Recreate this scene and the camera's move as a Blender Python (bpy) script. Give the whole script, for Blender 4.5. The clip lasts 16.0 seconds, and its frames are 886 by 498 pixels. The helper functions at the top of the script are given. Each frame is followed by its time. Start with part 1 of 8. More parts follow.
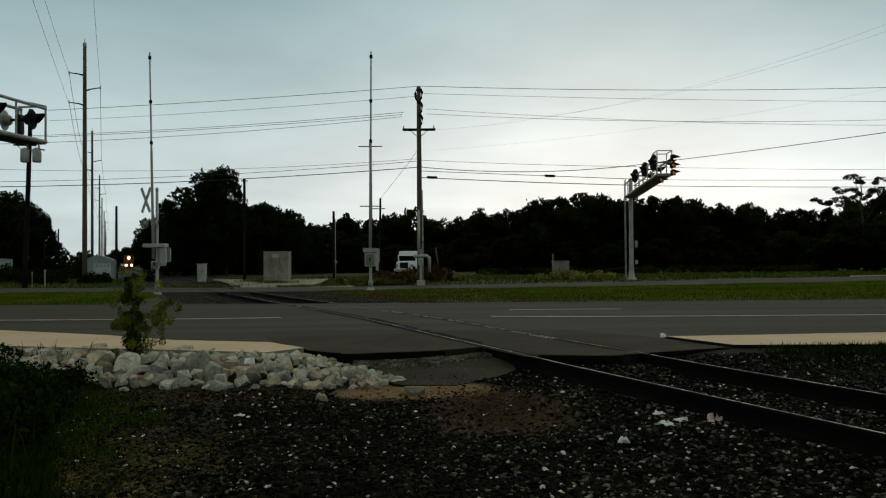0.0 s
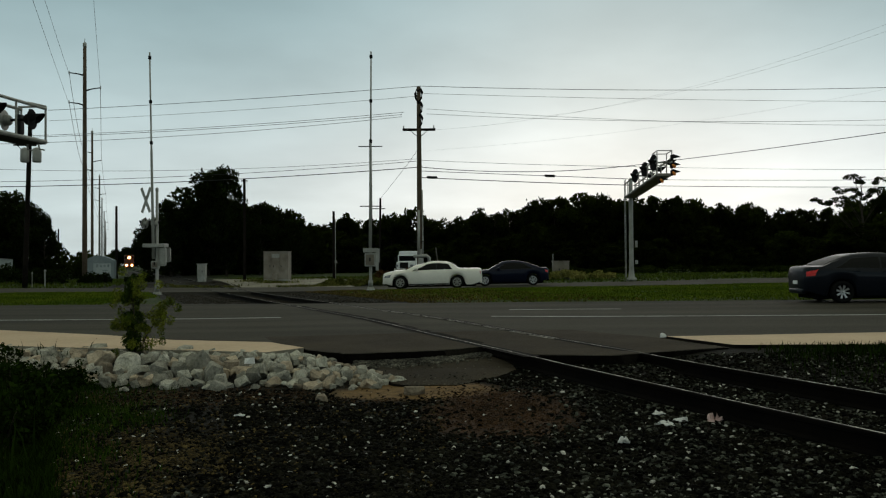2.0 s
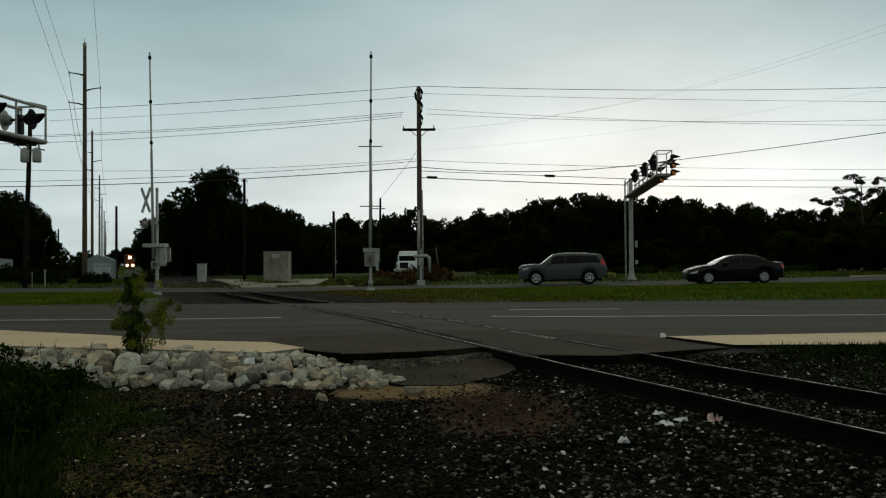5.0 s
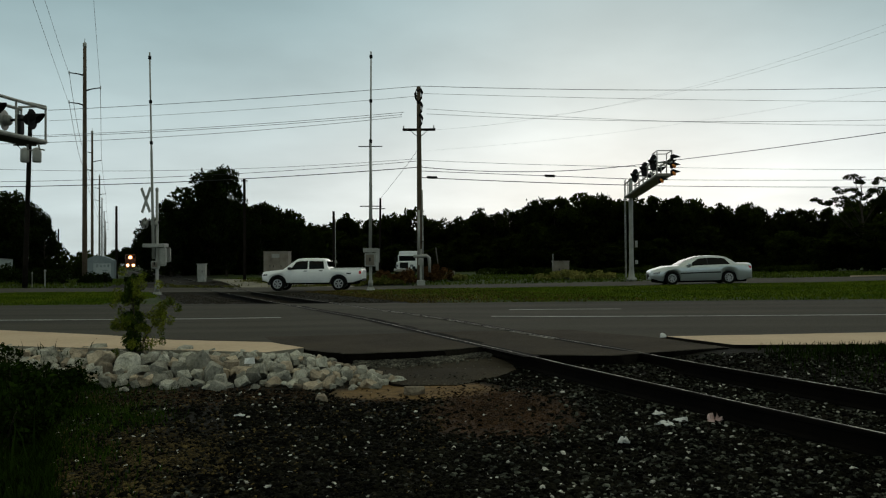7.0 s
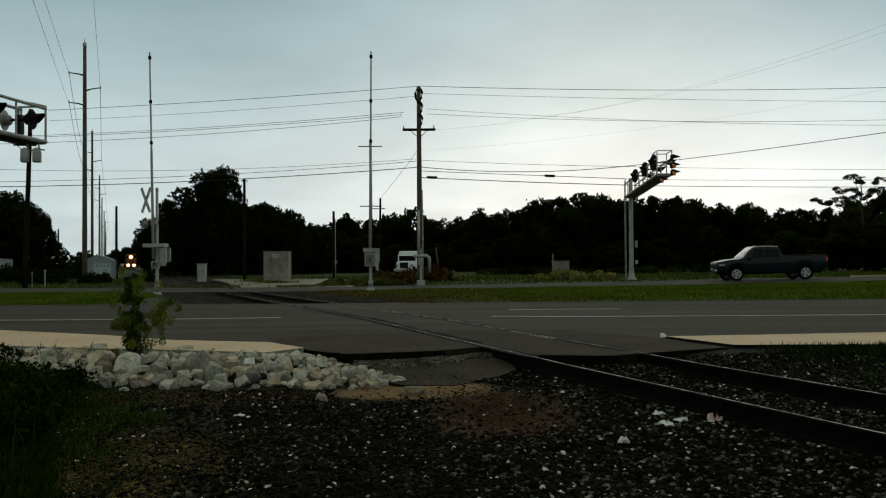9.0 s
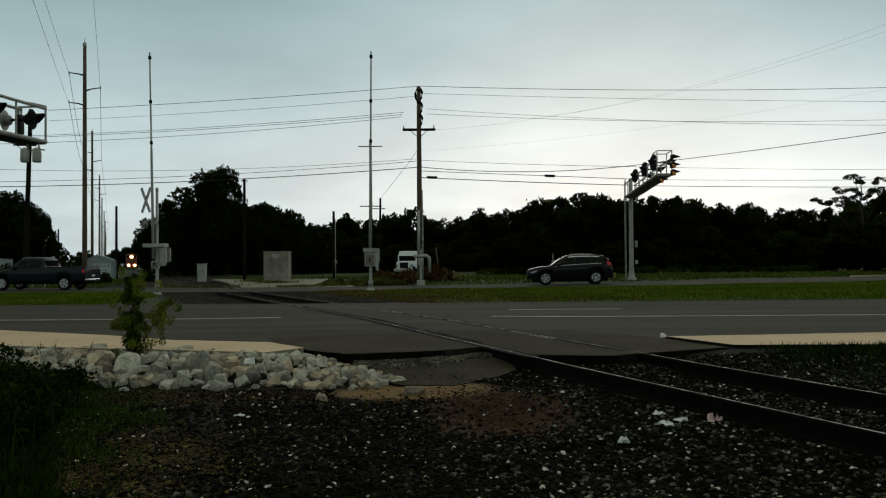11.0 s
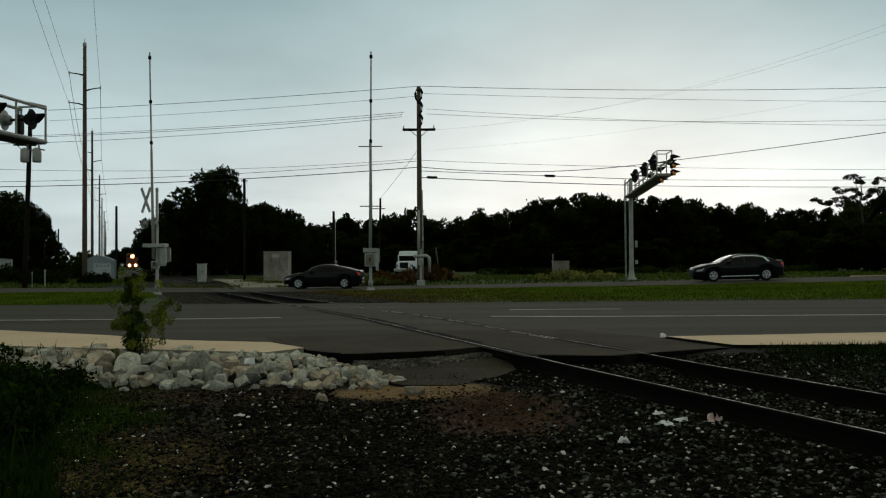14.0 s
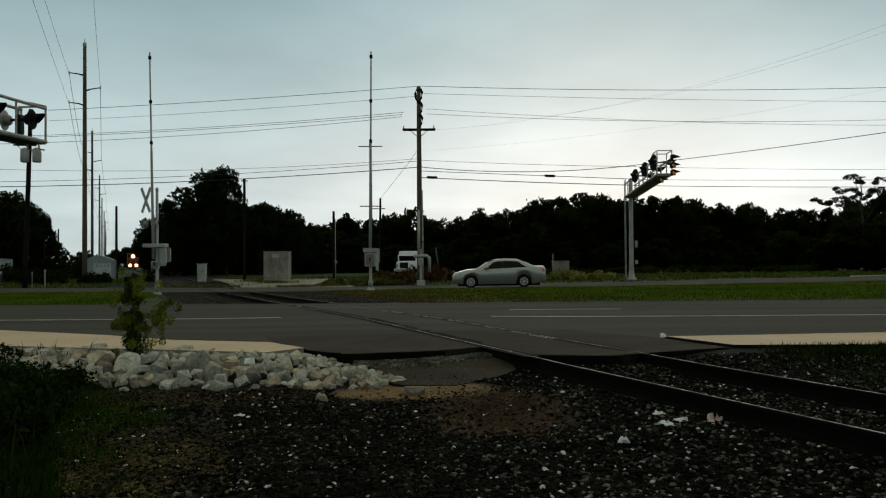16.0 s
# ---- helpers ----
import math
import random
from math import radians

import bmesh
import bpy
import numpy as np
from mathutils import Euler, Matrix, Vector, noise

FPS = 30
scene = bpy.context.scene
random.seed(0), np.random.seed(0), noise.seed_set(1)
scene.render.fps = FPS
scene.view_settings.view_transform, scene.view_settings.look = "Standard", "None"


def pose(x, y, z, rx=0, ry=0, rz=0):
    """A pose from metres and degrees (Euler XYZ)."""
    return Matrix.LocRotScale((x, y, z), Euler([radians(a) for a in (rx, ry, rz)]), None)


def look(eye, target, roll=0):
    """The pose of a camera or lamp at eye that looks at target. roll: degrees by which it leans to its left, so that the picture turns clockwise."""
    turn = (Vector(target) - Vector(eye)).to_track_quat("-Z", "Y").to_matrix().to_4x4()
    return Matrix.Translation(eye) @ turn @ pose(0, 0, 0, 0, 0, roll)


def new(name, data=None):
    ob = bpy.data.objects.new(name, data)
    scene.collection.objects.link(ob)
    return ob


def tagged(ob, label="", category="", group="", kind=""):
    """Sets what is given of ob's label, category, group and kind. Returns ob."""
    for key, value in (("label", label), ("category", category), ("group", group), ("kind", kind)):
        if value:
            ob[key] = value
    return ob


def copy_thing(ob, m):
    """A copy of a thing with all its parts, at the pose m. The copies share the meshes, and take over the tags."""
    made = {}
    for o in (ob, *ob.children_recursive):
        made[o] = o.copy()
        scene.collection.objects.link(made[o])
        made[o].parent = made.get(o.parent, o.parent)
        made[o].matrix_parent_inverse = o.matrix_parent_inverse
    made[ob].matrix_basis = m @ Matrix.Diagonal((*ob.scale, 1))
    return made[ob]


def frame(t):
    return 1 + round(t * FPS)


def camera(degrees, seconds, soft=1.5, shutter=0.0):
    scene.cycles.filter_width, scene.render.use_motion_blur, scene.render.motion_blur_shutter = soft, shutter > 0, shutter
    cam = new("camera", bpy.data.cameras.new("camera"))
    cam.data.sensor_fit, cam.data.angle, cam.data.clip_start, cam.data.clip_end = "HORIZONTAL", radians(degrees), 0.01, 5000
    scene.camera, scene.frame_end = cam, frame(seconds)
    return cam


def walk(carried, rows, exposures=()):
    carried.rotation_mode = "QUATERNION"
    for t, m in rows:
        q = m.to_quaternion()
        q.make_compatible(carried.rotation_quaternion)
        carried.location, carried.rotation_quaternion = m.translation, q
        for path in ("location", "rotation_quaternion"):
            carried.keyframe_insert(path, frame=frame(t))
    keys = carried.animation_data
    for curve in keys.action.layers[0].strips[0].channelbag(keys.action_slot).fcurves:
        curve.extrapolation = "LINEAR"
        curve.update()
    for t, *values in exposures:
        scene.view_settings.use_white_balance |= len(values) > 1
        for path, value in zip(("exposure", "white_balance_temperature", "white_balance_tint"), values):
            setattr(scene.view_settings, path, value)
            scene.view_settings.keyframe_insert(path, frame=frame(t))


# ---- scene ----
# ---------------------------------------------------------------- camera
cam = camera(58.0, 16.0, soft=1.2)
EYE = (0.0, 0.0, 1.27)
STAND = look(EYE, (0.0, 10.0, 1.27 + 10.0 * 0.01732), roll=-0.43)
walk(cam, [(0.0, STAND), (16.0, STAND)])

# ---------------------------------------------------------------- light: overcast evening, sun low behind the wood
SUN_ELEV, SUN_AZ = radians(9.0), radians(12.0)
scene.view_settings.exposure = 0.0
SUN_DIR = Vector((math.sin(SUN_AZ) * math.cos(SUN_ELEV), math.cos(SUN_AZ) * math.cos(SUN_ELEV), math.sin(SUN_ELEV)))


def make_world():
    w = bpy.data.worlds.new("overcast_sky")
    w.use_nodes = True
    scene.world = w
    nt = w.node_tree
    N, L = nt.nodes, nt.links
    N.clear()

    def math_node(op, a, b=None, clamp=False):
        n = N.new("ShaderNodeMath")
        n.operation, n.use_clamp = op, clamp
        for i, v in enumerate((a, b)):
            if v is None:
                continue
            if isinstance(v, (int, float)):
                n.inputs[i].default_value = v
            else:
                L.new(v, n.inputs[i])
        return n.outputs[0]

    def mix(fac, a, b, kind="MIX"):
        n = N.new("ShaderNodeMix")
        n.data_type, n.blend_type = "RGBA", kind
        for i, v in ((0, fac), (6, a), (7, b)):
            if isinstance(v, (int, float)):
                n.inputs[i].default_value = v
            elif isinstance(v, tuple):
                n.inputs[i].default_value = (*v, 1)
            else:
                L.new(v, n.inputs[i])
        return n.outputs[2]

    tc = N.new("ShaderNodeTexCoord").outputs["Generated"]
    sep = N.new("ShaderNodeSeparateXYZ")
    L.new(tc, sep.inputs[0])
    up = math_node("MAXIMUM", sep.outputs[2], 0.0)
    flat = math_node("ADD", up, 0.16)
    comb = N.new("ShaderNodeCombineXYZ")
    L.new(math_node("DIVIDE", sep.outputs[0], flat), comb.inputs[0])
    L.new(math_node("DIVIDE", sep.outputs[1], flat), comb.inputs[1])
    big = N.new("ShaderNodeTexNoise")
    big.inputs["Scale"].default_value, big.inputs["Detail"].default_value = 0.9, 6
    big.inputs["Roughness"].default_value = 0.5
    L.new(comb.outputs[0], big.inputs["Vector"])
    # base tone by height above the horizon
    ramp = N.new("ShaderNodeValToRGB")
    ramp.color_ramp.elements[0].position, ramp.color_ramp.elements[0].color = 0.0, (0.55, 0.63, 0.635, 1)
    ramp.color_ramp.elements[1].position, ramp.color_ramp.elements[1].color = 0.32, (0.305, 0.430, 0.455, 1)
    e = ramp.color_ramp.elements.new(0.13)
    e.color = (0.53, 0.625, 0.635, 1)
    e = ramp.color_ramp.elements.new(0.22)
    e.color = (0.430, 0.548, 0.565, 1)
    e = ramp.color_ramp.elements.new(0.55)
    e.color = (0.425, 0.450, 0.355, 1)
    L.new(up, ramp.inputs[0])
    # the veiled sun brightens the cloud round it
    dot = N.new("ShaderNodeVectorMath")
    dot.operation = "DOT_PRODUCT"
    L.new(tc, dot.inputs[0])
    dot.inputs[1].default_value = SUN_DIR
    glow = math_node("POWER", math_node("MAXIMUM", dot.outputs["Value"], 0.0), 25.0)
    lit = mix(math_node("MULTIPLY", glow, 0.34), ramp.outputs[0], (1.06, 1.06, 1.02))
    # and lies along the horizon below it
    gx = math_node("MULTIPLY", math_node("SUBTRACT", sep.outputs[0], 0.30), 2.1)
    gz = math_node("MULTIPLY", math_node("SUBTRACT", sep.outputs[2], 0.07), 9.0)
    far = math_node("ADD", math_node("MULTIPLY", gx, gx), math_node("MULTIPLY", gz, gz))
    low_glow = math_node("MULTIPLY", math_node("POWER", 2.718, math_node("MULTIPLY", far, -1.0)), math_node("MAXIMUM", sep.outputs[1], 0.0))
    lit = mix(math_node("MULTIPLY", low_glow, 0.68), lit, (1.10, 1.07, 1.03))
    # soft cloud relief
    tone = math_node("ADD", math_node("MULTIPLY", math_node("SUBTRACT", big.outputs[0], 0.5), 0.75), 1.0)
    cloud = mix(1.0, mix(1.0, lit, tone, "MULTIPLY"), (0.975, 1.0, 1.003), "MULTIPLY")
    sky = N.new("ShaderNodeTexSky")
    sky.sky_type, sky.sun_disc = "NISHITA", False
    sky.sun_elevation, sky.sun_rotation = SUN_ELEV, SUN_AZ
    blue = mix(1.0, sky.outputs[0], (0.06, 0.06, 0.06), "MULTIPLY")
    total = mix(0.96, blue, cloud)
    bg = N.new("ShaderNodeBackground")
    bg.inputs["Strength"].default_value = 1.0
    L.new(total, bg.inputs[0])
    out = N.new("ShaderNodeOutputWorld")
    L.new(bg.outputs[0], out.inputs[0])


make_world()
sun_data = bpy.data.lights.new("sun", "SUN")
sun_data.energy, sun_data.angle, sun_data.color = 0.5, radians(45), (1.0, 0.93, 0.84)
sun = new("sun", sun_data)
sun.matrix_world = look(SUN_DIR * 100, (0, 0, 0))


# ---------------------------------------------------------------- materials
def mat(name, c1, c2=None, coarse=1.0, fine=20.0, rough=0.8, metal=0.0, bump=0.0, bump_scale=None, spread=0.0, object_spread=0.0, emit=0.0, coat=0.0, contrast=0.25, spec=None, stretch=None, through_light=0.0):
    m = bpy.data.materials.new(name)
    m.use_nodes = True
    nt = m.node_tree
    N, L = nt.nodes, nt.links
    b = N["Principled BSDF"]
    b.inputs["Roughness"].default_value, b.inputs["Metallic"].default_value = rough, metal
    b.inputs["Coat Weight"].default_value = coat
    b.inputs["Coat Roughness"].default_value = 0.05
    b.inputs["Specular IOR Level"].default_value = spec if spec is not None else (0.12 if rough > 0.6 else 0.4)
    c2 = c2 or c1
    tc = N.new("ShaderNodeTexCoord")

    def tex(scale, detail):
        n = N.new("ShaderNodeTexNoise")
        n.inputs["Scale"].default_value, n.inputs["Detail"].default_value = scale, detail
        L.new(tc.outputs["Object"], n.inputs["Vector"])
        return n

    a, f = tex(coarse, 4), tex(fine, 5)
    if stretch:
        mp = N.new("ShaderNodeMapping")
        mp.inputs["Scale"].default_value = stretch
        mp.inputs["Rotation"].default_value = (0, 0, 0.055)
        L.new(tc.outputs["Object"], mp.inputs["Vector"])
        L.new(mp.outputs[0], a.inputs["Vector"])
    add = N.new("ShaderNodeMath")
    add.operation = "MULTIPLY_ADD"
    add.inputs[1].default_value = 0.55
    L.new(a.outputs[0], add.inputs[0])
    half = N.new("ShaderNodeMath")
    half.operation = "MULTIPLY"
    half.inputs[1].default_value = 0.45
    L.new(f.outputs[0], half.inputs[0])
    L.new(half.outputs[0], add.inputs[2])
    ramp = N.new("ShaderNodeValToRGB")
    ramp.color_ramp.elements[0].position, ramp.color_ramp.elements[0].color = 0.5 - contrast / 2, (*c1, 1)
    ramp.color_ramp.elements[1].position, ramp.color_ramp.elements[1].color = 0.5 + contrast / 2, (*c2, 1)
    L.new(add.outputs[0], ramp.inputs[0])
    col = ramp.outputs[0]
    if spread or object_spread:
        src = N.new("ShaderNodeNewGeometry").outputs["Random Per Island"] if spread else N.new("ShaderNodeObjectInfo").outputs["Random"]
        k = spread or object_spread
        mr = N.new("ShaderNodeMapRange")
        mr.inputs["To Min"].default_value, mr.inputs["To Max"].default_value = 1 - k, 1 + k
        L.new(src, mr.inputs["Value"])
        hs = N.new("ShaderNodeHueSaturation")
        L.new(mr.outputs[0], hs.inputs["Value"])
        L.new(col, hs.inputs["Color"])
        col = hs.outputs[0]
    L.new(col, b.inputs["Base Color"])
    if metal < 0.5:
        mr2 = N.new("ShaderNodeMapRange")
        mr2.inputs["To Min"].default_value, mr2.inputs["To Max"].default_value = max(rough - 0.12, 0.02), min(rough + 0.12, 1)
        L.new(f.outputs[0], mr2.inputs["Value"])
        L.new(mr2.outputs[0], b.inputs["Roughness"])
    if bump:
        bn = N.new("ShaderNodeBump")
        bn.inputs["Strength"].default_value = bump
        bn.inputs["Distance"].default_value = 0.02
        L.new(tex(bump_scale or fine * 2, 6).outputs[0], bn.inputs["Height"])
        L.new(bn.outputs[0], b.inputs["Normal"])
    if through_light:
        tr = N.new("ShaderNodeBsdfTranslucent")
        L.new(col, tr.inputs["Color"])
        mx = N.new("ShaderNodeMixShader")
        mx.inputs[0].default_value = through_light
        L.new(b.outputs[0], mx.inputs[1])
        L.new(tr.outputs[0], mx.inputs[2])
        L.new(mx.outputs[0], N["Material Output"].inputs["Surface"])
    if emit:
        b.inputs["Emission Color"].default_value = (*c1, 1)
        b.inputs["Emission Strength"].default_value = emit
    return m


M = {}
M["asphalt"] = mat("asphalt", (0.0240, 0.0220, 0.0172), (0.0730, 0.0665, 0.0525), 0.8, 30, 0.9, spec=0.06, stretch=(0.12, 1.0, 1.0), bump=0.25, bump_scale=140, contrast=0.4)
M["asphalt_new"] = mat("dark_asphalt", (0.019, 0.0152, 0.0102), (0.056, 0.0450, 0.0305), 0.8, 22, 0.92, spec=0.05, bump=0.35, bump_scale=90, contrast=0.35)
M["concrete"] = mat("pale_concrete", (0.42, 0.305, 0.20), (0.60, 0.455, 0.315), 0.5, 14, 0.85, bump=0.15, bump_scale=60, contrast=0.4)
M["gravel_lot"] = mat("pale_gravel", (0.11, 0.098, 0.074), (0.30, 0.275, 0.22), 0.5, 9, 0.9, bump=0.3, bump_scale=18, contrast=0.4)
M["edge_gravel"] = mat("edge_gravel", (0.016, 0.015, 0.012), (0.125, 0.115, 0.092), 3, 30, 0.9, spread=0.7)
M["paint_line"] = mat("road_paint", (0.16, 0.165, 0.155), (0.62, 0.63, 0.59), 0.9, 40, 0.7, contrast=0.35)
M["stone"] = mat("limestone", (0.075, 0.072, 0.058), (0.56, 0.53, 0.44), 1.3, 9, 0.9, bump=0.6, bump_scale=14, object_spread=0.5, contrast=0.4)
M["stone_tan"] = mat("tan_limestone", (0.13, 0.098, 0.066), (0.56, 0.46, 0.34), 1.3, 9, 0.9, bump=0.6, bump_scale=14, object_spread=0.45, contrast=0.4)
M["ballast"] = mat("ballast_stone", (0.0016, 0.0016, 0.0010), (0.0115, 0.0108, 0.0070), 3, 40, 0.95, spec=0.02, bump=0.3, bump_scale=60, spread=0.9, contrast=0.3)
M["ballast_mid"] = mat("grey_ballast_chip", (0.018, 0.020, 0.0145), (0.088, 0.090, 0.070), 3, 40, 0.9, spread=0.8)
M["ballast_far"] = mat("dark_median_ballast", (0.012, 0.010, 0.007), (0.040, 0.034, 0.025), 1, 20, 0.9, spread=0.6)
M["pebble_light"] = mat("pale_pebble", (0.30, 0.28, 0.25), (0.55, 0.53, 0.48), 5, 40, 0.85, spread=0.45)
M["rail"] = mat("rail_steel", (0.002, 0.0016, 0.0013), (0.005, 0.0038, 0.003), 4, 40, 0.9, spec=0.05, bump=0.2)
M["railhead"] = mat("worn_rail_top", (0.05, 0.045, 0.038), (0.46, 0.43, 0.38), 1.3, 9, 0.6, metal=0.2, contrast=0.12)
M["sleeper"] = mat("tarred_sleeper", (0.012, 0.009, 0.006), (0.030, 0.023, 0.017), 5, 40, 0.95, bump=0.5)
M["galv"] = mat("galvanised_steel", (0.19, 0.188, 0.17), (0.40, 0.395, 0.36), 2, 26, 0.6, metal=0.3, contrast=0.4)
M["alu"] = mat("dull_aluminium", (0.10, 0.076, 0.053), (0.30, 0.27, 0.225), 0.9, 2.2, 0.55, metal=0.2, contrast=0.45)
M["white_paint"] = mat("white_paint", (0.62, 0.63, 0.63), (0.78, 0.78, 0.77), 2, 20, 0.5, contrast=0.4)
M["black"] = mat("black_paint", (0.008, 0.008, 0.009), (0.016, 0.016, 0.016), 4, 40, 0.85, spec=0.05)
M["wood_pole"] = mat("weathered_pole", (0.038, 0.025, 0.016), (0.130, 0.100, 0.070), 0.5, 18, 0.9, bump=0.4, bump_scale=30, contrast=0.35)
M["wood_dark"] = mat("creosoted_pole", (0.006, 0.005, 0.004), (0.017, 0.014, 0.011), 1.2, 18, 0.9, spec=0.02, bump=0.3)
M["wood_grey"] = mat("grey_pole", (0.10, 0.095, 0.085), (0.20, 0.19, 0.17), 1.2, 18, 0.9, bump=0.3)
M["wire"] = mat("cable", (0.016, 0.017, 0.018), (0.03, 0.031, 0.032), 1, 9, 0.7)
M["wire_thin"] = mat("grey_conductor", (0.10, 0.105, 0.11), (0.15, 0.155, 0.16), 1, 9, 0.6)
M["wire_faint"] = mat("pale_conductor", (0.30, 0.31, 0.32), (0.38, 0.39, 0.40), 1, 9, 0.5)
M["bark"] = mat("bark", (0.025, 0.02, 0.015), (0.06, 0.05, 0.038), 3, 25, 0.95, bump=0.5)
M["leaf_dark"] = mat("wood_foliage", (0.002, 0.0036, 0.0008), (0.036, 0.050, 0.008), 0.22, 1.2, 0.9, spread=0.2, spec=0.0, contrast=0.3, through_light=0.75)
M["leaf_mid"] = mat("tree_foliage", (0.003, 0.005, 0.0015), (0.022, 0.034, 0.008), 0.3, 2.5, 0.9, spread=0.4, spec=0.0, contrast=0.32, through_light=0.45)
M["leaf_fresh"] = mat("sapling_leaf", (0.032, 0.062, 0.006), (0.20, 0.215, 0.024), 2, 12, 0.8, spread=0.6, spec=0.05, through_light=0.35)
# darker copy of sapling_leaf: the crown's inner shade put into the colour
M["leaf_core"] = mat("shaded_sapling_leaf", (0.008, 0.018, 0.002), (0.050, 0.078, 0.009), 2, 12, 0.85, spread=0.6, spec=0.03)
M["grass"] = mat("grass_blade", (0.038, 0.074, 0.005), (0.112, 0.140, 0.013), 0.35, 6, 0.9, spread=0.2, spec=0.0)
M["verge_grass"] = mat("verge_grass_blade", (0.028, 0.050, 0.006), (0.078, 0.098, 0.016), 0.3, 6, 0.9, spread=0.4, spec=0.0)
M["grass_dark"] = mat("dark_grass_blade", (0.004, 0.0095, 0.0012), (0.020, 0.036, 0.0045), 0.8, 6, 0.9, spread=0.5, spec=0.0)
M["weed"] = mat("yellowing_weed", (0.12, 0.125, 0.025), (0.28, 0.25, 0.065), 0.8, 6, 0.8, spread=0.4, spec=0.2)
M["verge_weed"] = mat("verge_weed", (0.035, 0.045, 0.009), (0.13, 0.125, 0.032), 0.8, 6, 0.9, spread=0.5, spec=0.0)
M["dry"] = mat("dry_litter", (0.012, 0.009, 0.003), (0.092, 0.064, 0.022), 3, 20, 0.9, spread=0.8)
M["dry_weed"] = mat("rusty_dry_weed", (0.035, 0.016, 0.006), (0.13, 0.070, 0.028), 1.2, 6, 0.9, spread=0.5, spec=0.0)
# the lamps' orange glow, put into the locomotive front's colour
M["loco_nose"] = mat("lamp_glow_orange", (0.085, 0.017, 0.003), (0.13, 0.030, 0.005), 0.6, 8, 0.5)
# near-black sides: the shade under the slab edges is put into their colour
M["shade_dark"] = mat("shade_dark_edge", (0.006, 0.005, 0.004), (0.016, 0.014, 0.011), 3, 30, 0.95, spec=0.02, bump=0.5, bump_scale=40)
M["pale_rail_strip"] = mat("pale_rail_strip", (0.05, 0.046, 0.038), (0.36, 0.345, 0.31), 1.2, 12, 0.8, contrast=0.18)
M["bright_trim"] = mat("bright_trim", (0.66, 0.66, 0.66), (0.80, 0.80, 0.80), 3, 30, 0.25)
M["rust_chip"] = mat("rust_chip", (0.010, 0.0052, 0.002), (0.056, 0.028, 0.011), 3, 20, 0.9, spread=0.6)
M["dry_grass"] = mat("dry_grass_blade", (0.040, 0.034, 0.009), (0.125, 0.090, 0.028), 0.5, 6, 0.9, spread=0.3, spec=0.0)
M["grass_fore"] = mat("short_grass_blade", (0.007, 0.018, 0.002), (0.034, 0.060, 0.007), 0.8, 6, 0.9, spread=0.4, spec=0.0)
M["rubber"] = mat("tyre_rubber", (0.005, 0.005, 0.005), (0.010, 0.010, 0.0095), 4, 40, 0.9, spec=0.04)
M["under"] = mat("underbody", (0.003, 0.003, 0.003), (0.006, 0.006, 0.006), 3, 30, 0.95, spec=0.0)
M["alloy"] = mat("wheel_alloy", (0.34, 0.34, 0.34), (0.48, 0.48, 0.48), 3, 30, 0.32, metal=0.7)
M["chrome"] = mat("chrome", (0.62, 0.63, 0.64), (0.7, 0.7, 0.7), 3, 30, 0.12, metal=1.0)
M["rear_glass"] = mat("dull_rear_glass", (0.003, 0.0035, 0.0035), (0.006, 0.007, 0.007), 2, 12, 0.4, spec=0.02)
M["glass"] = mat("tinted_glass", (0.002, 0.0025, 0.0025), (0.003, 0.004, 0.004), 2, 12, 0.06, spec=0.12)
M["red_lens"] = mat("red_lens", (0.46, 0.012, 0.014), (0.62, 0.030, 0.028), 4, 30, 0.3, coat=0.15, spec=0.2)
M["clear_lens"] = mat("clear_lens", (0.07, 0.075, 0.08), (0.30, 0.31, 0.32), 9, 40, 0.14, coat=0.4, contrast=0.15)
M["plastic"] = mat("dark_plastic", (0.014, 0.014, 0.015), (0.026, 0.026, 0.027), 4, 30, 0.65)
M["headlamp"] = mat("burning_headlamp", (1.0, 0.80, 0.50), emit=7.0)
# glowing ring for the orange halo round a lamp; itself no lamp
M["lamp_rim"] = mat("orange_lamp_halo", (1.0, 0.33, 0.05), emit=1.5)
M["amber"] = mat("amber_lens", (0.50, 0.13, 0.012), (0.62, 0.20, 0.02), 4, 30, 0.35)
M["loco"] = mat("locomotive_paint", (0.012, 0.013, 0.014), (0.025, 0.024, 0.024), 0.6, 8, 0.6)
M["shed"] = mat("blue_grey_shed_paint", (0.13, 0.16, 0.17), (0.23, 0.26, 0.265), 1.2, 10, 0.7, contrast=0.4)
M["facade"] = mat("pale_metal_cladding", (0.26, 0.29, 0.29), (0.36, 0.385, 0.38), 0.4, 5, 0.7)
M["litter"] = mat("white_litter", (0.55, 0.54, 0.52), (0.78, 0.77, 0.75), 8, 50, 0.7)
M["litter_pink"] = mat("faded_pink_litter", (0.40, 0.27, 0.27), (0.52, 0.38, 0.36), 8, 50, 0.7)


def paint(name, c, metal=0.25, rough=0.36):
    dim = max(c) < 0.12
    return mat(name, tuple(v * 0.96 for v in c), tuple(v * 1.03 for v in c), 1.4, 9, 0.45 if dim else rough, metal=0.0 if dim else metal, coat=0.22 if dim else 0.4, spec=0.05 if dim else 0.25)


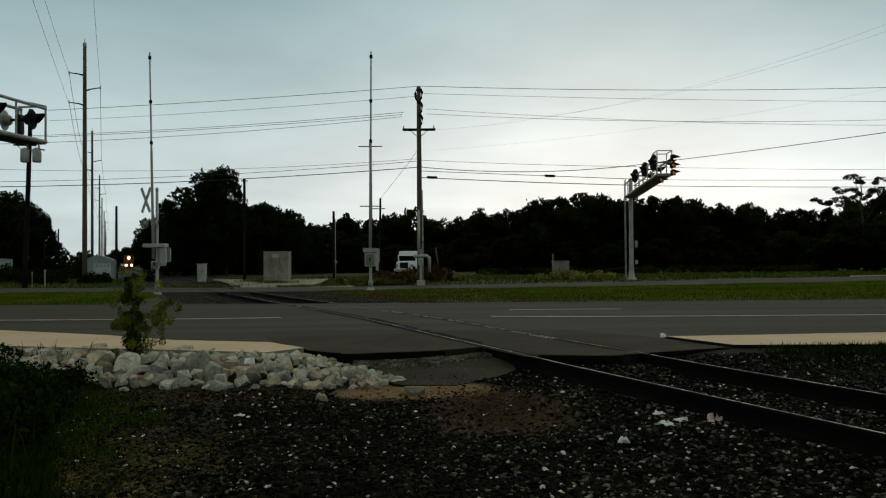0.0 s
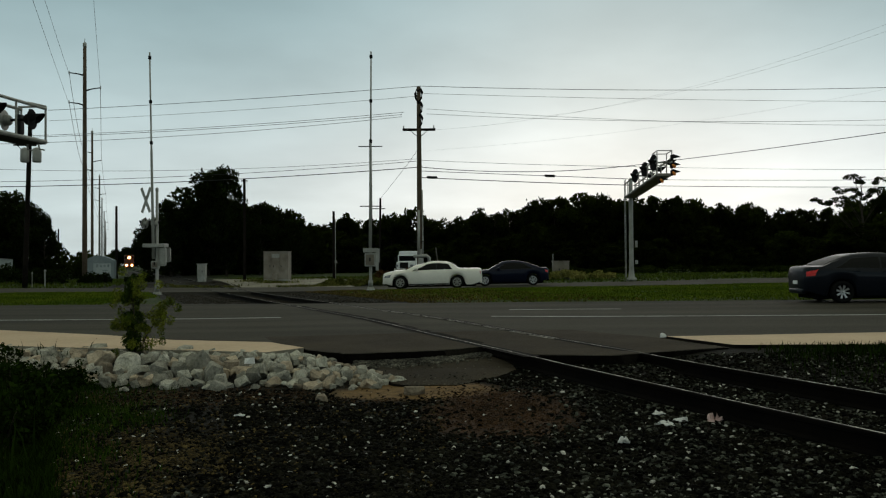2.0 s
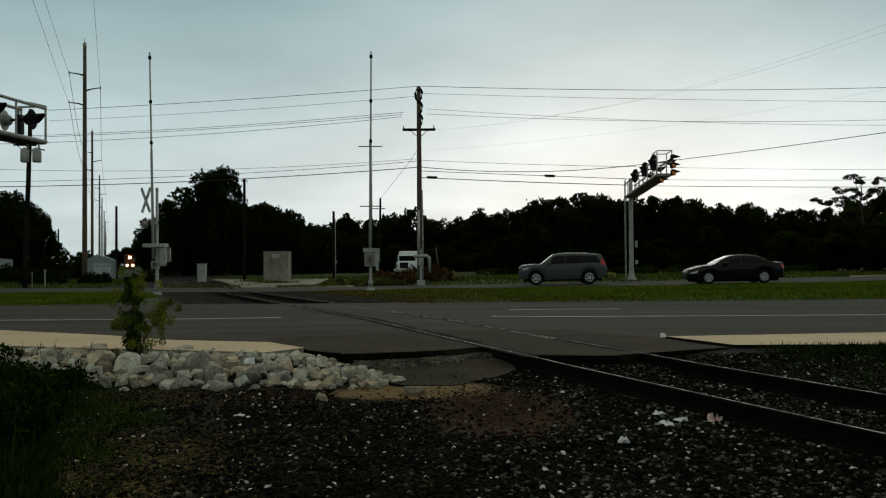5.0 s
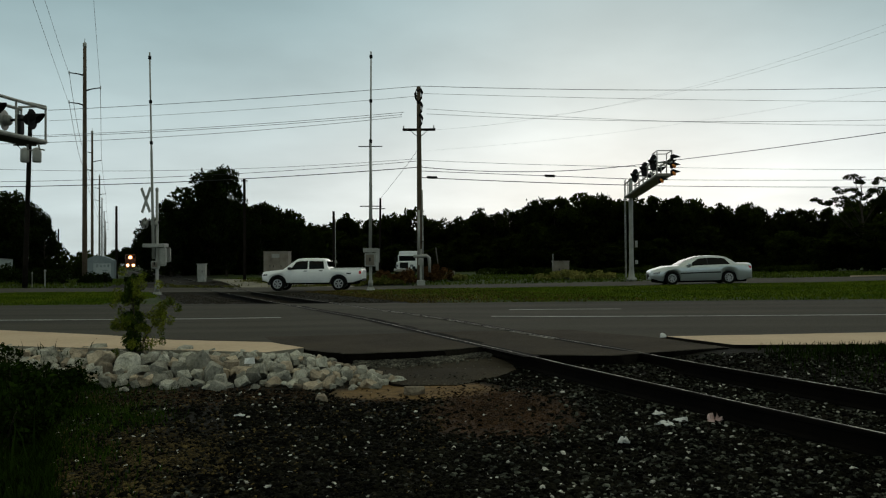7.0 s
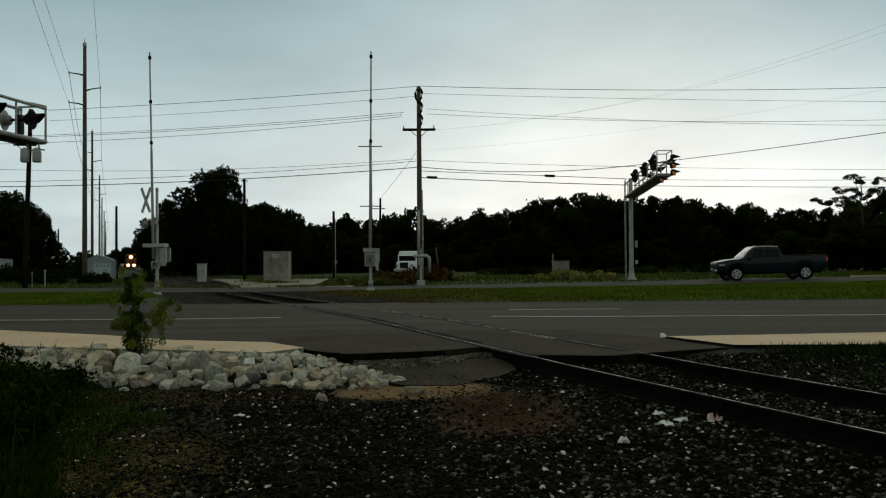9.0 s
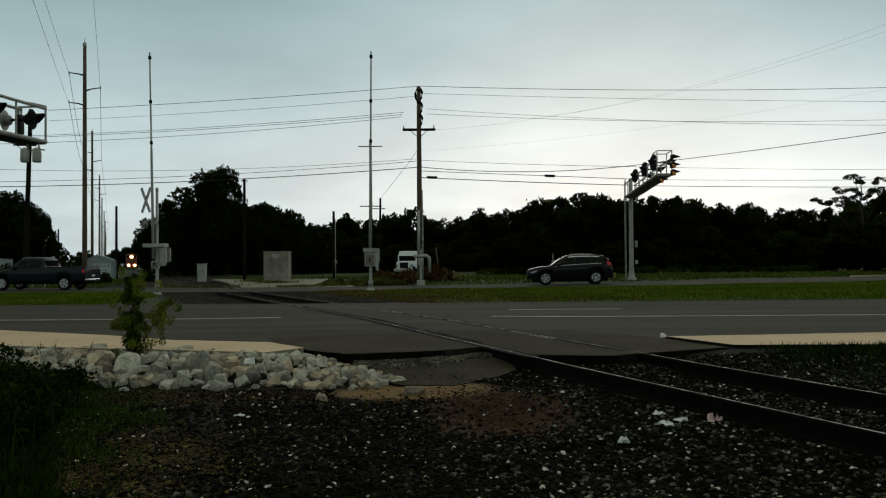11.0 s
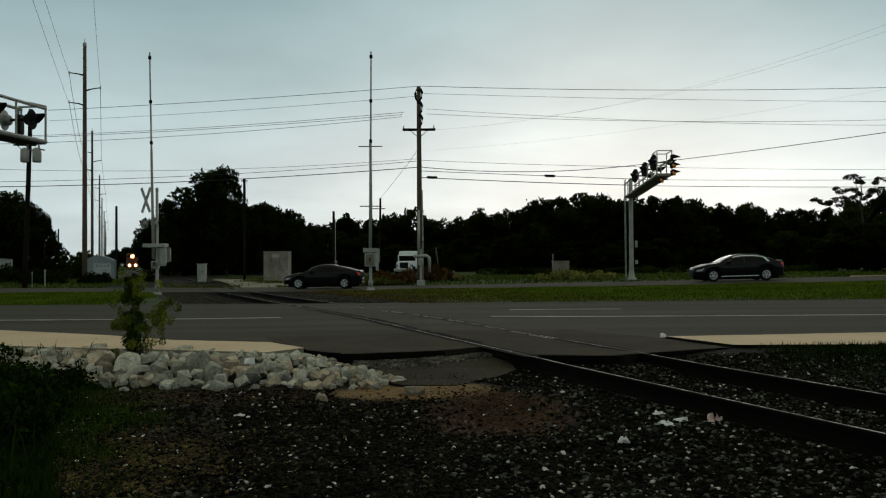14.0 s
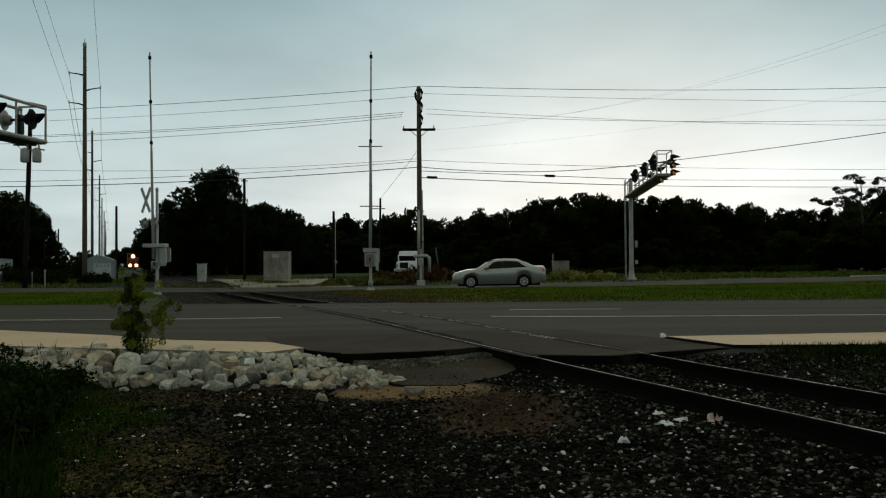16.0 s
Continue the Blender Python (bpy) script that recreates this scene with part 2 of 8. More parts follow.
def ground_material():
    """Gravelly dirt near the track, grass further off, an ochre bare patch by the apron."""
    m = bpy.data.materials.new("ground_soil")
    m.use_nodes = True
    nt = m.node_tree
    N, L = nt.nodes, nt.links
    b = N["Principled BSDF"]
    b.inputs["Roughness"].default_value = 0.95
    b.inputs["Specular IOR Level"].default_value = 0.15
    tc = N.new("ShaderNodeTexCoord").outputs["Object"]

    def tex(scale, detail=5):
        n = N.new("ShaderNodeTexNoise")
        n.inputs["Scale"].default_value, n.inputs["Detail"].default_value = scale, detail
        L.new(tc, n.inputs["Vector"])
        return n.outputs[0]

    def ramp(fac, p0, c0, p1, c1):
        r = N.new("ShaderNodeValToRGB")
        r.color_ramp.elements[0].position, r.color_ramp.elements[0].color = p0, (*c0, 1)
        r.color_ramp.elements[1].position, r.color_ramp.elements[1].color = p1, (*c1, 1)
        L.new(fac, r.inputs[0])
        return r.outputs[0]

    def mix(fac, a, bb):
        n = N.new("ShaderNodeMix")
        n.data_type = "RGBA"
        L.new(fac, n.inputs[0])
        L.new(a, n.inputs[6])
        L.new(bb, n.inputs[7])
        return n.outputs[2]

    def blob(cx, cy, rx, ry, wobble):
        mp = N.new("ShaderNodeMapping")
        mp.inputs["Location"].default_value = (-cx / rx, -cy / ry, 0)
        mp.inputs["Scale"].default_value = (1 / rx, 1 / ry, 0)
        L.new(tc, mp.inputs["Vector"])
        ln = N.new("ShaderNodeVectorMath")
        ln.operation = "LENGTH"
        L.new(mp.outputs[0], ln.inputs[0])
        ad = N.new("ShaderNodeMath")
        ad.operation = "MULTIPLY_ADD"
        L.new(tex(2.2), ad.inputs[0])
        ad.inputs[1].default_value = wobble
        L.new(ln.outputs["Value"], ad.inputs[2])
        hv = N.new("ShaderNodeMath")
        hv.operation = "MULTIPLY"
        hv.inputs[1].default_value = 0.4
        L.new(ad.outputs[0], hv.inputs[0])
        return ramp(hv.outputs[0], 0.34 + wobble * 0.2, (1, 1, 1), 0.46 + wobble * 0.2, (0, 0, 0))

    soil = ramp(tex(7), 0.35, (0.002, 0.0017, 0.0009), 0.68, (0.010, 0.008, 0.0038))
    ochre = ramp(tex(9), 0.3, (0.085, 0.050, 0.018), 0.7, (0.19, 0.115, 0.045))
    rust = ramp(tex(9), 0.3, (0.014, 0.0066, 0.002), 0.7, (0.060, 0.028, 0.0095))
    brown = ramp(tex(12), 0.35, (0.010, 0.0085, 0.004), 0.7, (0.038, 0.031, 0.016))
    green = ramp(tex(0.9), 0.35, (0.014, 0.027, 0.004), 0.66, (0.036, 0.050, 0.009))
    c = mix(blob(0.55, 8.0, 0.8, 1.35, 0.8), soil, rust)
    c = mix(blob(-2.5, 5.9, 0.7, 0.95, 0.8), c, brown)
    c = mix(blob(-2.6, 9.15, 2.2, 0.45, 0.8), c, brown)
    c = mix(blob(-0.35, 9.35, 0.95, 0.62, 0.6), c, ochre)
    at = N.new("ShaderNodeAttribute")
    at.attribute_name = "turf"
    nz = N.new("ShaderNodeMath")
    nz.operation = "MULTIPLY_ADD"
    L.new(tex(1.5), nz.inputs[0])
    nz.inputs[1].default_value = 0.5
    L.new(at.outputs["Fac"], nz.inputs[2])
    c = mix(ramp(nz.outputs[0], 0.65, (0, 0, 0), 0.85, (1, 1, 1)), c, green)
    L.new(c, b.inputs["Base Color"])
    bn = N.new("ShaderNodeBump")
    bn.inputs["Strength"].default_value, bn.inputs["Distance"].default_value = 0.5, 0.03
    L.new(tex(30), bn.inputs["Height"])
    L.new(bn.outputs[0], b.inputs["Normal"])
    return m


M["ground"] = ground_material()


# ---------------------------------------------------------------- building helpers
def mesh_of(name, bm, material, smooth=False):
    me = bpy.data.meshes.new(name)
    bm.to_mesh(me)
    bm.free()
    for m in (material if isinstance(material, (list, tuple)) else [material]):
        me.materials.append(m)
    if smooth:
        me.shade_smooth()
    return me


def part(name, bm, material, parent, label="", smooth=False):
    ob = new(name, mesh_of(name, bm, material, smooth))
    ob.parent = parent
    if label:
        ob["label"] = label
    return ob


def thing(name, m, label, category, group="", kind=""):
    ob = new(name)
    ob.empty_display_size = 0.2
    ob.matrix_basis = m
    return tagged(ob, label, category, group, kind)


def solid(name, bm, material, label, category="", group="", kind="", smooth=False):
    return tagged(new(name, mesh_of(name, bm, material, smooth)), label, category, group, kind)


def box(bm, x0, x1, y0, y1, z0, z1, bevel=0.0, m=None):
    """A box with bevelled edges."""
    b = bmesh.new()
    bmesh.ops.create_cube(b, size=1)
    for v in b.verts:
        v.co = Vector(((x0 + x1) / 2 + v.co.x * (x1 - x0), (y0 + y1) / 2 + v.co.y * (y1 - y0), (z0 + z1) / 2 + v.co.z * (z1 - z0)))
    if bevel:
        bmesh.ops.bevel(b, geom=b.edges[:], offset=bevel, segments=2, affect="EDGES", profile=0.6)
    if m:
        b.transform(m)
    merge(bm, b)
    return bm


def merge(bm, other):
    me = bpy.data.meshes.new("tmp")
    other.to_mesh(me)
    other.free()
    bm.from_mesh(me)
    bpy.data.meshes.remove(me)


def tube(bm, pts, radii, sides=10, cap=True):
    """A tube of changing radius along points."""
    rings = []
    up0 = Vector((0.013, 0.021, 1))
    for i, p in enumerate(pts):
        p = Vector(p)
        a = Vector(pts[max(i - 1, 0)])
        b = Vector(pts[min(i + 1, len(pts) - 1)])
        d = (b - a).normalized()
        ref = up0 if abs(d.z) < 0.95 else Vector((1, 0.02, 0.01))
        s = d.cross(ref).normalized()
        t = s.cross(d)
        r = radii[i] if isinstance(radii, (list, tuple)) else radii
        rings.append([bm.verts.new(p + (s * math.cos(k * math.tau / sides) + t * math.sin(k * math.tau / sides)) * r) for k in range(sides)])
    for a, b in zip(rings, rings[1:]):
        for k in range(sides):
            bm.faces.new((a[k], a[(k + 1) % sides], b[(k + 1) % sides], b[k]))
    if cap:
        bm.faces.new(rings[0][::-1])
        bm.faces.new(rings[-1])
    return bm


def lathe(bm, profile, sides=24, m=None, cap=True):
    """Turns (radius, height) pairs about the z axis."""
    rings = [[bm.verts.new((r * math.cos(k * math.tau / sides), r * math.sin(k * math.tau / sides), z)) for k in range(sides)] for r, z in profile]
    for a, b in zip(rings, rings[1:]):
        for k in range(sides):
            bm.faces.new((a[k], a[(k + 1) % sides], b[(k + 1) % sides], b[k]))
    for ring, flip in ((rings[0], True), (rings[-1], False)) if cap else ():
        bm.faces.new(ring[::-1] if flip else ring)
    if m:
        bmesh.ops.transform(bm, matrix=m, verts=[v for r in rings for v in r])
    return bm


def raw(name, verts, faces, material, smooth=False):
    me = bpy.data.meshes.new(name)
    me.from_pydata(verts, [], faces)
    me.materials.append(material)
    if smooth:
        me.shade_smooth()
    me.update()
    return me


# ---------------------------------------------------------------- lie of the land
TRACK = Vector((2.697, 8.951, 0))      # a point on the centre line
ALONG = Vector((-0.3859, 0.9225, 0))   # the way the track runs
ACROSS = Vector((0.9225, 0.3859, 0))
GAUGE = 1.51
SLANT = -0.055                         # both carriageways draw off slightly to the west


def near_level(x):
    x = min(max(x, -35), 35)
    return 0.01 + 0.003 * x


def far_level(x):
    x = min(max(x, -35), 35)
    return float(np.interp(x, [-35, -20, -13, -6, 4, 13.5, 20, 35], [-0.10, -0.13, -0.14, -0.13, -0.02, 0.09, 0.20, 0.40]))


def road_level(x, y):
    t = min(max((y - 23.6) / 17.4, 0), 1.15)
    hump = 0.05 * math.exp(-((y - 17.5) / 3.6) ** 2 - (off_track(x, y) / 2.4) ** 2) if 8 < y < 27 else 0
    return near_level(x) * (1 - t) + far_level(x) * t + hump


def ease(a, b, v):
    t = min(max((v - a) / (b - a), 0), 1)
    return t * t * (3 - 2 * t)


def off_track(x, y):
    return (Vector((x, y, 0)) - TRACK).dot(ACROSS)


def ground_level(x, y):
    r = road_level(x, y) - 0.07
    yy = y - SLANT * x
    front = -0.2 + 0.025 * noise.noise((x * 0.6, y * 0.6, 0)) + 0.012 * noise.noise((x * 2.1, y * 2.1, 3))
    d = off_track(x, y)
    front -= 0.05 * ease(1.6, 3.5, abs(d)) * ease(4, 12, y)
    front += 0.1 * ease(1.2, 1.9, x) * ease(9.5, 10.6, y)
    e = 0.9 * ease(2.0, 4.0, x)
    z = front + (r + 0.05 * ease(3, 4, x) * (1 - ease(13, 14, y)) - front) * ease(10.8 - e, 12.6 - 1.3 * e, y)
    if 25.6 < yy < 40.6:
        k = ease(25.6, 26.6, yy) * (1 - ease(39.6, 40.5, yy)) * ease(2.0, 4.5, abs(d))
        z += k * (0.09 + 0.03 * noise.noise((x * 0.4, y * 0.4, 0)))
    if 27 < yy < 40.2 or 48.9 < yy < 75:
        z -= 0.13 * (1 - ease(1.4, 2.3, abs(d)))
    if yy > 48:
        far = 0.02 + 0.1 * ease(60, 120, y) + 0.0035 * min(max(x, -40), 40) + 0.06 * noise.noise((x * 0.1, y * 0.1, 0))
        z = r + (far - r) * ease(49.5, 56, yy) - (0.13 * (1 - ease(1.4, 2.3, abs(d))) if yy < 75 else 0)
    return z


def in_poly(x, y, poly):
    c = False
    for (ax, ay), (bx, by) in zip(poly, poly[1:] + poly[:1]):
        if (ay > y) != (by > y) and x < (bx - ax) * (y - ay) / (by - ay) + ax:
            c = not c
    return c


def sheet(name, xs, ys, fn, material, depth=0.08, shift=0.0):
    """A slab over a grid (x, across), laid on fn's heights; across is taken from the slanting base line."""
    bm = bmesh.new()
    top = [[bm.verts.new((x, y + SLANT * x, fn(x, y + SLANT * x) + shift)) for x in xs] for y in ys]
    for a, b in zip(top, top[1:]):
        for i in range(len(xs) - 1):
            bm.faces.new((a[i], a[i + 1], b[i + 1], b[i]))
    rim = [e for e in bm.edges if e.is_boundary]
    ex = bmesh.ops.extrude_edge_only(bm, edges=rim)
    for v in ex["geom"]:
        if isinstance(v, bmesh.types.BMVert):
            v.co.z -= depth
    bmesh.ops.recalc_face_normals(bm, faces=bm.faces[:])
    return bm


def ragged(poly, amp=0.03, piece=0.16, reach=16.0):
    """The outline with its nearer stretches broken into short, uneven bits."""
    out = []
    for (ax, ay), (bx, by) in zip(poly, poly[1:] + poly[:1]):
        out.append((ax, ay))
        d = math.hypot(bx - ax, by - ay)
        if d > 12 or max(ay, by) > reach:
            continue
        n = int(d / piece)
        for i in range(1, n):
            x, y = ax + (bx - ax) * i / n, ay + (by - ay) * i / n
            k = amp * (noise.noise((x * 2.3, y * 2.3, 1)) + 0.7 * noise.noise((x * 7, y * 7, 5)))
            out.append((x - (by - ay) / d * k, y + (bx - ax) / d * k))
    return out


def slab(poly, fn, depth, step=1.5, shift=0.0, under=0.0):
    """A slab with a polygon for its outline, cut into pieces that follow the ground; under: how far its side is cut back below."""
    bm = bmesh.new()
    bm.faces.new([bm.verts.new((x, y, 0)) for x, y in poly])
    for axis in (0, 1):
        lo, hi = min(p[axis] for p in poly), max(p[axis] for p in poly)
        k = math.floor(lo / step) * step + step
        while k < hi:
            if abs(k) < 30:
                co, no = Vector((0, 0, 0)), Vector((0, 0, 0))
                co[axis], no[axis] = k, 1
                bmesh.ops.bisect_plane(bm, geom=bm.verts[:] + bm.edges[:] + bm.faces[:], plane_co=co, plane_no=no)
            k += step
    for v in bm.verts:
        v.co.z = fn(v.co.x, v.co.y) + shift
    rim = [e for e in bm.edges if e.is_boundary]
    tops = len(bm.faces)
    outward = {}
    for e in rim:
        a, b = e.verts
        n = Vector((b.co.y - a.co.y, a.co.x - b.co.x, 0)).normalized()
        if n.dot((a.co + b.co) / 2 - e.link_faces[0].calc_center_median()) < 0:
            n = -n
        for v in e.verts:
            key = (round(v.co.x, 4), round(v.co.y, 4))
            outward[key] = outward.get(key, Vector((0, 0, 0))) + n
    ex = bmesh.ops.extrude_edge_only(bm, edges=rim)
    for v in ex["geom"]:
        if isinstance(v, bmesh.types.BMVert):
            n = outward[(round(v.co.x, 4), round(v.co.y, 4))]
            v.co.z -= depth
            v.co -= n.normalized() * under
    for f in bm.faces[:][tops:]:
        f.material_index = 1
    bmesh.ops.recalc_face_normals(bm, faces=bm.faces[:])
    return bm


def steps(*spans):
    out = []
    for a, b, s in spans:
        n = max(1, round((b - a) / s))
        out += [a + (b - a) * i / n for i in range(n)]
    return out + [spans[-1][1]]


# ---------------------------------------------------------------- ground and roads
ROAD_NEAR_EDGE = [(-430, 41.0), (-40, 20.4), (-12, 17.65), (-8.65, 15.75), (-6.05, 14.4), (-4.5, 13.33), (-2.72, 12.8), (-2.0, 11.75), (-1.4, 11.2), (-0.5, 11.35), (0.2, 11.65), (0.62, 11.95), (1.1, 10.85), (2.2, 10.65), (4.1, 11.5), (3.5, 13.0), (12, 13.8), (40, 12.2), (430, -9.5)]


PATCH = [(-1.25, 11.15), (-0.5, 11.3), (0.2, 11.6), (0.6, 11.8), (0.95, 11.0), (0.95, 10.6), (0.72, 10.15), (0.15, 9.58), (-0.5, 9.62), (-0.78, 10.0), (-1.05, 10.6)]


def patch_level(x, y):
    return -0.15 + 0.065 * ease(10.7, 11.8, y) + 0.02 * noise.noise((x, y, 0)) - 0.04 * (1 - ease(9.7, 10.3, y))


LOT = [(-12.6, 49.7), (-5.6, 49.3), (-5.8, 53), (-7.6, 62), (-11, 68), (-19.6, 68)]


def build_ground():
    xs = steps((-2500, -400, 300), (-400, -60, 20), (-60, -14, 2), (-14, 14, 0.35), (14, 60, 2), (60, 400, 20), (400, 2500, 300))
    ys = steps((-600, -20, 100), (-20, 3, 2), (3, 14, 0.3), (14, 26, 1), (26, 50, 0.6), (50, 70, 2), (70, 200, 10), (200, 3500, 300))
    bm = bmesh.new()
    turf = bm.verts.layers.float.new("turf")
    rows = []
    for y in ys:
        row = []
        for x in xs:
            v = bm.verts.new((x, y, ground_level(x, y) - (0.25 if 49 < y < 69 and in_poly(x, y, LOT) else 0)))
            d = abs(off_track(x, y))
            g = ease(3.2, 5.0, d) * ease(13, 16, y)
            g = max(g, 0.75 * (1 - ease(-3.6, -2.2, x)) * (1 - ease(9, 10.5, y)))
            if y > 50 and -24 < x < -2 and y < 66:
                g = 0
            v[turf] = g
            row.append(v)
        rows.append(row)
    for a, b in zip(rows, rows[1:]):
        for i in range(len(xs) - 1):
            bm.faces.new((a[i], a[i + 1], b[i + 1], b[i]))
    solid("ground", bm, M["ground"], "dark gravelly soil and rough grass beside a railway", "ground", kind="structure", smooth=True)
    poly = ragged([(x, y) for x, y in ROAD_NEAR_EDGE], 0.05)[:-1] + [ROAD_NEAR_EDGE[-1]] + [(430, 3.2), (40, 22.9), (14, 24.5), (0, 25.4), (-16, 27.6), (-40, 29.5), (-430, 50.5)]
    solid("near_road", slab(poly, road_level, 0.16, 2.0, 0.0, 0.1), [M["asphalt"], M["shade_dark"]], "worn grey asphalt carriageway crossed by the track", "road", kind="structure")
    xs = steps((-430, -40, 15), (-40, 40, 2), (40, 430, 15))
    solid("far_road", sheet("far_road", xs, [40.35, 42, 44, 46, 48.6], road_level, M["asphalt"], 0.12), M["asphalt"], "grey asphalt carriageway beyond the grass median", "road", kind="structure")
    poly = [(-14, 18.5), (-12, 17.6), (-8.65, 15.7), (-6.05, 14.35), (-4.5, 13.28), (-2.78, 12.74), (-2.06, 11.8), (-2.5, 11.25), (-7, 12.6), (-14, 15.6)]
    solid("pavement_west", slab(ragged(poly, 0.02, 0.25), road_level, 0.2, 1.5, 0.03, 0.02), [M["concrete"], M["gravel_lot"]], "pale concrete apron ending at the crossing", "pavement", kind="structure")
    poly = [(3.6, 12.97), (12, 13.72), (22, 13.3), (22, 11.0), (12, 11.4), (6.3, 11.45), (4.2, 11.57)]
    solid("pavement_east", slab(ragged(poly, 0.035, 0.25), road_level, 0.2, 1.5, 0.03, 0.04), [M["concrete"], M["shade_dark"]], "pale concrete strip tapering to a point", "pavement", kind="structure")
    poly = ragged(PATCH, 0.05, 0.12)
    solid("asphalt_patch", slab(poly, patch_level, 0.15, 0.4), [M["asphalt_new"], M["shade_dark"]], "broken tongue of old asphalt beside the rail", "pavement", kind="structure")
    poly = [(-3.1, 13.9), (-2.7, 12.82), (-2.0, 11.8), (-1.38, 11.24), (-0.5, 11.38), (0.2, 11.68), (0.62, 11.98), (1.12, 10.88), (2.2, 10.68), (4.05, 11.5), (3.55, 12.9), (2.3, 14.6)]
    solid("crossing_apron", slab(ragged(poly, 0.03), road_level, 0.1, 1.0, 0.004, 0.06), [M["asphalt_new"], M["shade_dark"]], "darker asphalt laid round the rails at the crossing", "pavement", kind="structure")
    solid("gravel_lot", slab(LOT, ground_level, 0.35, 1.0, 0.05), [M["gravel_lot"], M["gravel_lot"]], "pale gravel yard round the signal cabinet", "ground", kind="structure")
    poly = [(25.3, 49.75), (27.5, 50.35), (38, 49.9), (38, 48.9), (28, 49.4)]
    solid("driveway", slab(poly, ground_level, 0.3, 1.0, 0.08), [M["concrete"], M["concrete"]], "pale gravel driveway joining the far carriageway", "pavement", kind="structure")
    poly = [(-5.6, 14.13), (-4.48, 13.35), (-2.79, 12.84), (-2.95, 13.22), (-4.4, 13.66)]
    solid("asphalt_seam", slab(poly, road_level, 0.05, 1.0, 0.004), [M["asphalt_new"], M["asphalt_new"]], "dark tarred seam beside the concrete apron", "pavement", kind="structure")
    # road markings
    def line(name, x0, x1, across, fn, w=0.12, label=""):
        xs = steps((x0, x1, 2.0))
        bm = sheet(name, xs, [across, across + w], fn, None, 0.003, 0.006)
        solid(name, bm, M["paint_line"], label, "road marking", kind="structure")
    line("edge_line_west", -60, -3.8, 18.42, road_level, 0.13, "worn white edge line on the carriageway")
    line("edge_line_east", 1.1, 60, 18.3, road_level, 0.13, "worn white edge line on the carriageway")
    for k in range(-4, 5):
        x0 = 1.75 + 12.2 * k
        if abs(x0 + 10.5) > 2:
            line("lane_dash", x0, x0 + 2.9, 21.2, road_level, 0.12, "short white lane dash on the asphalt")


build_ground()


# ---------------------------------------------------------------- railway
def rail_level(x, y):
    return road_level(x, y) * ease(9.5, 11.5, y) + 0.011 if y < 60 else road_level(x, 47) + (0.12 - road_level(x, 47)) * ease(50, 120, y)


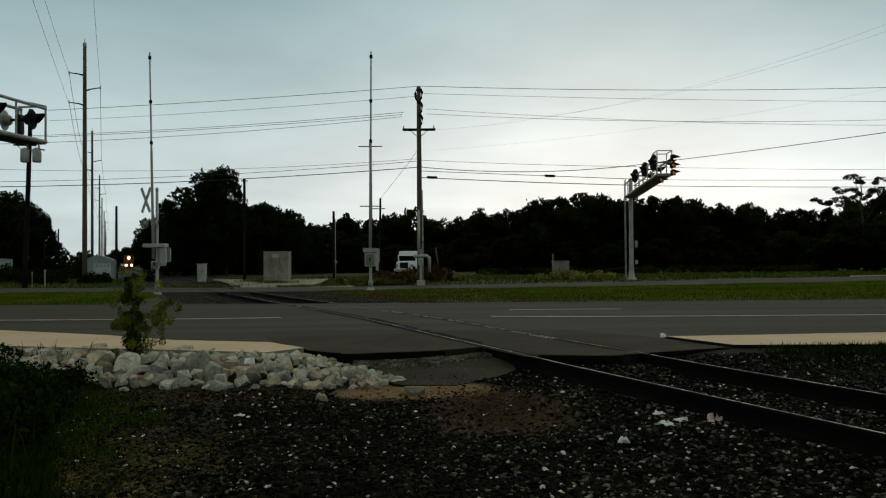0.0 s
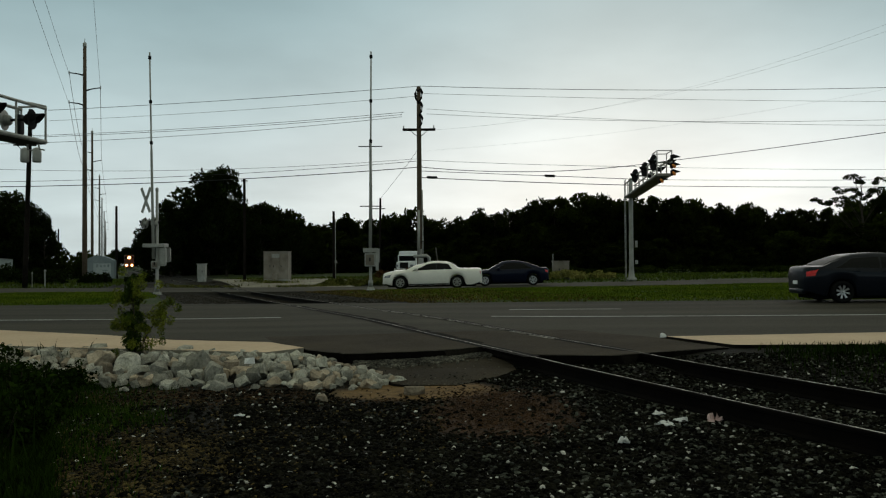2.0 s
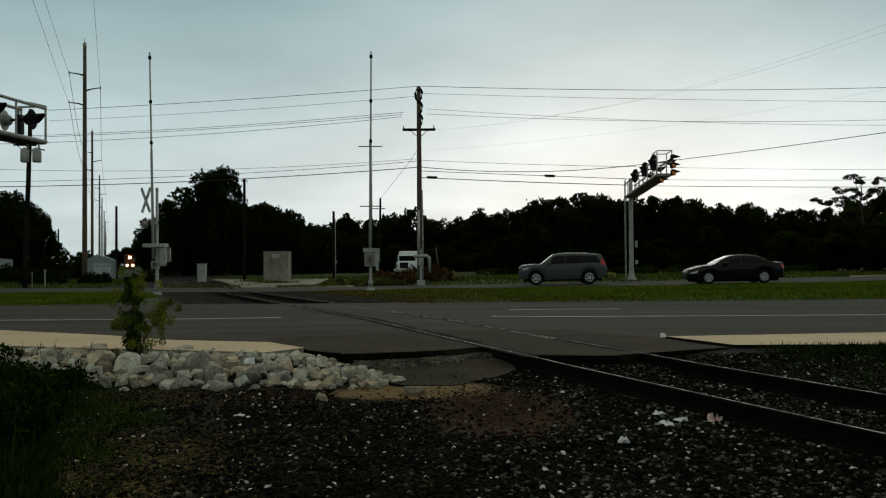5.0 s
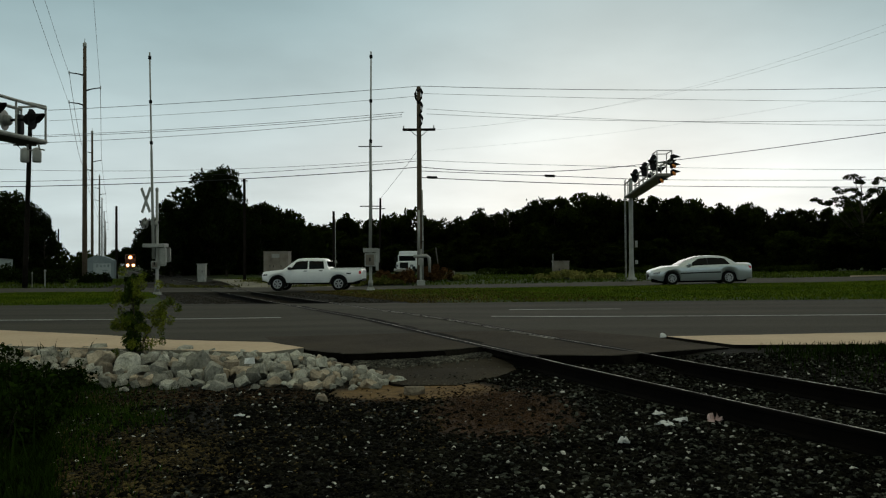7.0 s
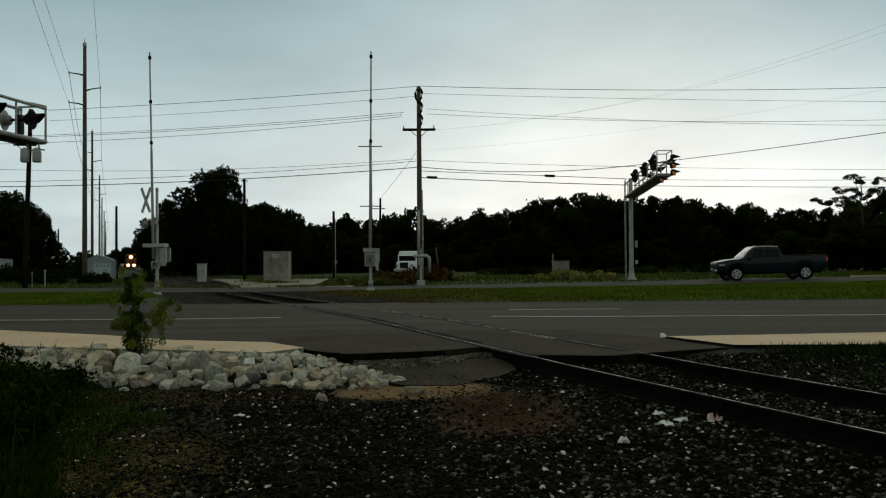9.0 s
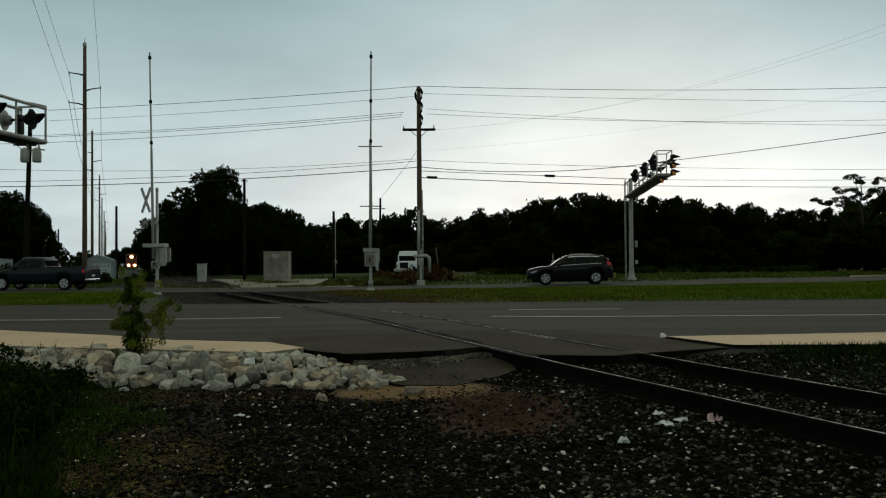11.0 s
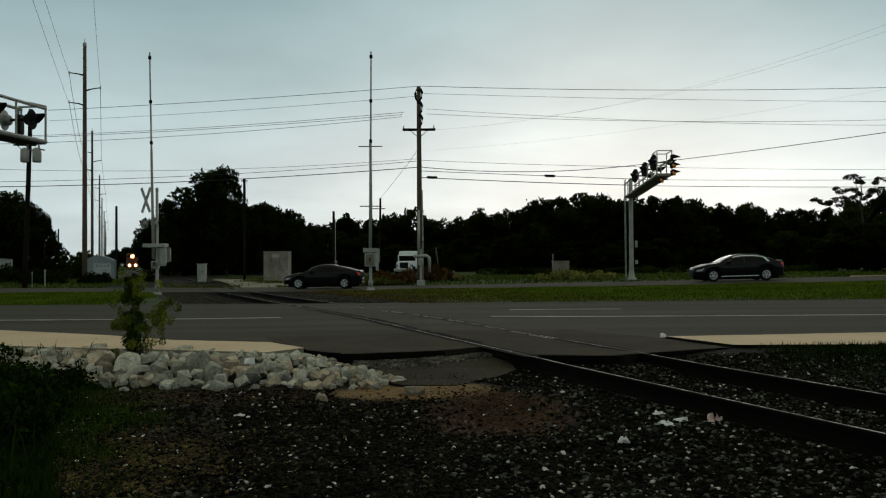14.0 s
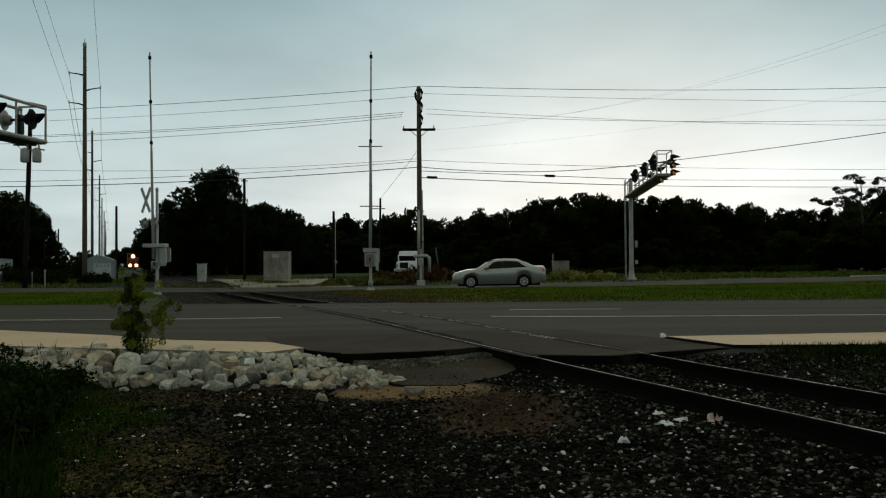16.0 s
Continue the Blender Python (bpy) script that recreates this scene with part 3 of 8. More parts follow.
def build_track():
    track = thing("railway_track", pose(0, 0, 0), "single railway track with rusty rails crossing the road", "railway track", kind="structure")
    dist = steps((-14, 60, 0.8), (60, 340, 8))
    outline = [(-0.068, -0.172), (0.068, -0.172), (0.068, -0.160), (0.012, -0.140), (0.012, -0.045), (0.036, -0.035), (0.036, -0.012), (0.030, -0.004), (0.010, 0), (-0.010, 0), (-0.030, -0.004), (-0.036, -0.012), (-0.036, -0.035), (-0.012, -0.045), (-0.012, -0.140), (-0.068, -0.160)]
    for side in (-1, 1):
        bm = bmesh.new()
        rings = []
        for s in dist:
            c = TRACK + ALONG * s + ACROSS * side * GAUGE / 2
            z = rail_level(c.x, c.y)
            rings.append([bm.verts.new(c + ACROSS * u + Vector((0, 0, z + h))) for u, h in outline])
        n = len(outline)
        for a, b in zip(rings, rings[1:]):
            for k in range(n):
                f = bm.faces.new((a[k], b[k], b[(k + 1) % n], a[(k + 1) % n]))
                f.material_index = 1 if outline[k][1] == 0 and outline[(k + 1) % n][1] == 0 else 0
        bmesh.ops.recalc_face_normals(bm, faces=bm.faces[:])
        part("rail", bm, [M["rail"], M["railhead"]], track, "rust-brown rail with a worn bright top")
    # dark flangeway strips where the rails cross the asphalt
    for side in (-1, 1):
        for near in (1, -1):
            off = side * GAUGE / 2 + near * 0.078
            bm = bmesh.new()
            for s0, s1 in ((2.1, 17.5), (34.6, 44.0)):
                prev = None
                for s in steps((s0, s1, 0.8)):
                    c = TRACK + ALONG * s + ACROSS * off
                    z = road_level(c.x, c.y) + 0.007
                    pair = [bm.verts.new(c + ACROSS * u + Vector((0, 0, z))) for u in (-0.038, 0.038)]
                    if prev:
                        bm.faces.new((prev[0], prev[1], pair[1], pair[0]))
                    prev = pair
            part("flangeway", bm, M["rail"], track, "dark groove filler beside the rail")
    # pale broken strips stand in for the bright rail line, dark ones for gaps
    random.seed(12)
    for off, m, lab, width, gap in ((GAUGE / 2 - 0.085, "pale_rail_strip", "pale grey strip for the rail's bright line", 0.03, 0.25), (-GAUGE / 2 + 0.15, "shade_dark", "dark strip for the gap beside the rail", 0.05, 0.35)):
        bm = bmesh.new()
        s = 4.0
        while s < 16.8:
            e = min(s + random.uniform(0.3, 1.3), 16.9)
            w = width * random.uniform(0.6, 1.2)
            rows = []
            for q in steps((s, e, 0.4)):
                c = TRACK + ALONG * q + ACROSS * (off + random.uniform(-0.012, 0.012))
                z = road_level(c.x, c.y) + 0.009
                rows.append([bm.verts.new(c + ACROSS * u + Vector((0, 0, z))) for u in (-w, w)])
            for a, b in zip(rows, rows[1:]):
                bm.faces.new((a[0], a[1], b[1], b[0]))
            s = e + random.uniform(0.1, gap)
        bmesh.ops.recalc_face_normals(bm, faces=bm.faces[:])
        part("filler_strip", bm, M[m], track, lab)
    bm = bmesh.new()
    box(bm, -1.28, 1.28, -0.11, 0.11, -0.16, 0, 0.012)
    me = mesh_of("sleeper", bm, M["sleeper"])
    random.seed(4)
    for i in range(-22, 90):
        s = i * 0.55
        c = TRACK + ALONG * s
        yy = c.y - SLANT * c.x
        if 10.8 < c.y and yy < 27.2 or 39.9 < yy < 49.5:
            continue
        ob = new("sleeper", me)
        ob.parent = track
        ob.matrix_basis = Matrix.Translation((c.x, c.y, rail_level(c.x, c.y) - (0.208 if c.y < 11 else 0.185))) @ pose(0, 0, 0, 0, random.uniform(-1, 1), 22.7 + random.uniform(-1.5, 1.5))


build_track()


# ---------------------------------------------------------------- poles and cables
def pole(name, x, y, z0, z1, r0, r1, material, label, group="", lean=(0, 0)):
    p = thing(name, pose(x, y, z0), label, "utility pole", group)
    bm = bmesh.new()
    n = 7
    h = z1 - z0
    tube(bm, [(lean[0] * i / n, lean[1] * i / n, -0.3 + (h + 0.3) * i / n) for i in range(n + 1)], [r0 + (r1 - r0) * i / n for i in range(n + 1)], 12)
    part("shaft", bm, M[material], p, smooth=True)
    return p


def crossarm(p, z, half, axis, thick=0.06, material="wood_dark", y=0.0, braces=True, x0=None):
    bm = bmesh.new()
    a = Vector(axis).normalized()
    ang = math.degrees(math.atan2(a.y, a.x))
    box(bm, -half if x0 is None else x0, half, -thick, thick, z - thick, z + thick, 0.01, pose(0, 0, 0, 0, 0, ang) @ pose(0, y, 0))
    ob = part("crossarm", bm, M[material], p)
    if braces:
        for s in (-1, 1):
            bm = bmesh.new()
            tube(bm, [a * s * half * 0.55 + Vector((0, -0.08, z - 0.04)), Vector((0, -0.12, z - 0.55))], 0.022, 6)
            part("brace", bm, M["wire"], p)
    return ob


def insulator(p, at, r=0.06, h=0.18, axis=None, material="galv"):
    bm = bmesh.new()
    prof = [(r * 0.35, 0), (r, h * 0.15), (r * 0.5, h * 0.3), (r, h * 0.5), (r * 0.5, h * 0.65), (r * 0.8, h * 0.85), (r * 0.3, h)]
    m = Matrix.Translation(at)
    if axis:
        m = m @ Vector(axis).to_track_quat("Z", "Y").to_matrix().to_4x4()
    lathe(bm, prof, 10, m)
    return part("insulator", bm, M[material], p, smooth=True)


def cable(a, b, sag, r=0.012, material="wire", name="overhead_cable", label="thin dark overhead cable strung between poles", n=14):
    a, b = Vector(a), Vector(b)
    bm = bmesh.new()
    pts = []
    for i in range(n + 1):
        t = i / n
        p = a.lerp(b, t)
        p.z -= 4 * sag * t * (1 - t)
        pts.append(p)
    tube(bm, pts, r, 5)
    return solid(name, bm, M[material], label, "cable", "overhead cables", smooth=True)


def build_poles():
    # tall transmission poles marching off beside the track
    spots = [(-27.8, 62.0, 18.6, 0.2), (-46.1, 105.0, 19.0, 0.2), (-66.2, 154.0, 18.6, 0.22), (-87.5, 205.0, 18.6, 0.22), (-109, 257.0, 18.6, 0.22), (-131, 310.0, 18.6, 0.22), (-175, 415.0, 18.6, 0.22)]
    arms = [(16.3, -1), (13.98, -1), (15.1, 1)]
    for x, y, top, r in spots:
        p = pole("transmission_pole", x, y, 0.0, top, r, r * 0.62, "wood_pole" if y < 120 else "wood_grey", "tall brown transmission pole with short standoff arms", "transmission poles")
        bm = bmesh.new()
        lathe(bm, [(r * 0.66, top - 0.3), (r * 0.72, top - 0.25), (r * 0.72, top - 0.02), (r * 0.5, top + 0.03), (0.03, top + 0.06), (0.02, top + 0.35)], 12)
        part("cap", bm, M["galv"], p, "grey metal pole cap", smooth=True)
        for z, s in arms:
            bm = bmesh.new()
            tube(bm, [(0, 0, z - 0.25), (s * 0.5, 0, z - 0.1), (s * 1.2, 0, z + 0.0)], [0.07, 0.05, 0.04], 8)
            part("standoff_arm", bm, M["wire"], p, smooth=True)
            insulator(p, (s * 1.22, 0, z - 0.1), 0.07, 0.25)
    for a, b in (((-14.4, 24.5, 14.9), (-29.02, 62, 13.88)), ((-17.4, 32.0, 16.65), (-29.02, 62, 16.2)), ((-10.1, 22.0, 15.3), (-26.58, 62, 15.0))):
        cable(a, b, 0.15, 0.010, "wire_thin", "transmission_line", "thin grey transmission conductor along the track")
    line = spots
    for (ax, ay, at, _), (bx, by, bt, _) in zip(line[:5], line[1:6]):
        for z, s in arms:
            dz = z - 18.6
            cable((ax + s * 1.22, ay, at + dz), (bx + s * 1.22, by, bt + dz), 0.7, 0.014 if ay < 60 else 0.02, "wire_thin", "transmission_line", "thin grey transmission conductor along the track")
    # service pole by the far kerb
    p = pole("utility_pole", -1.48, 51.0, -0.05, 12.55, 0.19, 0.13, "wood_pole", "weathered wooden utility pole with crossarm and hanging hardware")
    crossarm(p, 9.85, 1.05, (1, 0, 0), 0.075)
    for x in (-0.98, 0.95):
        insulator(p, (x, 0, 9.92), 0.05, 0.2)
    for z, s in ((12.35, 1), (12.3, -1), (11.5, 1), (10.7, 1)):
        bm = bmesh.new()
        tube(bm, [(0, -0.1, z), (s * 0.13, -0.16, z + 0.1), (s * 0.22, -0.16, z - 0.15), (s * 0.18, -0.16, z - 0.5), (0, -0.12, z - 0.75)], [0.05, 0.06, 0.075, 0.06, 0.04], 8)
        part("switch_arm", bm, M["black"], p, smooth=True)
    bm = bmesh.new()
    tube(bm, [(0.17, -0.1, 6.0), (0.2, -0.12, 3.0), (0.19, -0.1, 0.2)], 0.045, 8)
    part("conduit", bm, M["galv"], p, "grey conduit strapped to the pole", smooth=True)
    for z in (2.7, 4.3):
        crossarm(p, z, 0.38, (1, 0, 0), 0.018, "wire", -0.15, False)
    # transformer pole
    p = pole("transformer_pole", -27.22, 52.0, -0.1, 11.5, 0.17, 0.125, "wood_dark", "dark utility pole with two grey transformers", lean=(0.38, 0))
    for s in (-1, 1):
        bm = bmesh.new()
        lathe(bm, [(0.23, 8.1), (0.275, 8.16), (0.275, 8.9), (0.23, 8.98), (0.06, 9.07)], 14, pose(s * 0.39 + 0.48, -0.17, 0))
        part("transformer", bm, M["galv"], p, "grey can transformer", smooth=True)
    crossarm(p, 9.25, 0.7, (1, 0.2, 0), 0.05)
    # others in the yard and behind
    p = pole("short_pole", -15.4, 62.0, 0.0, 7.9, 0.13, 0.1, "wood_dark", "dark short utility pole standing before the trees")
    crossarm(p, 7.75, 0.25, (1, 0, 0), 0.04, braces=False)
    p = pole("short_pole", -8.2, 60.0, 0.0, 5.2, 0.11, 0.09, "wood_dark", "weathered dark service pole with a conduit")
    bm = bmesh.new()
    tube(bm, [(0.14, -0.1, 0.0), (0.14, -0.1, 4.6)], 0.03, 8)
    part("conduit", bm, M["galv"], p, smooth=True)
    bm = bmesh.new()
    box(bm, 0.1, 0.26, -0.26, -0.12, 1.3, 1.52, 0.02)
    part("meter_box", bm, M["galv"], p)
    pole("short_pole", -64.0, 133.0, 0.0, 7.4, 0.13, 0.1, "wood_dark", "dark slender utility pole beside the track")
    pole("short_pole", -32.7, 80.0, 0.0, 7.2, 0.15, 0.11, "wood_dark", "dark slender utility pole beside the track")
    p = pole("leaning_pole", -6.0, 75.0, 0.0, 7.4, 0.12, 0.09, "wood_dark", "dark thin pole with a short crossarm", lean=(0.15, 0))
    crossarm(p, 6.4, 0.6, (1, 0, 0), 0.04, braces=False)
    p = pole("distant_pole", -7.2, 80.0, 0.0, 13.4, 0.17, 0.13, "wood_dark", "distant dark utility pole with two crossarms")
    crossarm(p, 13.0, 1.2, (1, 0, 0), 0.045, braces=False)
    crossarm(p, 7.0, 1.1, (1, 0, 0), 0.045, braces=False)
    pole("stub_pole", -0.15, 55.0, 0.0, 2.35, 0.04, 0.03, "wood_grey", "thin grey leaning stub pole in weeds", lean=(-0.35, 0))
    # cables along the road: two ends, sag, radius
    for a, b, sag, r in (
        ((-25.71, 52.0, 11.42), (-1.4, 51.0, 12.6), 0.11, 0.014),
        ((-25.71, 52.0, 10.73), (-1.41, 51.0, 11.97), 0.14, 0.009),
        ((-28.85, 52.0, 9.71), (-2.43, 51.0, 10.93), 0.2, 0.012),
        ((-28.85, 52.0, 9.62), (-2.54, 51.0, 10.78), 0.2, 0.012),
        ((-28.84, 52.0, 9.24), (-2.58, 51.0, 10.64), 0.27, 0.012),
        ((-28.84, 52.0, 7.58), (-1.44, 51.0, 7.95), 0.37, 0.009),
        ((-28.84, 52.0, 6.77), (-1.44, 51.0, 7.8), 0.24, 0.012),
        ((-28.84, 52.0, 6.44), (-1.44, 51.0, 7.4), 0.23, 0.02),
        ((-1.4, 51.0, 12.6), (29.44, 49.5, 11.99), 0.23, 0.014),
        ((-1.16, 51.0, 12.12), (29.42, 49.5, 11.07), 0.11, 0.009),
        ((-0.98, 51.0, 11.13), (29.4, 49.5, 9.59), 0.27, 0.009),
        ((-0.98, 51.0, 10.81), (29.4, 49.5, 9.98), 0.31, 0.010),
        ((-1.37, 51.0, 7.84), (12.82, 50.0, 7.19), 0.06, 0.01),
        ((12.82, 50.0, 7.19), (29.6, 50.0, 6.9), 0.06, 0.008),
        ((-1.37, 51.0, 7.4), (14.07, 50.0, 7.54), 0.47, 0.018),
        ((14.07, 50.0, 7.54), (23.75, 40.0, 7.85), 0.05, 0.016),
        ((-1.37, 51.0, 7.15), (11.76, 50.5, 6.49), 0.0, 0.016),
        ((-1.37, 51.0, 6.73), (11.76, 50.5, 6.1), 0.04, 0.02),
        ((11.76, 50.5, 6.46), (29.63, 50.0, 6.27), 0.05, 0.012),
        ((11.76, 50.5, 6.08), (29.62, 50.0, 5.81), 0.05, 0.015)):
        cable(a, b, sag, r * 1.25, "wire_thin" if a[2] > 8.2 else "wire")
    # faint high cables that climb towards the east
    for a, b, sag, r in (
        ((-1.01, 52.0, 9.92), (25.05, 42.0, 14.26), 1.18, 0.011),
        ((4.84, 58.0, 11.62), (25.04, 42.0, 13.84), 0.83, 0.011),
        ((-1.02, 52.0, 8.59), (26.77, 45.0, 11.21), 0.49, 0.008)):
        cable(a, b, sag, r * 0.45, "wire_faint", label="faint high cable crossing above the road")
    cable((-1.48, 50.9, 8.6), (-6.0, 74.9, 7.2), 0.1, 0.012, label="thin guy cable slanting from the pole top")
    for x, z in ((-0.65, 6.70), (6.81, 6.74)):
        bm = bmesh.new()
        tube(bm, [(x - 0.34, 50.6, z + 0.01), (x - 0.28, 50.6, z), (x + 0.28, 50.6, z - 0.02), (x + 0.34, 50.6, z - 0.02)], [0.03, 0.085, 0.085, 0.03], 8)
        solid("cable_splice", bm, M["black"], "black splice case hanging on a cable", "splice case", "splice cases", smooth=True)


build_poles()


# ---------------------------------------------------------------- crossing signals
def flasher(parent, at, facing, lens="plastic", r=0.15, case="black", k=1.0):
    """A round crossing light: black disc, hood and lens."""
    f = Vector(facing).normalized()
    m = Matrix.Translation(at) @ f.to_track_quat("Z", "Y").to_matrix().to_4x4() @ Matrix.Scale(k, 4)
    bm = bmesh.new()
    lathe(bm, [(0.09, -0.16), (0.13, -0.12), (0.14, 0.0), (r * 2, 0.0), (r * 2, 0.015), (0.14, 0.02)], 20, m)
    back = part("flasher", bm, M[case], parent, "black round backboard" if case == "black" else "grey round lamp case", smooth=False)
    bm = bmesh.new()
    sides = 16
    rings = []
    for rr, zz in ((0.135, 0.02), (0.145, 0.30)):
        rings.append([bm.verts.new(m @ Vector((rr * math.cos(a), rr * math.sin(a), zz * (0.55 + 0.45 * math.sin(a))))) for a in (-0.5 + (math.pi + 1.0) * k / sides for k in range(sides + 1))])
    for k in range(sides):
        bm.faces.new((rings[0][k], rings[0][k + 1], rings[1][k + 1], rings[1][k]))
    hood = part("hood", bm, M["black"], back)
    bm = bmesh.new()
    lathe(bm, [(0.12, 0.02), (0.11, 0.04), (0.05, 0.055)], 16, m)
    part("lens", bm, M[lens], back, "amber-red lens" if lens == "amber" else "", smooth=True)
    return back


def gate(x, y, z, height, flip, label, low=0.0, dx=0.0, crossbuck=False):
    g = thing("crossing_gate", pose(x, y, z), label, "crossing gate", "crossing gates")
    bm = bmesh.new()
    box(bm, -0.19, 0.19, -0.19, 0.19, -0.2, 0.1, 0.03)
    lathe(bm, [(0.16, 0.1), (0.16, 0.13), (0.1, 0.22)], 12)
    for sx in (-0.13, 0.13):
        for sy in (-0.13, 0.13):
            lathe(bm, [(0.03, 0.09), (0.03, 0.17), (0.015, 0.19)], 8, pose(sx, sy, 0))
    part("foundation", bm, M["galv"], g, "grey base plate with bolts")
    bm = bmesh.new()
    top = 5.1 if crossbuck else 2.1
    lathe(bm, [(0.11, 0.2), (0.11, 0.5), (0.07, 0.55), (0.065, top), (0.03, top + 0.05)], 14)
    part("mast", bm, M["galv"], g, "galvanised mast", smooth=True)
    s = flip
    # gate machine with counterweight arms
    bm = bmesh.new()
    w, z0, z1 = (0.17, 1.3, 1.66) if crossbuck else (0.26, 1.2, 1.85)
    box(bm, -w, w, -0.34, -0.06, z0, z1, 0.04)
    mech = part("gate_mechanism", bm, M["galv"], g, "gate machine box")
    bm = bmesh.new()
    box(bm, -w + 0.06, w - 0.06, -0.36, -0.335, z0 + 0.07, z1 - 0.07, 0.01)
    part("cover", bm, M["alu"], mech)
    bm = bmesh.new()
    box(bm, -0.03, 0.03, -0.375, -0.355, 1.45, 1.62, 0.005)
    part("latch", bm, M["black"], mech)
    for yy in (-0.42, 0.2):
        bm = bmesh.new()
        if not crossbuck:
            box(bm, -0.32, 0.35, yy, yy + 0.06, 1.88, 2.08, 0.02)
        if crossbuck:
            box(bm, 0.22, 0.56, yy, yy + 0.05, 1.42 if yy < 0 else 1.6, 2.3, 0.1)
        else:
            box(bm, 0.28 if s > 0 else -0.42, 0.42 if s > 0 else -0.28, yy, yy + 0.05, 1.0 if yy < 0 else 1.4, 2.06, 0.02)
        part("counterweight", bm, M["galv"], g, "grey counterweight arm")
    bm = bmesh.new()
    seg = [(low, 1.75, 0.075), (low + (dx - low) * 0.26, 4.2, 0.068), (low + (dx - low) * 0.53, 6.9, 0.058), (low + (dx - low) * 0.535, 7.0, 0.045), (low + (dx - low) * 0.75, 9.0, 0.042), (dx, height, 0.036)]
    tube(bm, [(0.0 + a, -0.2, b) for a, b, _ in seg], [c for _, _, c in seg], 8)
    arm = part("gate_arm", bm, M["galv"], g, "raised grey gate arm pointing upright", smooth=True)
    for k, zz in enumerate((7.25, 9.2, height - 0.25)):
        bm = bmesh.new()
        lathe(bm, [(0.03, -0.09), (0.075, -0.07), (0.075, 0.07), (0.03, 0.09)], 10, pose(low + (dx - low) * (zz - 1.75) / (height - 1.75), -0.2, zz))
        part("arm_light", bm, M["black"], arm, smooth=True)
    if crossbuck:
        cb = new("crossbuck")
        cb.parent = g
        cb.matrix_basis = pose(-0.52, -0.02, 4.55, 0, 0, -32)
        for a in (28, -28):
            bm = bmesh.new()
            box(bm, -0.085, 0.085, -0.012, 0.012, -0.66, 0.66, 0.006, pose(0, 0.015 if a > 0 else -0.015, 0, 0, a, 0))
            part("blade", bm, M["galv"], cb, "weathered back of a crossbuck blade")
        bm = bmesh.new()
        tube(bm, [(-0.7, 0, 3.5), (0.1, 0, 3.5)], 0.035, 8)
        part("light_bar", bm, M["black"], g)
        for u in (-0.55, -0.1):
            flasher(g, (u, -0.05, 3.45), (-1.0, 0.35, 0), r=0.125, case="galv")
        for u in (-0.55, -0.1):
            flasher(g, (u, 0.05, 3.45), (1.0, 0.2, 0), r=0.125)
        bm = bmesh.new()
        box(bm, -0.6, 0.45, -0.3, 0.3, 2.3, 2.48, 0.03)
        part("junction_box", bm, M["galv"], g)
        bm = bmesh.new()
        lathe(bm, [(0.066, 4.95), (0.072, 5.0), (0.072, 5.1), (0.05, 5.12)], 12)
        part("bell", bm, M["galv"], g, smooth=True)
    return g


gate(-13.56, 37.9, -0.2, 11.55, 1, "raised crossing gate with crossbuck and flashers on the median", -0.1, -0.27, True)
gate(-3.51, 38.7, -0.08, 11.6, 1, "raised crossing gate with grey machine box on the median", 0.0, 0.1)


def roadside_gate():
    g = thing("crossing_gate", pose(-1.38, 49.55, -0.06), "crossing gate machine with bent grey arms beside the pole", "crossing gate", "crossing gates")
    bm = bmesh.new()
    box(bm, -0.25, 0.25, -0.25, 0.25, -0.1, 0.25, 0.03)
    part("foundation", bm, M["galv"], g)
    bm = bmesh.new()
    lathe(bm, [(0.1, 0.2), (0.07, 0.3), (0.065, 2.2)], 12)
    part("mast", bm, M["galv"], g, smooth=True)
    bm = bmesh.new()
    tube(bm, [(-0.45, -0.15, 1.75), (0.35, -0.15, 1.78), (0.52, -0.15, 1.65), (0.55, -0.15, 0.75)], [0.1, 0.11, 0.11, 0.08], 8)
    part("counterweight", bm, M["galv"], g, "pale bent counterweight arm", smooth=True)
    bm = bmesh.new()
    box(bm, -0.16, 0.16, -0.2, 0.2, 1.2, 1.62, 0.03)
    part("gate_mechanism", bm, M["galv"], g)
    bm = bmesh.new()
    tube(bm, [(-0.12, -0.15, 1.7), (-0.1, -0.15, 4.6)], [0.085, 0.07], 8)
    part("gate_arm", bm, M["galv"], g, smooth=True)


roadside_gate()


def truss(parent, a, b, h, w, bays, material="galv", floor="plastic"):
    """A walkway truss from a to b: floor, four chords, posts and diagonals, each its own part."""
    a, b = Vector(a), Vector(b)
    d = (b - a).normalized()
    s = d.cross(Vector((0, 0, 1))).normalized()
    n = bays
    for k in (-1, 1):
        for zz in (0, h):
            bm = bmesh.new()
            tube(bm, [a + s * k * w / 2 + Vector((0, 0, zz)), b + s * k * w / 2 + Vector((0, 0, zz))], 0.045 if zz else 0.06, 8)
            part("chord", bm, M[material], parent)
        for i in range(n + 1):
            p = a.lerp(b, i / n) + s * k * w / 2
            bm = bmesh.new()
            tube(bm, [p, p + Vector((0, 0, h))], 0.028, 6)
            part("post", bm, M[material], parent)
    bm = bmesh.new()
    c = [a - s * w / 2, a + s * w / 2, b + s * w / 2, b - s * w / 2]
    vs = [bm.verts.new(v + Vector((0, 0, 0.05))) for v in c] + [bm.verts.new(v - Vector((0, 0, 0.07))) for v in c]
    for f in ((0, 1, 2, 3), (7, 6, 5, 4), (0, 4, 5, 1), (1, 5, 6, 2), (2, 6, 7, 3), (3, 7, 4, 0)):
        bm.faces.new([vs[i] for i in f])
    bmesh.ops.recalc_face_normals(bm, faces=bm.faces[:])
    part("walkway", bm, M[floor], parent, "steel grating walkway")
    return d, s


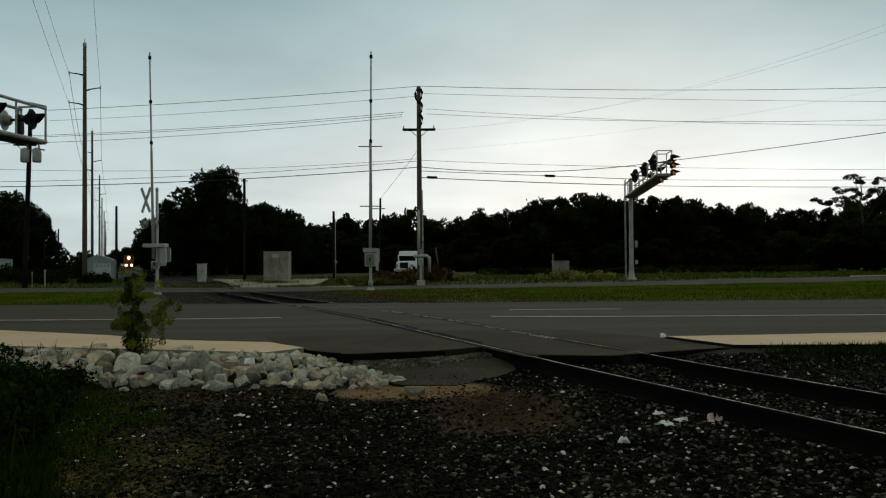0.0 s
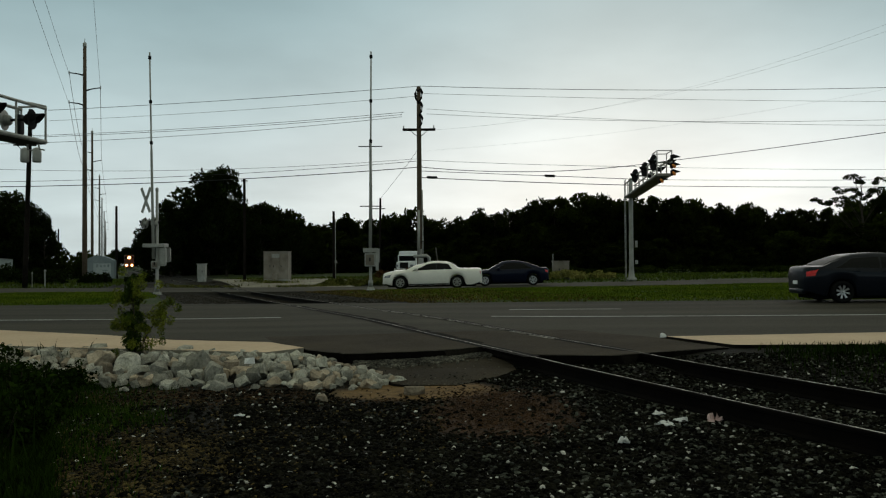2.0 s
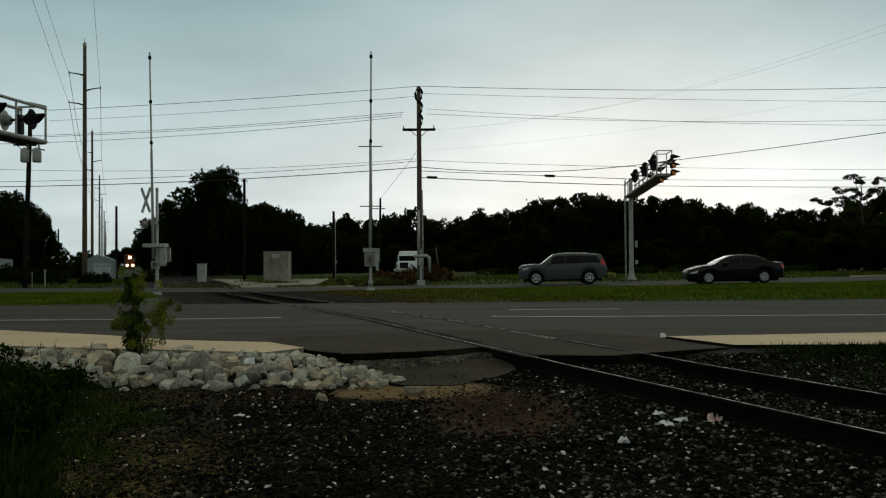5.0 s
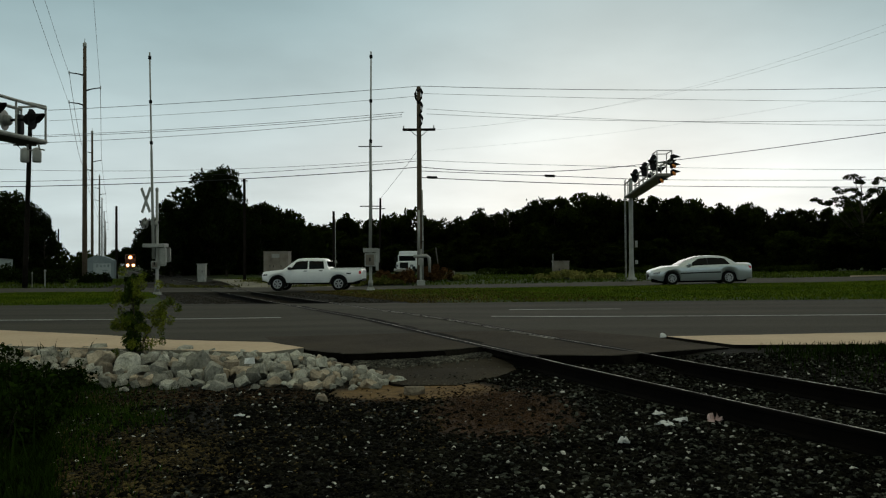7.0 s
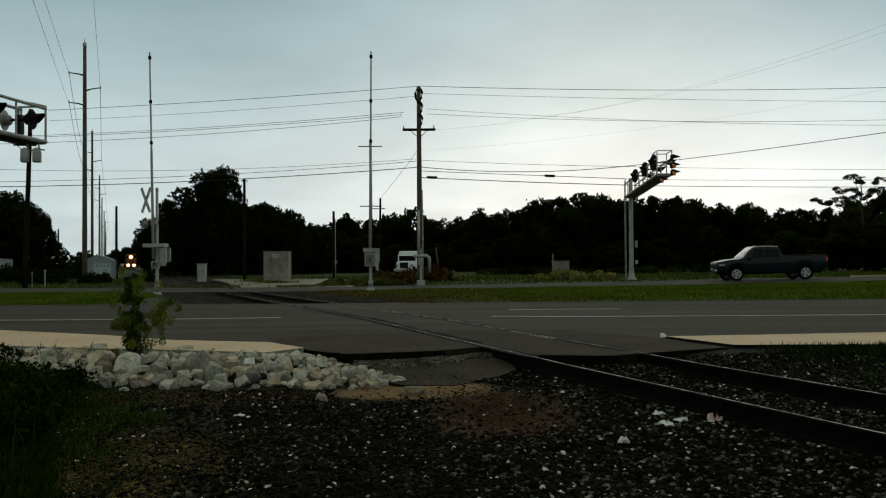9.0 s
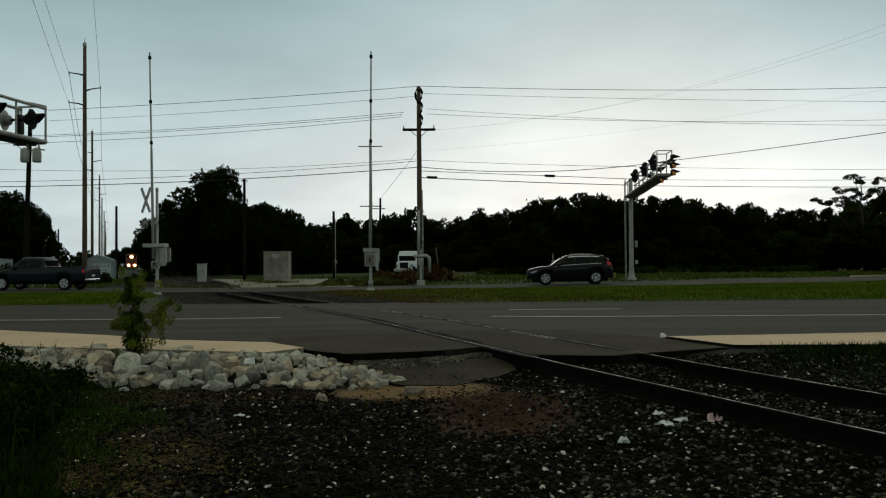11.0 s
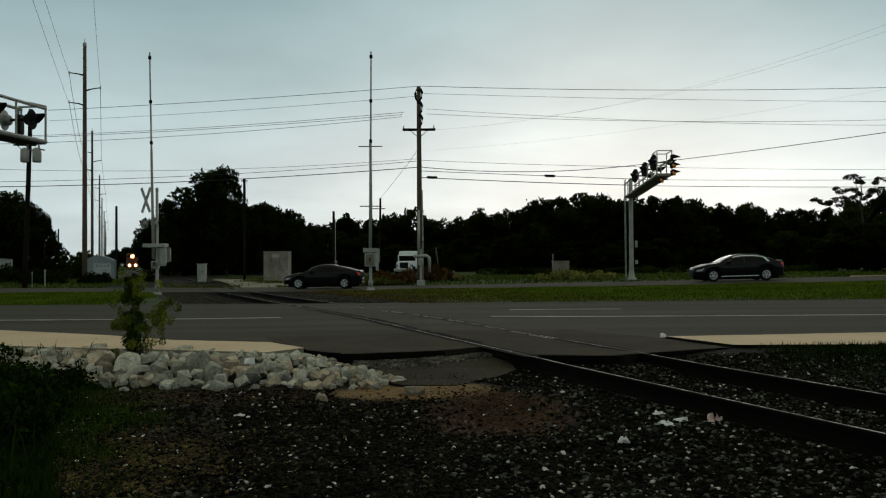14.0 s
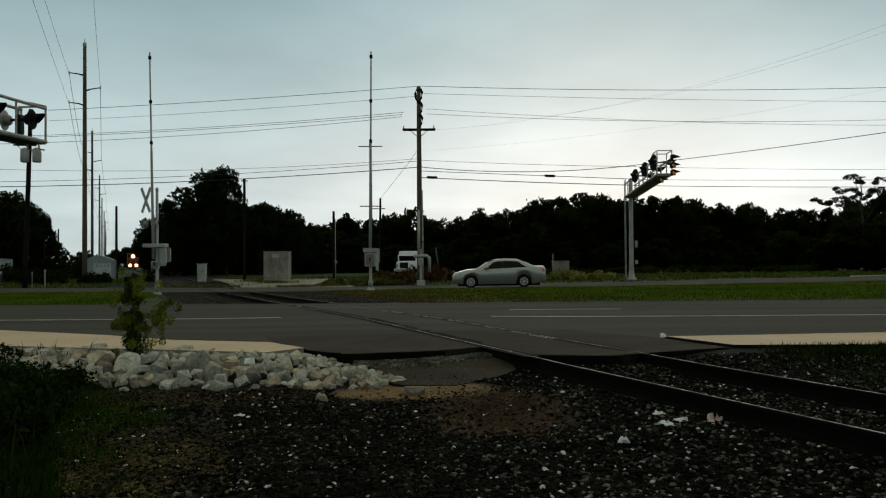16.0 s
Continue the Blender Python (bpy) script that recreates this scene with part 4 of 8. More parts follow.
def build_cantilevers():
    c = thing("signal_cantilever", pose(11.9, 50.5, 0.15), "galvanised cantilever with flashing signals over the far carriageway", "signal cantilever", "signal cantilevers")
    bm = bmesh.new()
    lathe(bm, [(0.32, -0.1), (0.32, 0.04), (0.2, 0.16), (0.15, 0.6), (0.14, 3.0), (0.125, 6.3), (0.08, 6.4)], 16)
    part("mast", bm, M["galv"], c, "tapered grey steel mast", smooth=True)
    bm = bmesh.new()
    for u in (-0.14, 0.14):
        tube(bm, [(-0.36, u, 0.1), (-0.36, u, 6.3)], 0.022, 6)
    for i in range(18):
        tube(bm, [(-0.36, -0.14, 0.4 + i * 0.33), (-0.36, 0.14, 0.4 + i * 0.33)], 0.014, 5)
    part("ladder", bm, M["galv"], c)
    for z in (2.0, 0.95):
        bm = bmesh.new()
        box(bm, 0.2, 0.34, -0.3, -0.1, z, z + (0.42 if z > 1.5 else 0.26), 0.02)
        part("junction_box", bm, M["galv"], c)
    a, b = (0.0, 0.1, 5.2), (-0.9, -11.0, 5.42)
    truss(c, a, b, 0.8, 0.72, 8, floor="alu")
    # railed cage at the tip
    tip = Matrix.Translation((-0.9, -11.0, 5.42)) @ pose(0, 0, 0, 0, 0, -4.6)
    bm = bmesh.new()
    for u in (-0.36, 0.36):
        for v in (0.0, 1.3):
            tube(bm, [tip @ Vector((u, v, 0)), tip @ Vector((u, v, 1.18))], 0.026, 6)
    for zz in (0.6, 1.18):
        for v in (0.0, 1.3):
            tube(bm, [tip @ Vector((-0.36, v, zz)), tip @ Vector((0.36, v, zz))], 0.026, 6)
        for u in (-0.36, 0.36):
            tube(bm, [tip @ Vector((u, 0, zz)), tip @ Vector((u, 1.3, zz))], 0.026, 6)
    part("cage", bm, M["galv"], c, "railed cage at the arm's tip")
    for v, z in ((0.6, 0.66), (3.2, 0.62), (6.4, 0.62)):
        flasher(c, tip @ Vector((-0.42, v, z)), (-1, -0.25, 0), r=0.2)
        flasher(c, tip @ Vector((0.42, v, z)), (1, -0.1, 0), "amber", r=0.14)
        bm = bmesh.new()
        tube(bm, [tip @ Vector((-0.45, v, z)), tip @ Vector((0.45, v, z))], 0.04, 8)
        part("light_bar", bm, M["black"], c)
    for u, zz, m in ((0.4, 0.80, "black"), (0.4, 0.42, "amber"), (0.4, 0.06, "amber"), (-0.2, -0.3, "amber")):
        bm = bmesh.new()
        box(bm, u - 0.1, u + 0.02, -0.13, 0.15, zz - 0.13, zz + 0.15, 0.03, tip)
        # sloping visor over the lens
        vs = [bm.verts.new(tip @ Vector(q)) for q in ((u, -0.15, zz + 0.18), (u, 0.17, zz + 0.18), (u + 0.36, 0.15, zz + 0.05), (u + 0.36, -0.13, zz + 0.05), (u, -0.15, zz - 0.02), (u, 0.17, zz - 0.02))]
        for q in ((0, 1, 2, 3), (0, 3, 4), (1, 5, 2), (4, 3, 2, 5), (0, 4, 5, 1)):
            bm.faces.new([vs[k] for k in q])
        bmesh.ops.recalc_face_normals(bm, faces=bm.faces[:])
        lamp = part("lamp_housing", bm, M["black"], c, "black visored lamp housing")
        if m == "amber":
            bm = bmesh.new()
            lathe(bm, [(0.13, 0), (0.13, 0.05), (0.1, 0.09), (0.03, 0.11)], 14, tip @ Matrix.Translation((u + 0.02, -0.06, zz - 0.03)) @ pose(0, 0, 0, 0, 62, -35))
            part("lens", bm, M["amber"], lamp, "amber-orange lens", smooth=True)
    # the nearer cantilever, whose arm reaches over the near carriageway
    c = thing("signal_cantilever", pose(-12.92, 12.6, -0.19, 0, 0, -6.7), "galvanised cantilever with flashing signals over the near carriageway", "signal cantilever", "signal cantilevers")
    bm = bmesh.new()
    lathe(bm, [(0.42, -0.1), (0.42, 0.05), (0.26, 0.2), (0.2, 0.75), (0.19, 3.0), (0.17, 6.2), (0.1, 6.3)], 16)
    part("mast", bm, M["galv"], c, smooth=True)
    truss(c, (0.0, -0.1, 4.85), (0.08, 10.2, 4.98), 0.95, 0.75, 8)
    bm = bmesh.new()
    for u in (-0.38, 0.45):
        tube(bm, [(u, 10.2, 5.0), (u, 10.2, 6.0)], 0.03, 6)
    tube(bm, [(-0.38, 10.2, 6.0), (0.45, 10.2, 6.0)], 0.03, 6)
    tube(bm, [(0.45, 10.2, 6.0), (0.45, 9.4, 5.95)], 0.03, 6)
    part("cage", bm, M["galv"], c)
    for v, z in ((9.5, 5.5), (7.9, 5.48), (6.9, 5.46)):
        flasher(c, (0.5, v, z), (1, 0.12, 0), r=0.12, k=1.15)
        flasher(c, (-0.3, v, z), (-1, -0.2, 0), r=0.13, case="galv", k=1.1)
        bm = bmesh.new()
        tube(bm, [(-0.3, v, z), (0.45, v, z)], 0.04, 8)
        part("light_bar", bm, M["black"], c)
    bm = bmesh.new()
    box(bm, -0.12, 0.02, 9.7, 9.9, 5.15, 5.7, 0.03)
    part("junction_case", bm, M["plastic"], c, "dark upright junction case")
    for u in (0.0, 0.35):
        bm = bmesh.new()
        tube(bm, [(u, 10.0, 4.95), (u + 0.05, 10.0, 4.75), (u + 0.2, 10.0, 4.72)], 0.025, 6)
        part("bracket", bm, M["galv"], c)


build_cantilevers()


# ---------------------------------------------------------------- cabinets, truck and buildings beyond the road
def cabinet(name, x, y, z, w, d, h, material, label, doors=2, roof=0.06, turn=0):
    c = thing(name, pose(x, y, z, 0, 0, turn), label, "cabinet")
    bm = bmesh.new()
    box(bm, -w / 2, w / 2, -d / 2, d / 2, 0.1, h - roof, 0.015)
    part("body", bm, M[material], c)
    bm = bmesh.new()
    box(bm, -w / 2 - 0.04, w / 2 + 0.04, -d / 2 - 0.05, d / 2 + 0.04, h - roof, h, 0.015)
    part("roof", bm, M[material], c, "slightly overhanging metal roof")
    bm = bmesh.new()
    box(bm, -w / 2 + 0.03, w / 2 - 0.03, -d / 2 + 0.03, d / 2 - 0.03, -0.15, 0.1, 0.01)
    part("plinth", bm, M["galv"], c)
    for i in range(doors):
        x0 = -w / 2 + 0.06 + i * (w - 0.12) / doors
        x1 = x0 + (w - 0.12) / doors - 0.025
        bm = bmesh.new()
        box(bm, x0, x1, -d / 2 - 0.022, -d / 2 + 0.01, 0.16, h - roof - 0.08, 0.008)
        dr = part("door", bm, M[material], c)
        bm = bmesh.new()
        xh = x1 - 0.12 if i == 0 else x0 + 0.12
        box(bm, xh - 0.02, xh + 0.02, -d / 2 - 0.06, -d / 2 - 0.02, h * 0.45, h * 0.45 + 0.16, 0.008)
        part("handle", bm, M["black"], dr)
    return c


def build_cabinets():
    c = cabinet("signal_cabinet", -12.55, 60.6, 0.03, 1.84, 1.3, 2.2, "alu", "large dull aluminium signal cabinet on pale gravel", 3)
    bm = bmesh.new()
    box(bm, -0.28, 0.28, -0.76, -0.65, 1.72, 2.0, 0.01)
    part("vent", bm, M["galv"], c, "louvred vent panel")
    bm = bmesh.new()
    box(bm, -0.22, 0.18, -1.0, -0.67, 0.0, 0.5, 0.02)
    part("battery_box", bm, M["alu"], c)
    cabinet("relay_cabinet", -18.7, 62.0, 0.1, 0.6, 0.55, 1.25, "galv", "small pale grey relay cabinet by the track", 1)
    c = cabinet("utility_cabinet", 8.22, 56.0, 0.1, 1.1, 0.7, 1.25, "alu", "low tan-grey utility cabinet among yellowing weeds", 2)
    bm = bmesh.new()
    tube(bm, [(-0.56, -0.3, 0), (-0.56, -0.3, 1.75)], 0.035, 6)
    part("marker_post", bm, M["galv"], c, "thin marker post")
    # painted shed with faded bars of lettering
    s = thing("shed", pose(-32.2, 75.0, 0.0, 0, 0, 18), "blue-grey metal shed with a low curved roof", "shed")
    bm = bmesh.new()
    n = 12
    prof = [(-1.25, 0.0)] + [(-1.25 + 2.5 * i / n, 1.75 + 0.42 * math.sin(math.pi * i / n)) for i in range(n + 1)] + [(1.25, 0.0)]
    ends = [[bm.verts.new((x, yy, z)) for x, z in prof] for yy in (-1.2, 2.4)]
    bm.faces.new(ends[0])
    bm.faces.new(ends[1][::-1])
    for i in range(len(prof)):
        j = (i + 1) % len(prof)
        bm.faces.new((ends[0][j], ends[0][i], ends[1][i], ends[1][j]))
    bmesh.ops.recalc_face_normals(bm, faces=bm.faces[:])
    part("body", bm, M["shed"], s)
    bm = bmesh.new()
    box(bm, -0.45, 1.05, -1.235, -1.19, 0.35, 1.45, 0.01)
    part("panel", bm, M["facade"], s, "paler panel with dark bars")
    for u, z, w, h in ((-0.2, 1.1, 0.16, 0.28), (0.1, 1.1, 0.18, 0.22), (0.4, 1.15, 0.2, 0.14), (0.75, 1.1, 0.16, 0.25), (0.3, 0.75, 0.5, 0.08)):
        bm = bmesh.new()
        box(bm, u, u + w, -1.25, -1.23, z, z + h, 0.004)
        part("dark_bar", bm, M["shed"], s)
    # pale building at the far west edge
    b = thing("building", pose(-44.9, 73.0, 0.0, 0, 0, 4), "low pale metal-clad building at the edge of trees", "building")
    bm = bmesh.new()
    box(bm, -5, 3.6, -4, 4, -0.3, 1.95, 0.03)
    part("wall", bm, M["facade"], b)
    bm = bmesh.new()
    for i in range(26):
        box(bm, -4.9 + i * 0.32, -4.86 + i * 0.32, -4.03, -3.99, -0.2, 1.75)
    part("cladding_ribs", bm, M["facade"], b)
    bm = bmesh.new()
    vs = [bm.verts.new(p) for p in ((-5.05, -4.1, 1.955), (3.65, -4.1, 1.955), (3.65, 0, 2.03), (-5.05, 0, 2.03), (-5.05, 4.1, 1.955), (3.65, 4.1, 1.955))]
    for f in ((0, 1, 2, 3), (3, 2, 5, 4), (0, 3, 4), (1, 5, 2)):
        bm.faces.new([vs[i] for i in f])
    part("roof", bm, M["galv"], b)
    # marker posts
    for x, y, h in ((-25.9, 52.0, 1.0), (-27.25, 53.0, 0.85)):
        bm = bmesh.new()
        tube(bm, [(x, y, -0.3), (x, y, h)], 0.04 * h ** 4, 8)
        box(bm, x - 0.07 * h ** 4, x + 0.07 * h ** 4, y - 0.02, y + 0.02, h - 0.12, h + 0.02, 0.01)
        solid("marker_post", bm, M["galv"], "short pale marker post in rough grass", "post", "marker posts")
    bm = bmesh.new()
    box(bm, 0.55, 0.8, 55.4, 55.6, 0.25, 0.72, 0.03)
    tube(bm, [(0.68, 55.5, -0.2), (0.68, 55.5, 0.3)], 0.03, 6)
    solid("cable_pedestal", bm, M["gravel_lot"], "small tan cable pedestal in weeds", "pedestal")


build_cabinets()


def build_truck():
    t = thing("parked_truck", pose(-3.45, 77.0, 0.12, 0, 0, -104), "white highway truck cab parked facing the road", "truck")
    W = M["white_paint"]
    bm = bmesh.new()
    box(bm, -1.6, 0.0, -1.15, 1.15, 0.7, 2.35, 0.12)
    part("cab", bm, W, t)
    bm = bmesh.new()
    box(bm, -1.9, -0.15, -1.1, 1.1, 2.3, 2.75, 0.18)
    part("roof_fairing", bm, W, t)
    bm = bmesh.new()
    box(bm, -0.1, 1.3, -0.95, 0.95, 0.75, 1.55, 0.16)
    part("bonnet", bm, W, t)
    bm = bmesh.new()
    box(bm, 1.27, 1.34, -0.5, 0.5, 0.8, 1.45, 0.03)
    part("grille", bm, M["black"], t, "dark grille")
    bm = bmesh.new()
    box(bm, -0.06, 0.03, -0.98, 0.98, 1.62, 2.2, 0.03)
    part("windscreen", bm, M["glass"], t)
    for s in (-1, 1):
        bm = bmesh.new()
        box(bm, -1.1, -0.2, s * 1.14 - 0.02, s * 1.14 + 0.03, 1.55, 2.2, 0.02)
        part("side_window", bm, M["glass"], t)
        bm = bmesh.new()
        box(bm, 0.9, 1.33, s * 0.84 - 0.16, s * 0.84 + 0.16, 0.95, 1.2, 0.04)
        part("headlight", bm, M["clear_lens"], t)
        bm = bmesh.new()
        box(bm, -0.1, 0.05, s * 1.4 - 0.08, s * 1.4 + 0.08, 1.5, 2.1, 0.03)
        part("mirror", bm, M["black"], t)
        for x in (0.75, -2.6):
            bm = bmesh.new()
            lathe(bm, [(0.3, -0.14), (0.48, -0.13), (0.52, -0.08), (0.52, 0.08), (0.48, 0.13), (0.3, 0.14)], 22, Matrix.Translation((x, s * 0.98, 0.5)) @ pose(0, 0, 0, 90, 0, 0))
            part("wheel", bm, M["rubber"], t, smooth=True)
    bm = bmesh.new()
    box(bm, 1.2, 1.5, -1.15, 1.15, 0.35, 0.75, 0.06)
    part("bumper", bm, M["chrome"], t)
    bm = bmesh.new()
    box(bm, -3.2, 1.2, -0.45, 0.45, 0.5, 0.8, 0.03)
    part("chassis", bm, M["under"], t)
    t.matrix_basis = t.matrix_basis @ Matrix.Diagonal((0.84, 0.84, 0.84, 1))


build_truck()


# ---------------------------------------------------------------- train far down the track
def build_train():
    t = thing("locomotive", pose(0, 0, 0), "dark locomotive with burning headlamps far down the track", "locomotive")
    bm = bmesh.new()
    box(bm, -1.5, 1.5, 0.8, 17, 1.1, 1.6, 0.05)
    box(bm, -1.1, 1.1, 3.6, 16.5, 1.6, 4.0, 0.15)
    part("hood", bm, M["loco"], t)
    bm = bmesh.new()
    box(bm, -1.5, 1.5, 1.8, 4.0, 1.6, 4.55, 0.2)
    part("cab", bm, M["loco_nose"], t, "cab coloured orange for the lamps' glow")
    bm = bmesh.new()
    box(bm, -0.75, 0.75, 0.4, 2.0, 1.5, 3.0, 0.2)
    part("nose", bm, M["loco_nose"], t, "nose coloured orange for the lamps' glow")
    bm = bmesh.new()
    box(bm, -1.45, 1.45, 0.3, 0.7, 0.35, 1.45, 0.06)
    part("pilot", bm, M["loco_nose"], t, "pilot coloured orange for the lamps' glow")
    for s in (-1, 1):
        bm = bmesh.new()
        box(bm, s * 0.95 - 0.4, s * 0.95 + 0.4, 1.76, 1.82, 3.4, 4.1, 0.03)
        part("windscreen", bm, M["glass"], t)
        bm = bmesh.new()
        lathe(bm, [(0.34, 0), (0.34, 0.12), (0.2, 0.2)], 14, Matrix.Translation((s * 0.83, 0.3, 1.12)) @ pose(0, 0, 0, 90, 0, 0))
        part("ditch_light", bm, M["headlamp"], t, "burning ditch light")
        # glowing ring added as the lamp's halo
        bm = bmesh.new()
        lathe(bm, [(0.36, 0), (0.5, 0), (0.5, 0.06), (0.36, 0.06)], 14, Matrix.Translation((s * 0.83, 0.32, 1.12)) @ pose(0, 0, 0, 90, 0, 0), False)
        part("lamp_rim", bm, M["lamp_rim"], t)
        for y in (2.5, 4.5, 6.5, 11.5, 13.5, 15.5):
            bm = bmesh.new()
            lathe(bm, [(0.5, -0.06), (0.5, 0.06)], 16, Matrix.Translation((s * 0.75, y, 0.5)) @ pose(0, 0, 0, 0, 90, 0))
            part("wheel", bm, M["under"], t)
    bm = bmesh.new()
    lathe(bm, [(0.4, 0), (0.4, 0.12), (0.25, 0.22)], 16, Matrix.Translation((0, 1.75, 3.66)) @ pose(0, 0, 0, 90, 0, 0))
    part("headlight", bm, M["headlamp"], t, "burning warm headlight")
    bm = bmesh.new()
    lathe(bm, [(0.42, 0), (0.6, 0), (0.6, 0.06), (0.42, 0.06)], 16, Matrix.Translation((0, 1.77, 3.66)) @ pose(0, 0, 0, 90, 0, 0), False)
    part("lamp_rim", bm, M["lamp_rim"], t)
    return t


LOCO = build_train()


# ---------------------------------------------------------------- vehicles
def wheel_meshes(r, w, spokes, dish, material):
    bm = bmesh.new()
    ri = r * 0.64
    lathe(bm, [(ri, -w * 0.42), (ri + 0.02, -w * 0.5), (r * 0.93, -w * 0.5), (r, -w * 0.36), (r, w * 0.36), (r * 0.93, w * 0.5), (ri + 0.02, w * 0.5), (ri, w * 0.42), (ri * 0.97, 0), (ri, -w * 0.42)], 28, pose(0, 0, 0, 90, 0, 0), False)
    tyre = mesh_of("tyre", bm, M["rubber"], True)
    bm = bmesh.new()
    lathe(bm, [(ri * 0.2, -w * 0.2), (ri * 1.005, -w * 0.3), (ri * 1.01, w * 0.46), (ri * 0.86, w * 0.48), (ri * 0.83, w * 0.3), (ri * 0.82, -w * 0.1), (ri * 0.1, -w * 0.12)], 28, pose(0, 0, 0, -90, 0, 0), False)
    lathe(bm, [(ri * 0.99, -w * 0.03), (ri * 0.05, -w * 0.03), (ri * 0.05, w * 0.03), (ri * 0.99, w * 0.03)], 24, pose(0, 0, 0, 90, 0, 0))
    for f in bm.faces:
        c = f.calc_center_median()
        f.material_index = 1 if math.hypot(c.x, c.z) < ri * 0.81 else 0
    for k in range(spokes):
        a = math.tau * k / spokes
        sb = bmesh.new()
        wd = ri * (1.5 / spokes)
        prof = [(ri * 0.12, wd * 0.6), (ri * 0.5, wd * 0.55), (ri * 0.93, wd * 0.85)]
        front = [[sb.verts.new((x, -w * (0.34 + dish * x / ri), s * h)) for s in (-1, 1)] for x, h in prof]
        back = [[sb.verts.new((x, -w * 0.15, s * h * 0.8)) for s in (-1, 1)] for x, h in prof]
        for i in range(2):
            sb.faces.new((front[i][0], front[i + 1][0], front[i + 1][1], front[i][1]))
            for s in (0, 1):
                sb.faces.new((front[i][s], back[i][s], back[i + 1][s], front[i + 1][s]))
        sb.transform(pose(0, 0, 0, 0, math.degrees(a), 0))
        m2 = sb.copy()
        m2.transform(Matrix.Scale(-1, 4, (0, 1, 0)))
        merge(bm, sb)
        merge(bm, m2)
    for s in (-1, 1):
        lathe(bm, [(ri * 0.2, 0), (ri * 0.18, 0.03), (ri * 0.08, 0.035)], 12, pose(0, s * w * 0.34, 0, -90 * s, 0, 0))
    bmesh.ops.recalc_face_normals(bm, faces=bm.faces[:])
    rim = mesh_of("rim", bm, [material, M["under"]], False)
    return tyre, rim


class Shell:
    """The outer skin of a car: long profile lines and a cross-section at each place along it."""

    def __init__(self, sp):
        self.sp = sp
        self.top = np.array(sp["top"])
        self.belt = np.array(sp["belt"])
        self.plan = np.array(sp["plan"])
        self.front, self.rear = self.top[0][0], self.top[-1][0]

    def val(self, tab, x):
        return float(np.interp(-x, -tab[:, 0], tab[:, 1]))

    def low(self, x):
        sp = self.sp
        z = sp["sill"]
        ends = min(self.front - x, x - self.rear)
        z += 0.13 * (1 - ease(0.0, 0.55, ends))
        for ax in sp["axles"]:
            R = sp["arch"]
            if abs(x - ax) < R:
                z = max(z, sp["r"] + math.sqrt(R * R - (x - ax) ** 2) - 0.01)
        return z

    def ring(self, x):
        zl, zb, zt, w = self.low(x), self.val(self.belt, x), self.val(self.top, x), self.val(self.plan, x)
        zb = min(zb, zt - 0.02)
        zl = min(zl, zb - 0.06)
        c = min(max((zt - zb) / 0.42, 0), 1)
        wr = w * (0.93 - 0.20 * c * self.sp.get("tumble", 1.0))
        ws = w * (0.955 - 0.01 * c)
        zr = zt - 0.055 * c - 0.012
        return [(w * 0.89, zl), (w * 0.962, zl + 0.2 * (zb - zl)), (w, zl + 0.58 * (zb - zl)), (w * 0.985, zb - 0.12 * (zb - zl)), (ws, zb), ((ws + wr) / 2 + 0.02 * c, (zb + zr) / 2), (wr, zr), (wr * 0.84, zt - 0.012), (wr * 0.45, zt), (0.0, zt + 0.004)]

    def at(self, x, k):
        r = self.ring(x)
        i = min(int(k), 8)
        f = k - i
        return (r[i][0] + (r[i + 1][0] - r[i][0]) * f, r[i][1] + (r[i + 1][1] - r[i][1]) * f)

    def body(self):
        xs = set(np.linspace(self.rear, self.front, 60))
        for e in (self.front, self.rear):
            s = -1 if e == self.front else 1
            xs |= {e + s * d for d in (0.02, 0.05, 0.09, 0.14)}
        for ax in self.sp["axles"]:
            xs |= {ax + self.sp["arch"] * f for f in (-0.999, -0.97, -0.9, -0.8, -0.65, -0.5, -0.25, 0, 0.25, 0.5, 0.65, 0.8, 0.9, 0.97, 0.999)}
        xs = sorted(x for x in xs if self.rear <= x <= self.front)
        bm = bmesh.new()
        rings = []
        for x in xs:
            r = self.ring(x)
            rings.append([bm.verts.new((x, y, z)) for y, z in r] + [bm.verts.new((x, -y, z)) for y, z in r[-2::-1]])
        for a, b in zip(rings, rings[1:]):
            for k in range(len(a) - 1):
                bm.faces.new((a[k], a[k + 1], b[k + 1], b[k]))
        bm.faces.new(rings[0])
        bm.faces.new(rings[-1][::-1])
        bmesh.ops.recalc_face_normals(bm, faces=bm.faces[:])
        return bm

    def patch(self, corners, k0, k1, side, out=0.006, nx=10, nk=5, thick=0.012):
        """A panel on the flank: x range at its lower and upper edge, section range k0..k1."""
        (a0, b0), (a1, b1) = corners
        bm = bmesh.new()
        grid = []
        for k in sorted({round(k0 + (k1 - k0) * j / nk, 4) for j in range(nk + 1)} | {float(q) for q in range(10) if k0 < q < k1}):
            v = (k - k0) / (k1 - k0)
            row = []
            for i in range(nx + 1):
                u = i / nx
                x = (a0 + (a1 - a0) * v) * (1 - u) + (b0 + (b1 - b0) * v) * u
                x = min(max(x, self.rear), self.front)
                y, z = self.at(x, k)
                rise = out * (0.6 if k > 6.3 else 0.0)
                row.append((bm.verts.new((x, side * (y + out), z + rise)), bm.verts.new((x, side * (y + out - thick), z + rise - (thick if k > 6.5 else 0)))))
            grid.append(row)
        for a, b in zip(grid, grid[1:]):
            for i in range(nx):
                bm.faces.new((a[i][0], a[i + 1][0], b[i + 1][0], b[i][0]))
                bm.faces.new((a[i][1], b[i][1], b[i + 1][1], a[i + 1][1]))
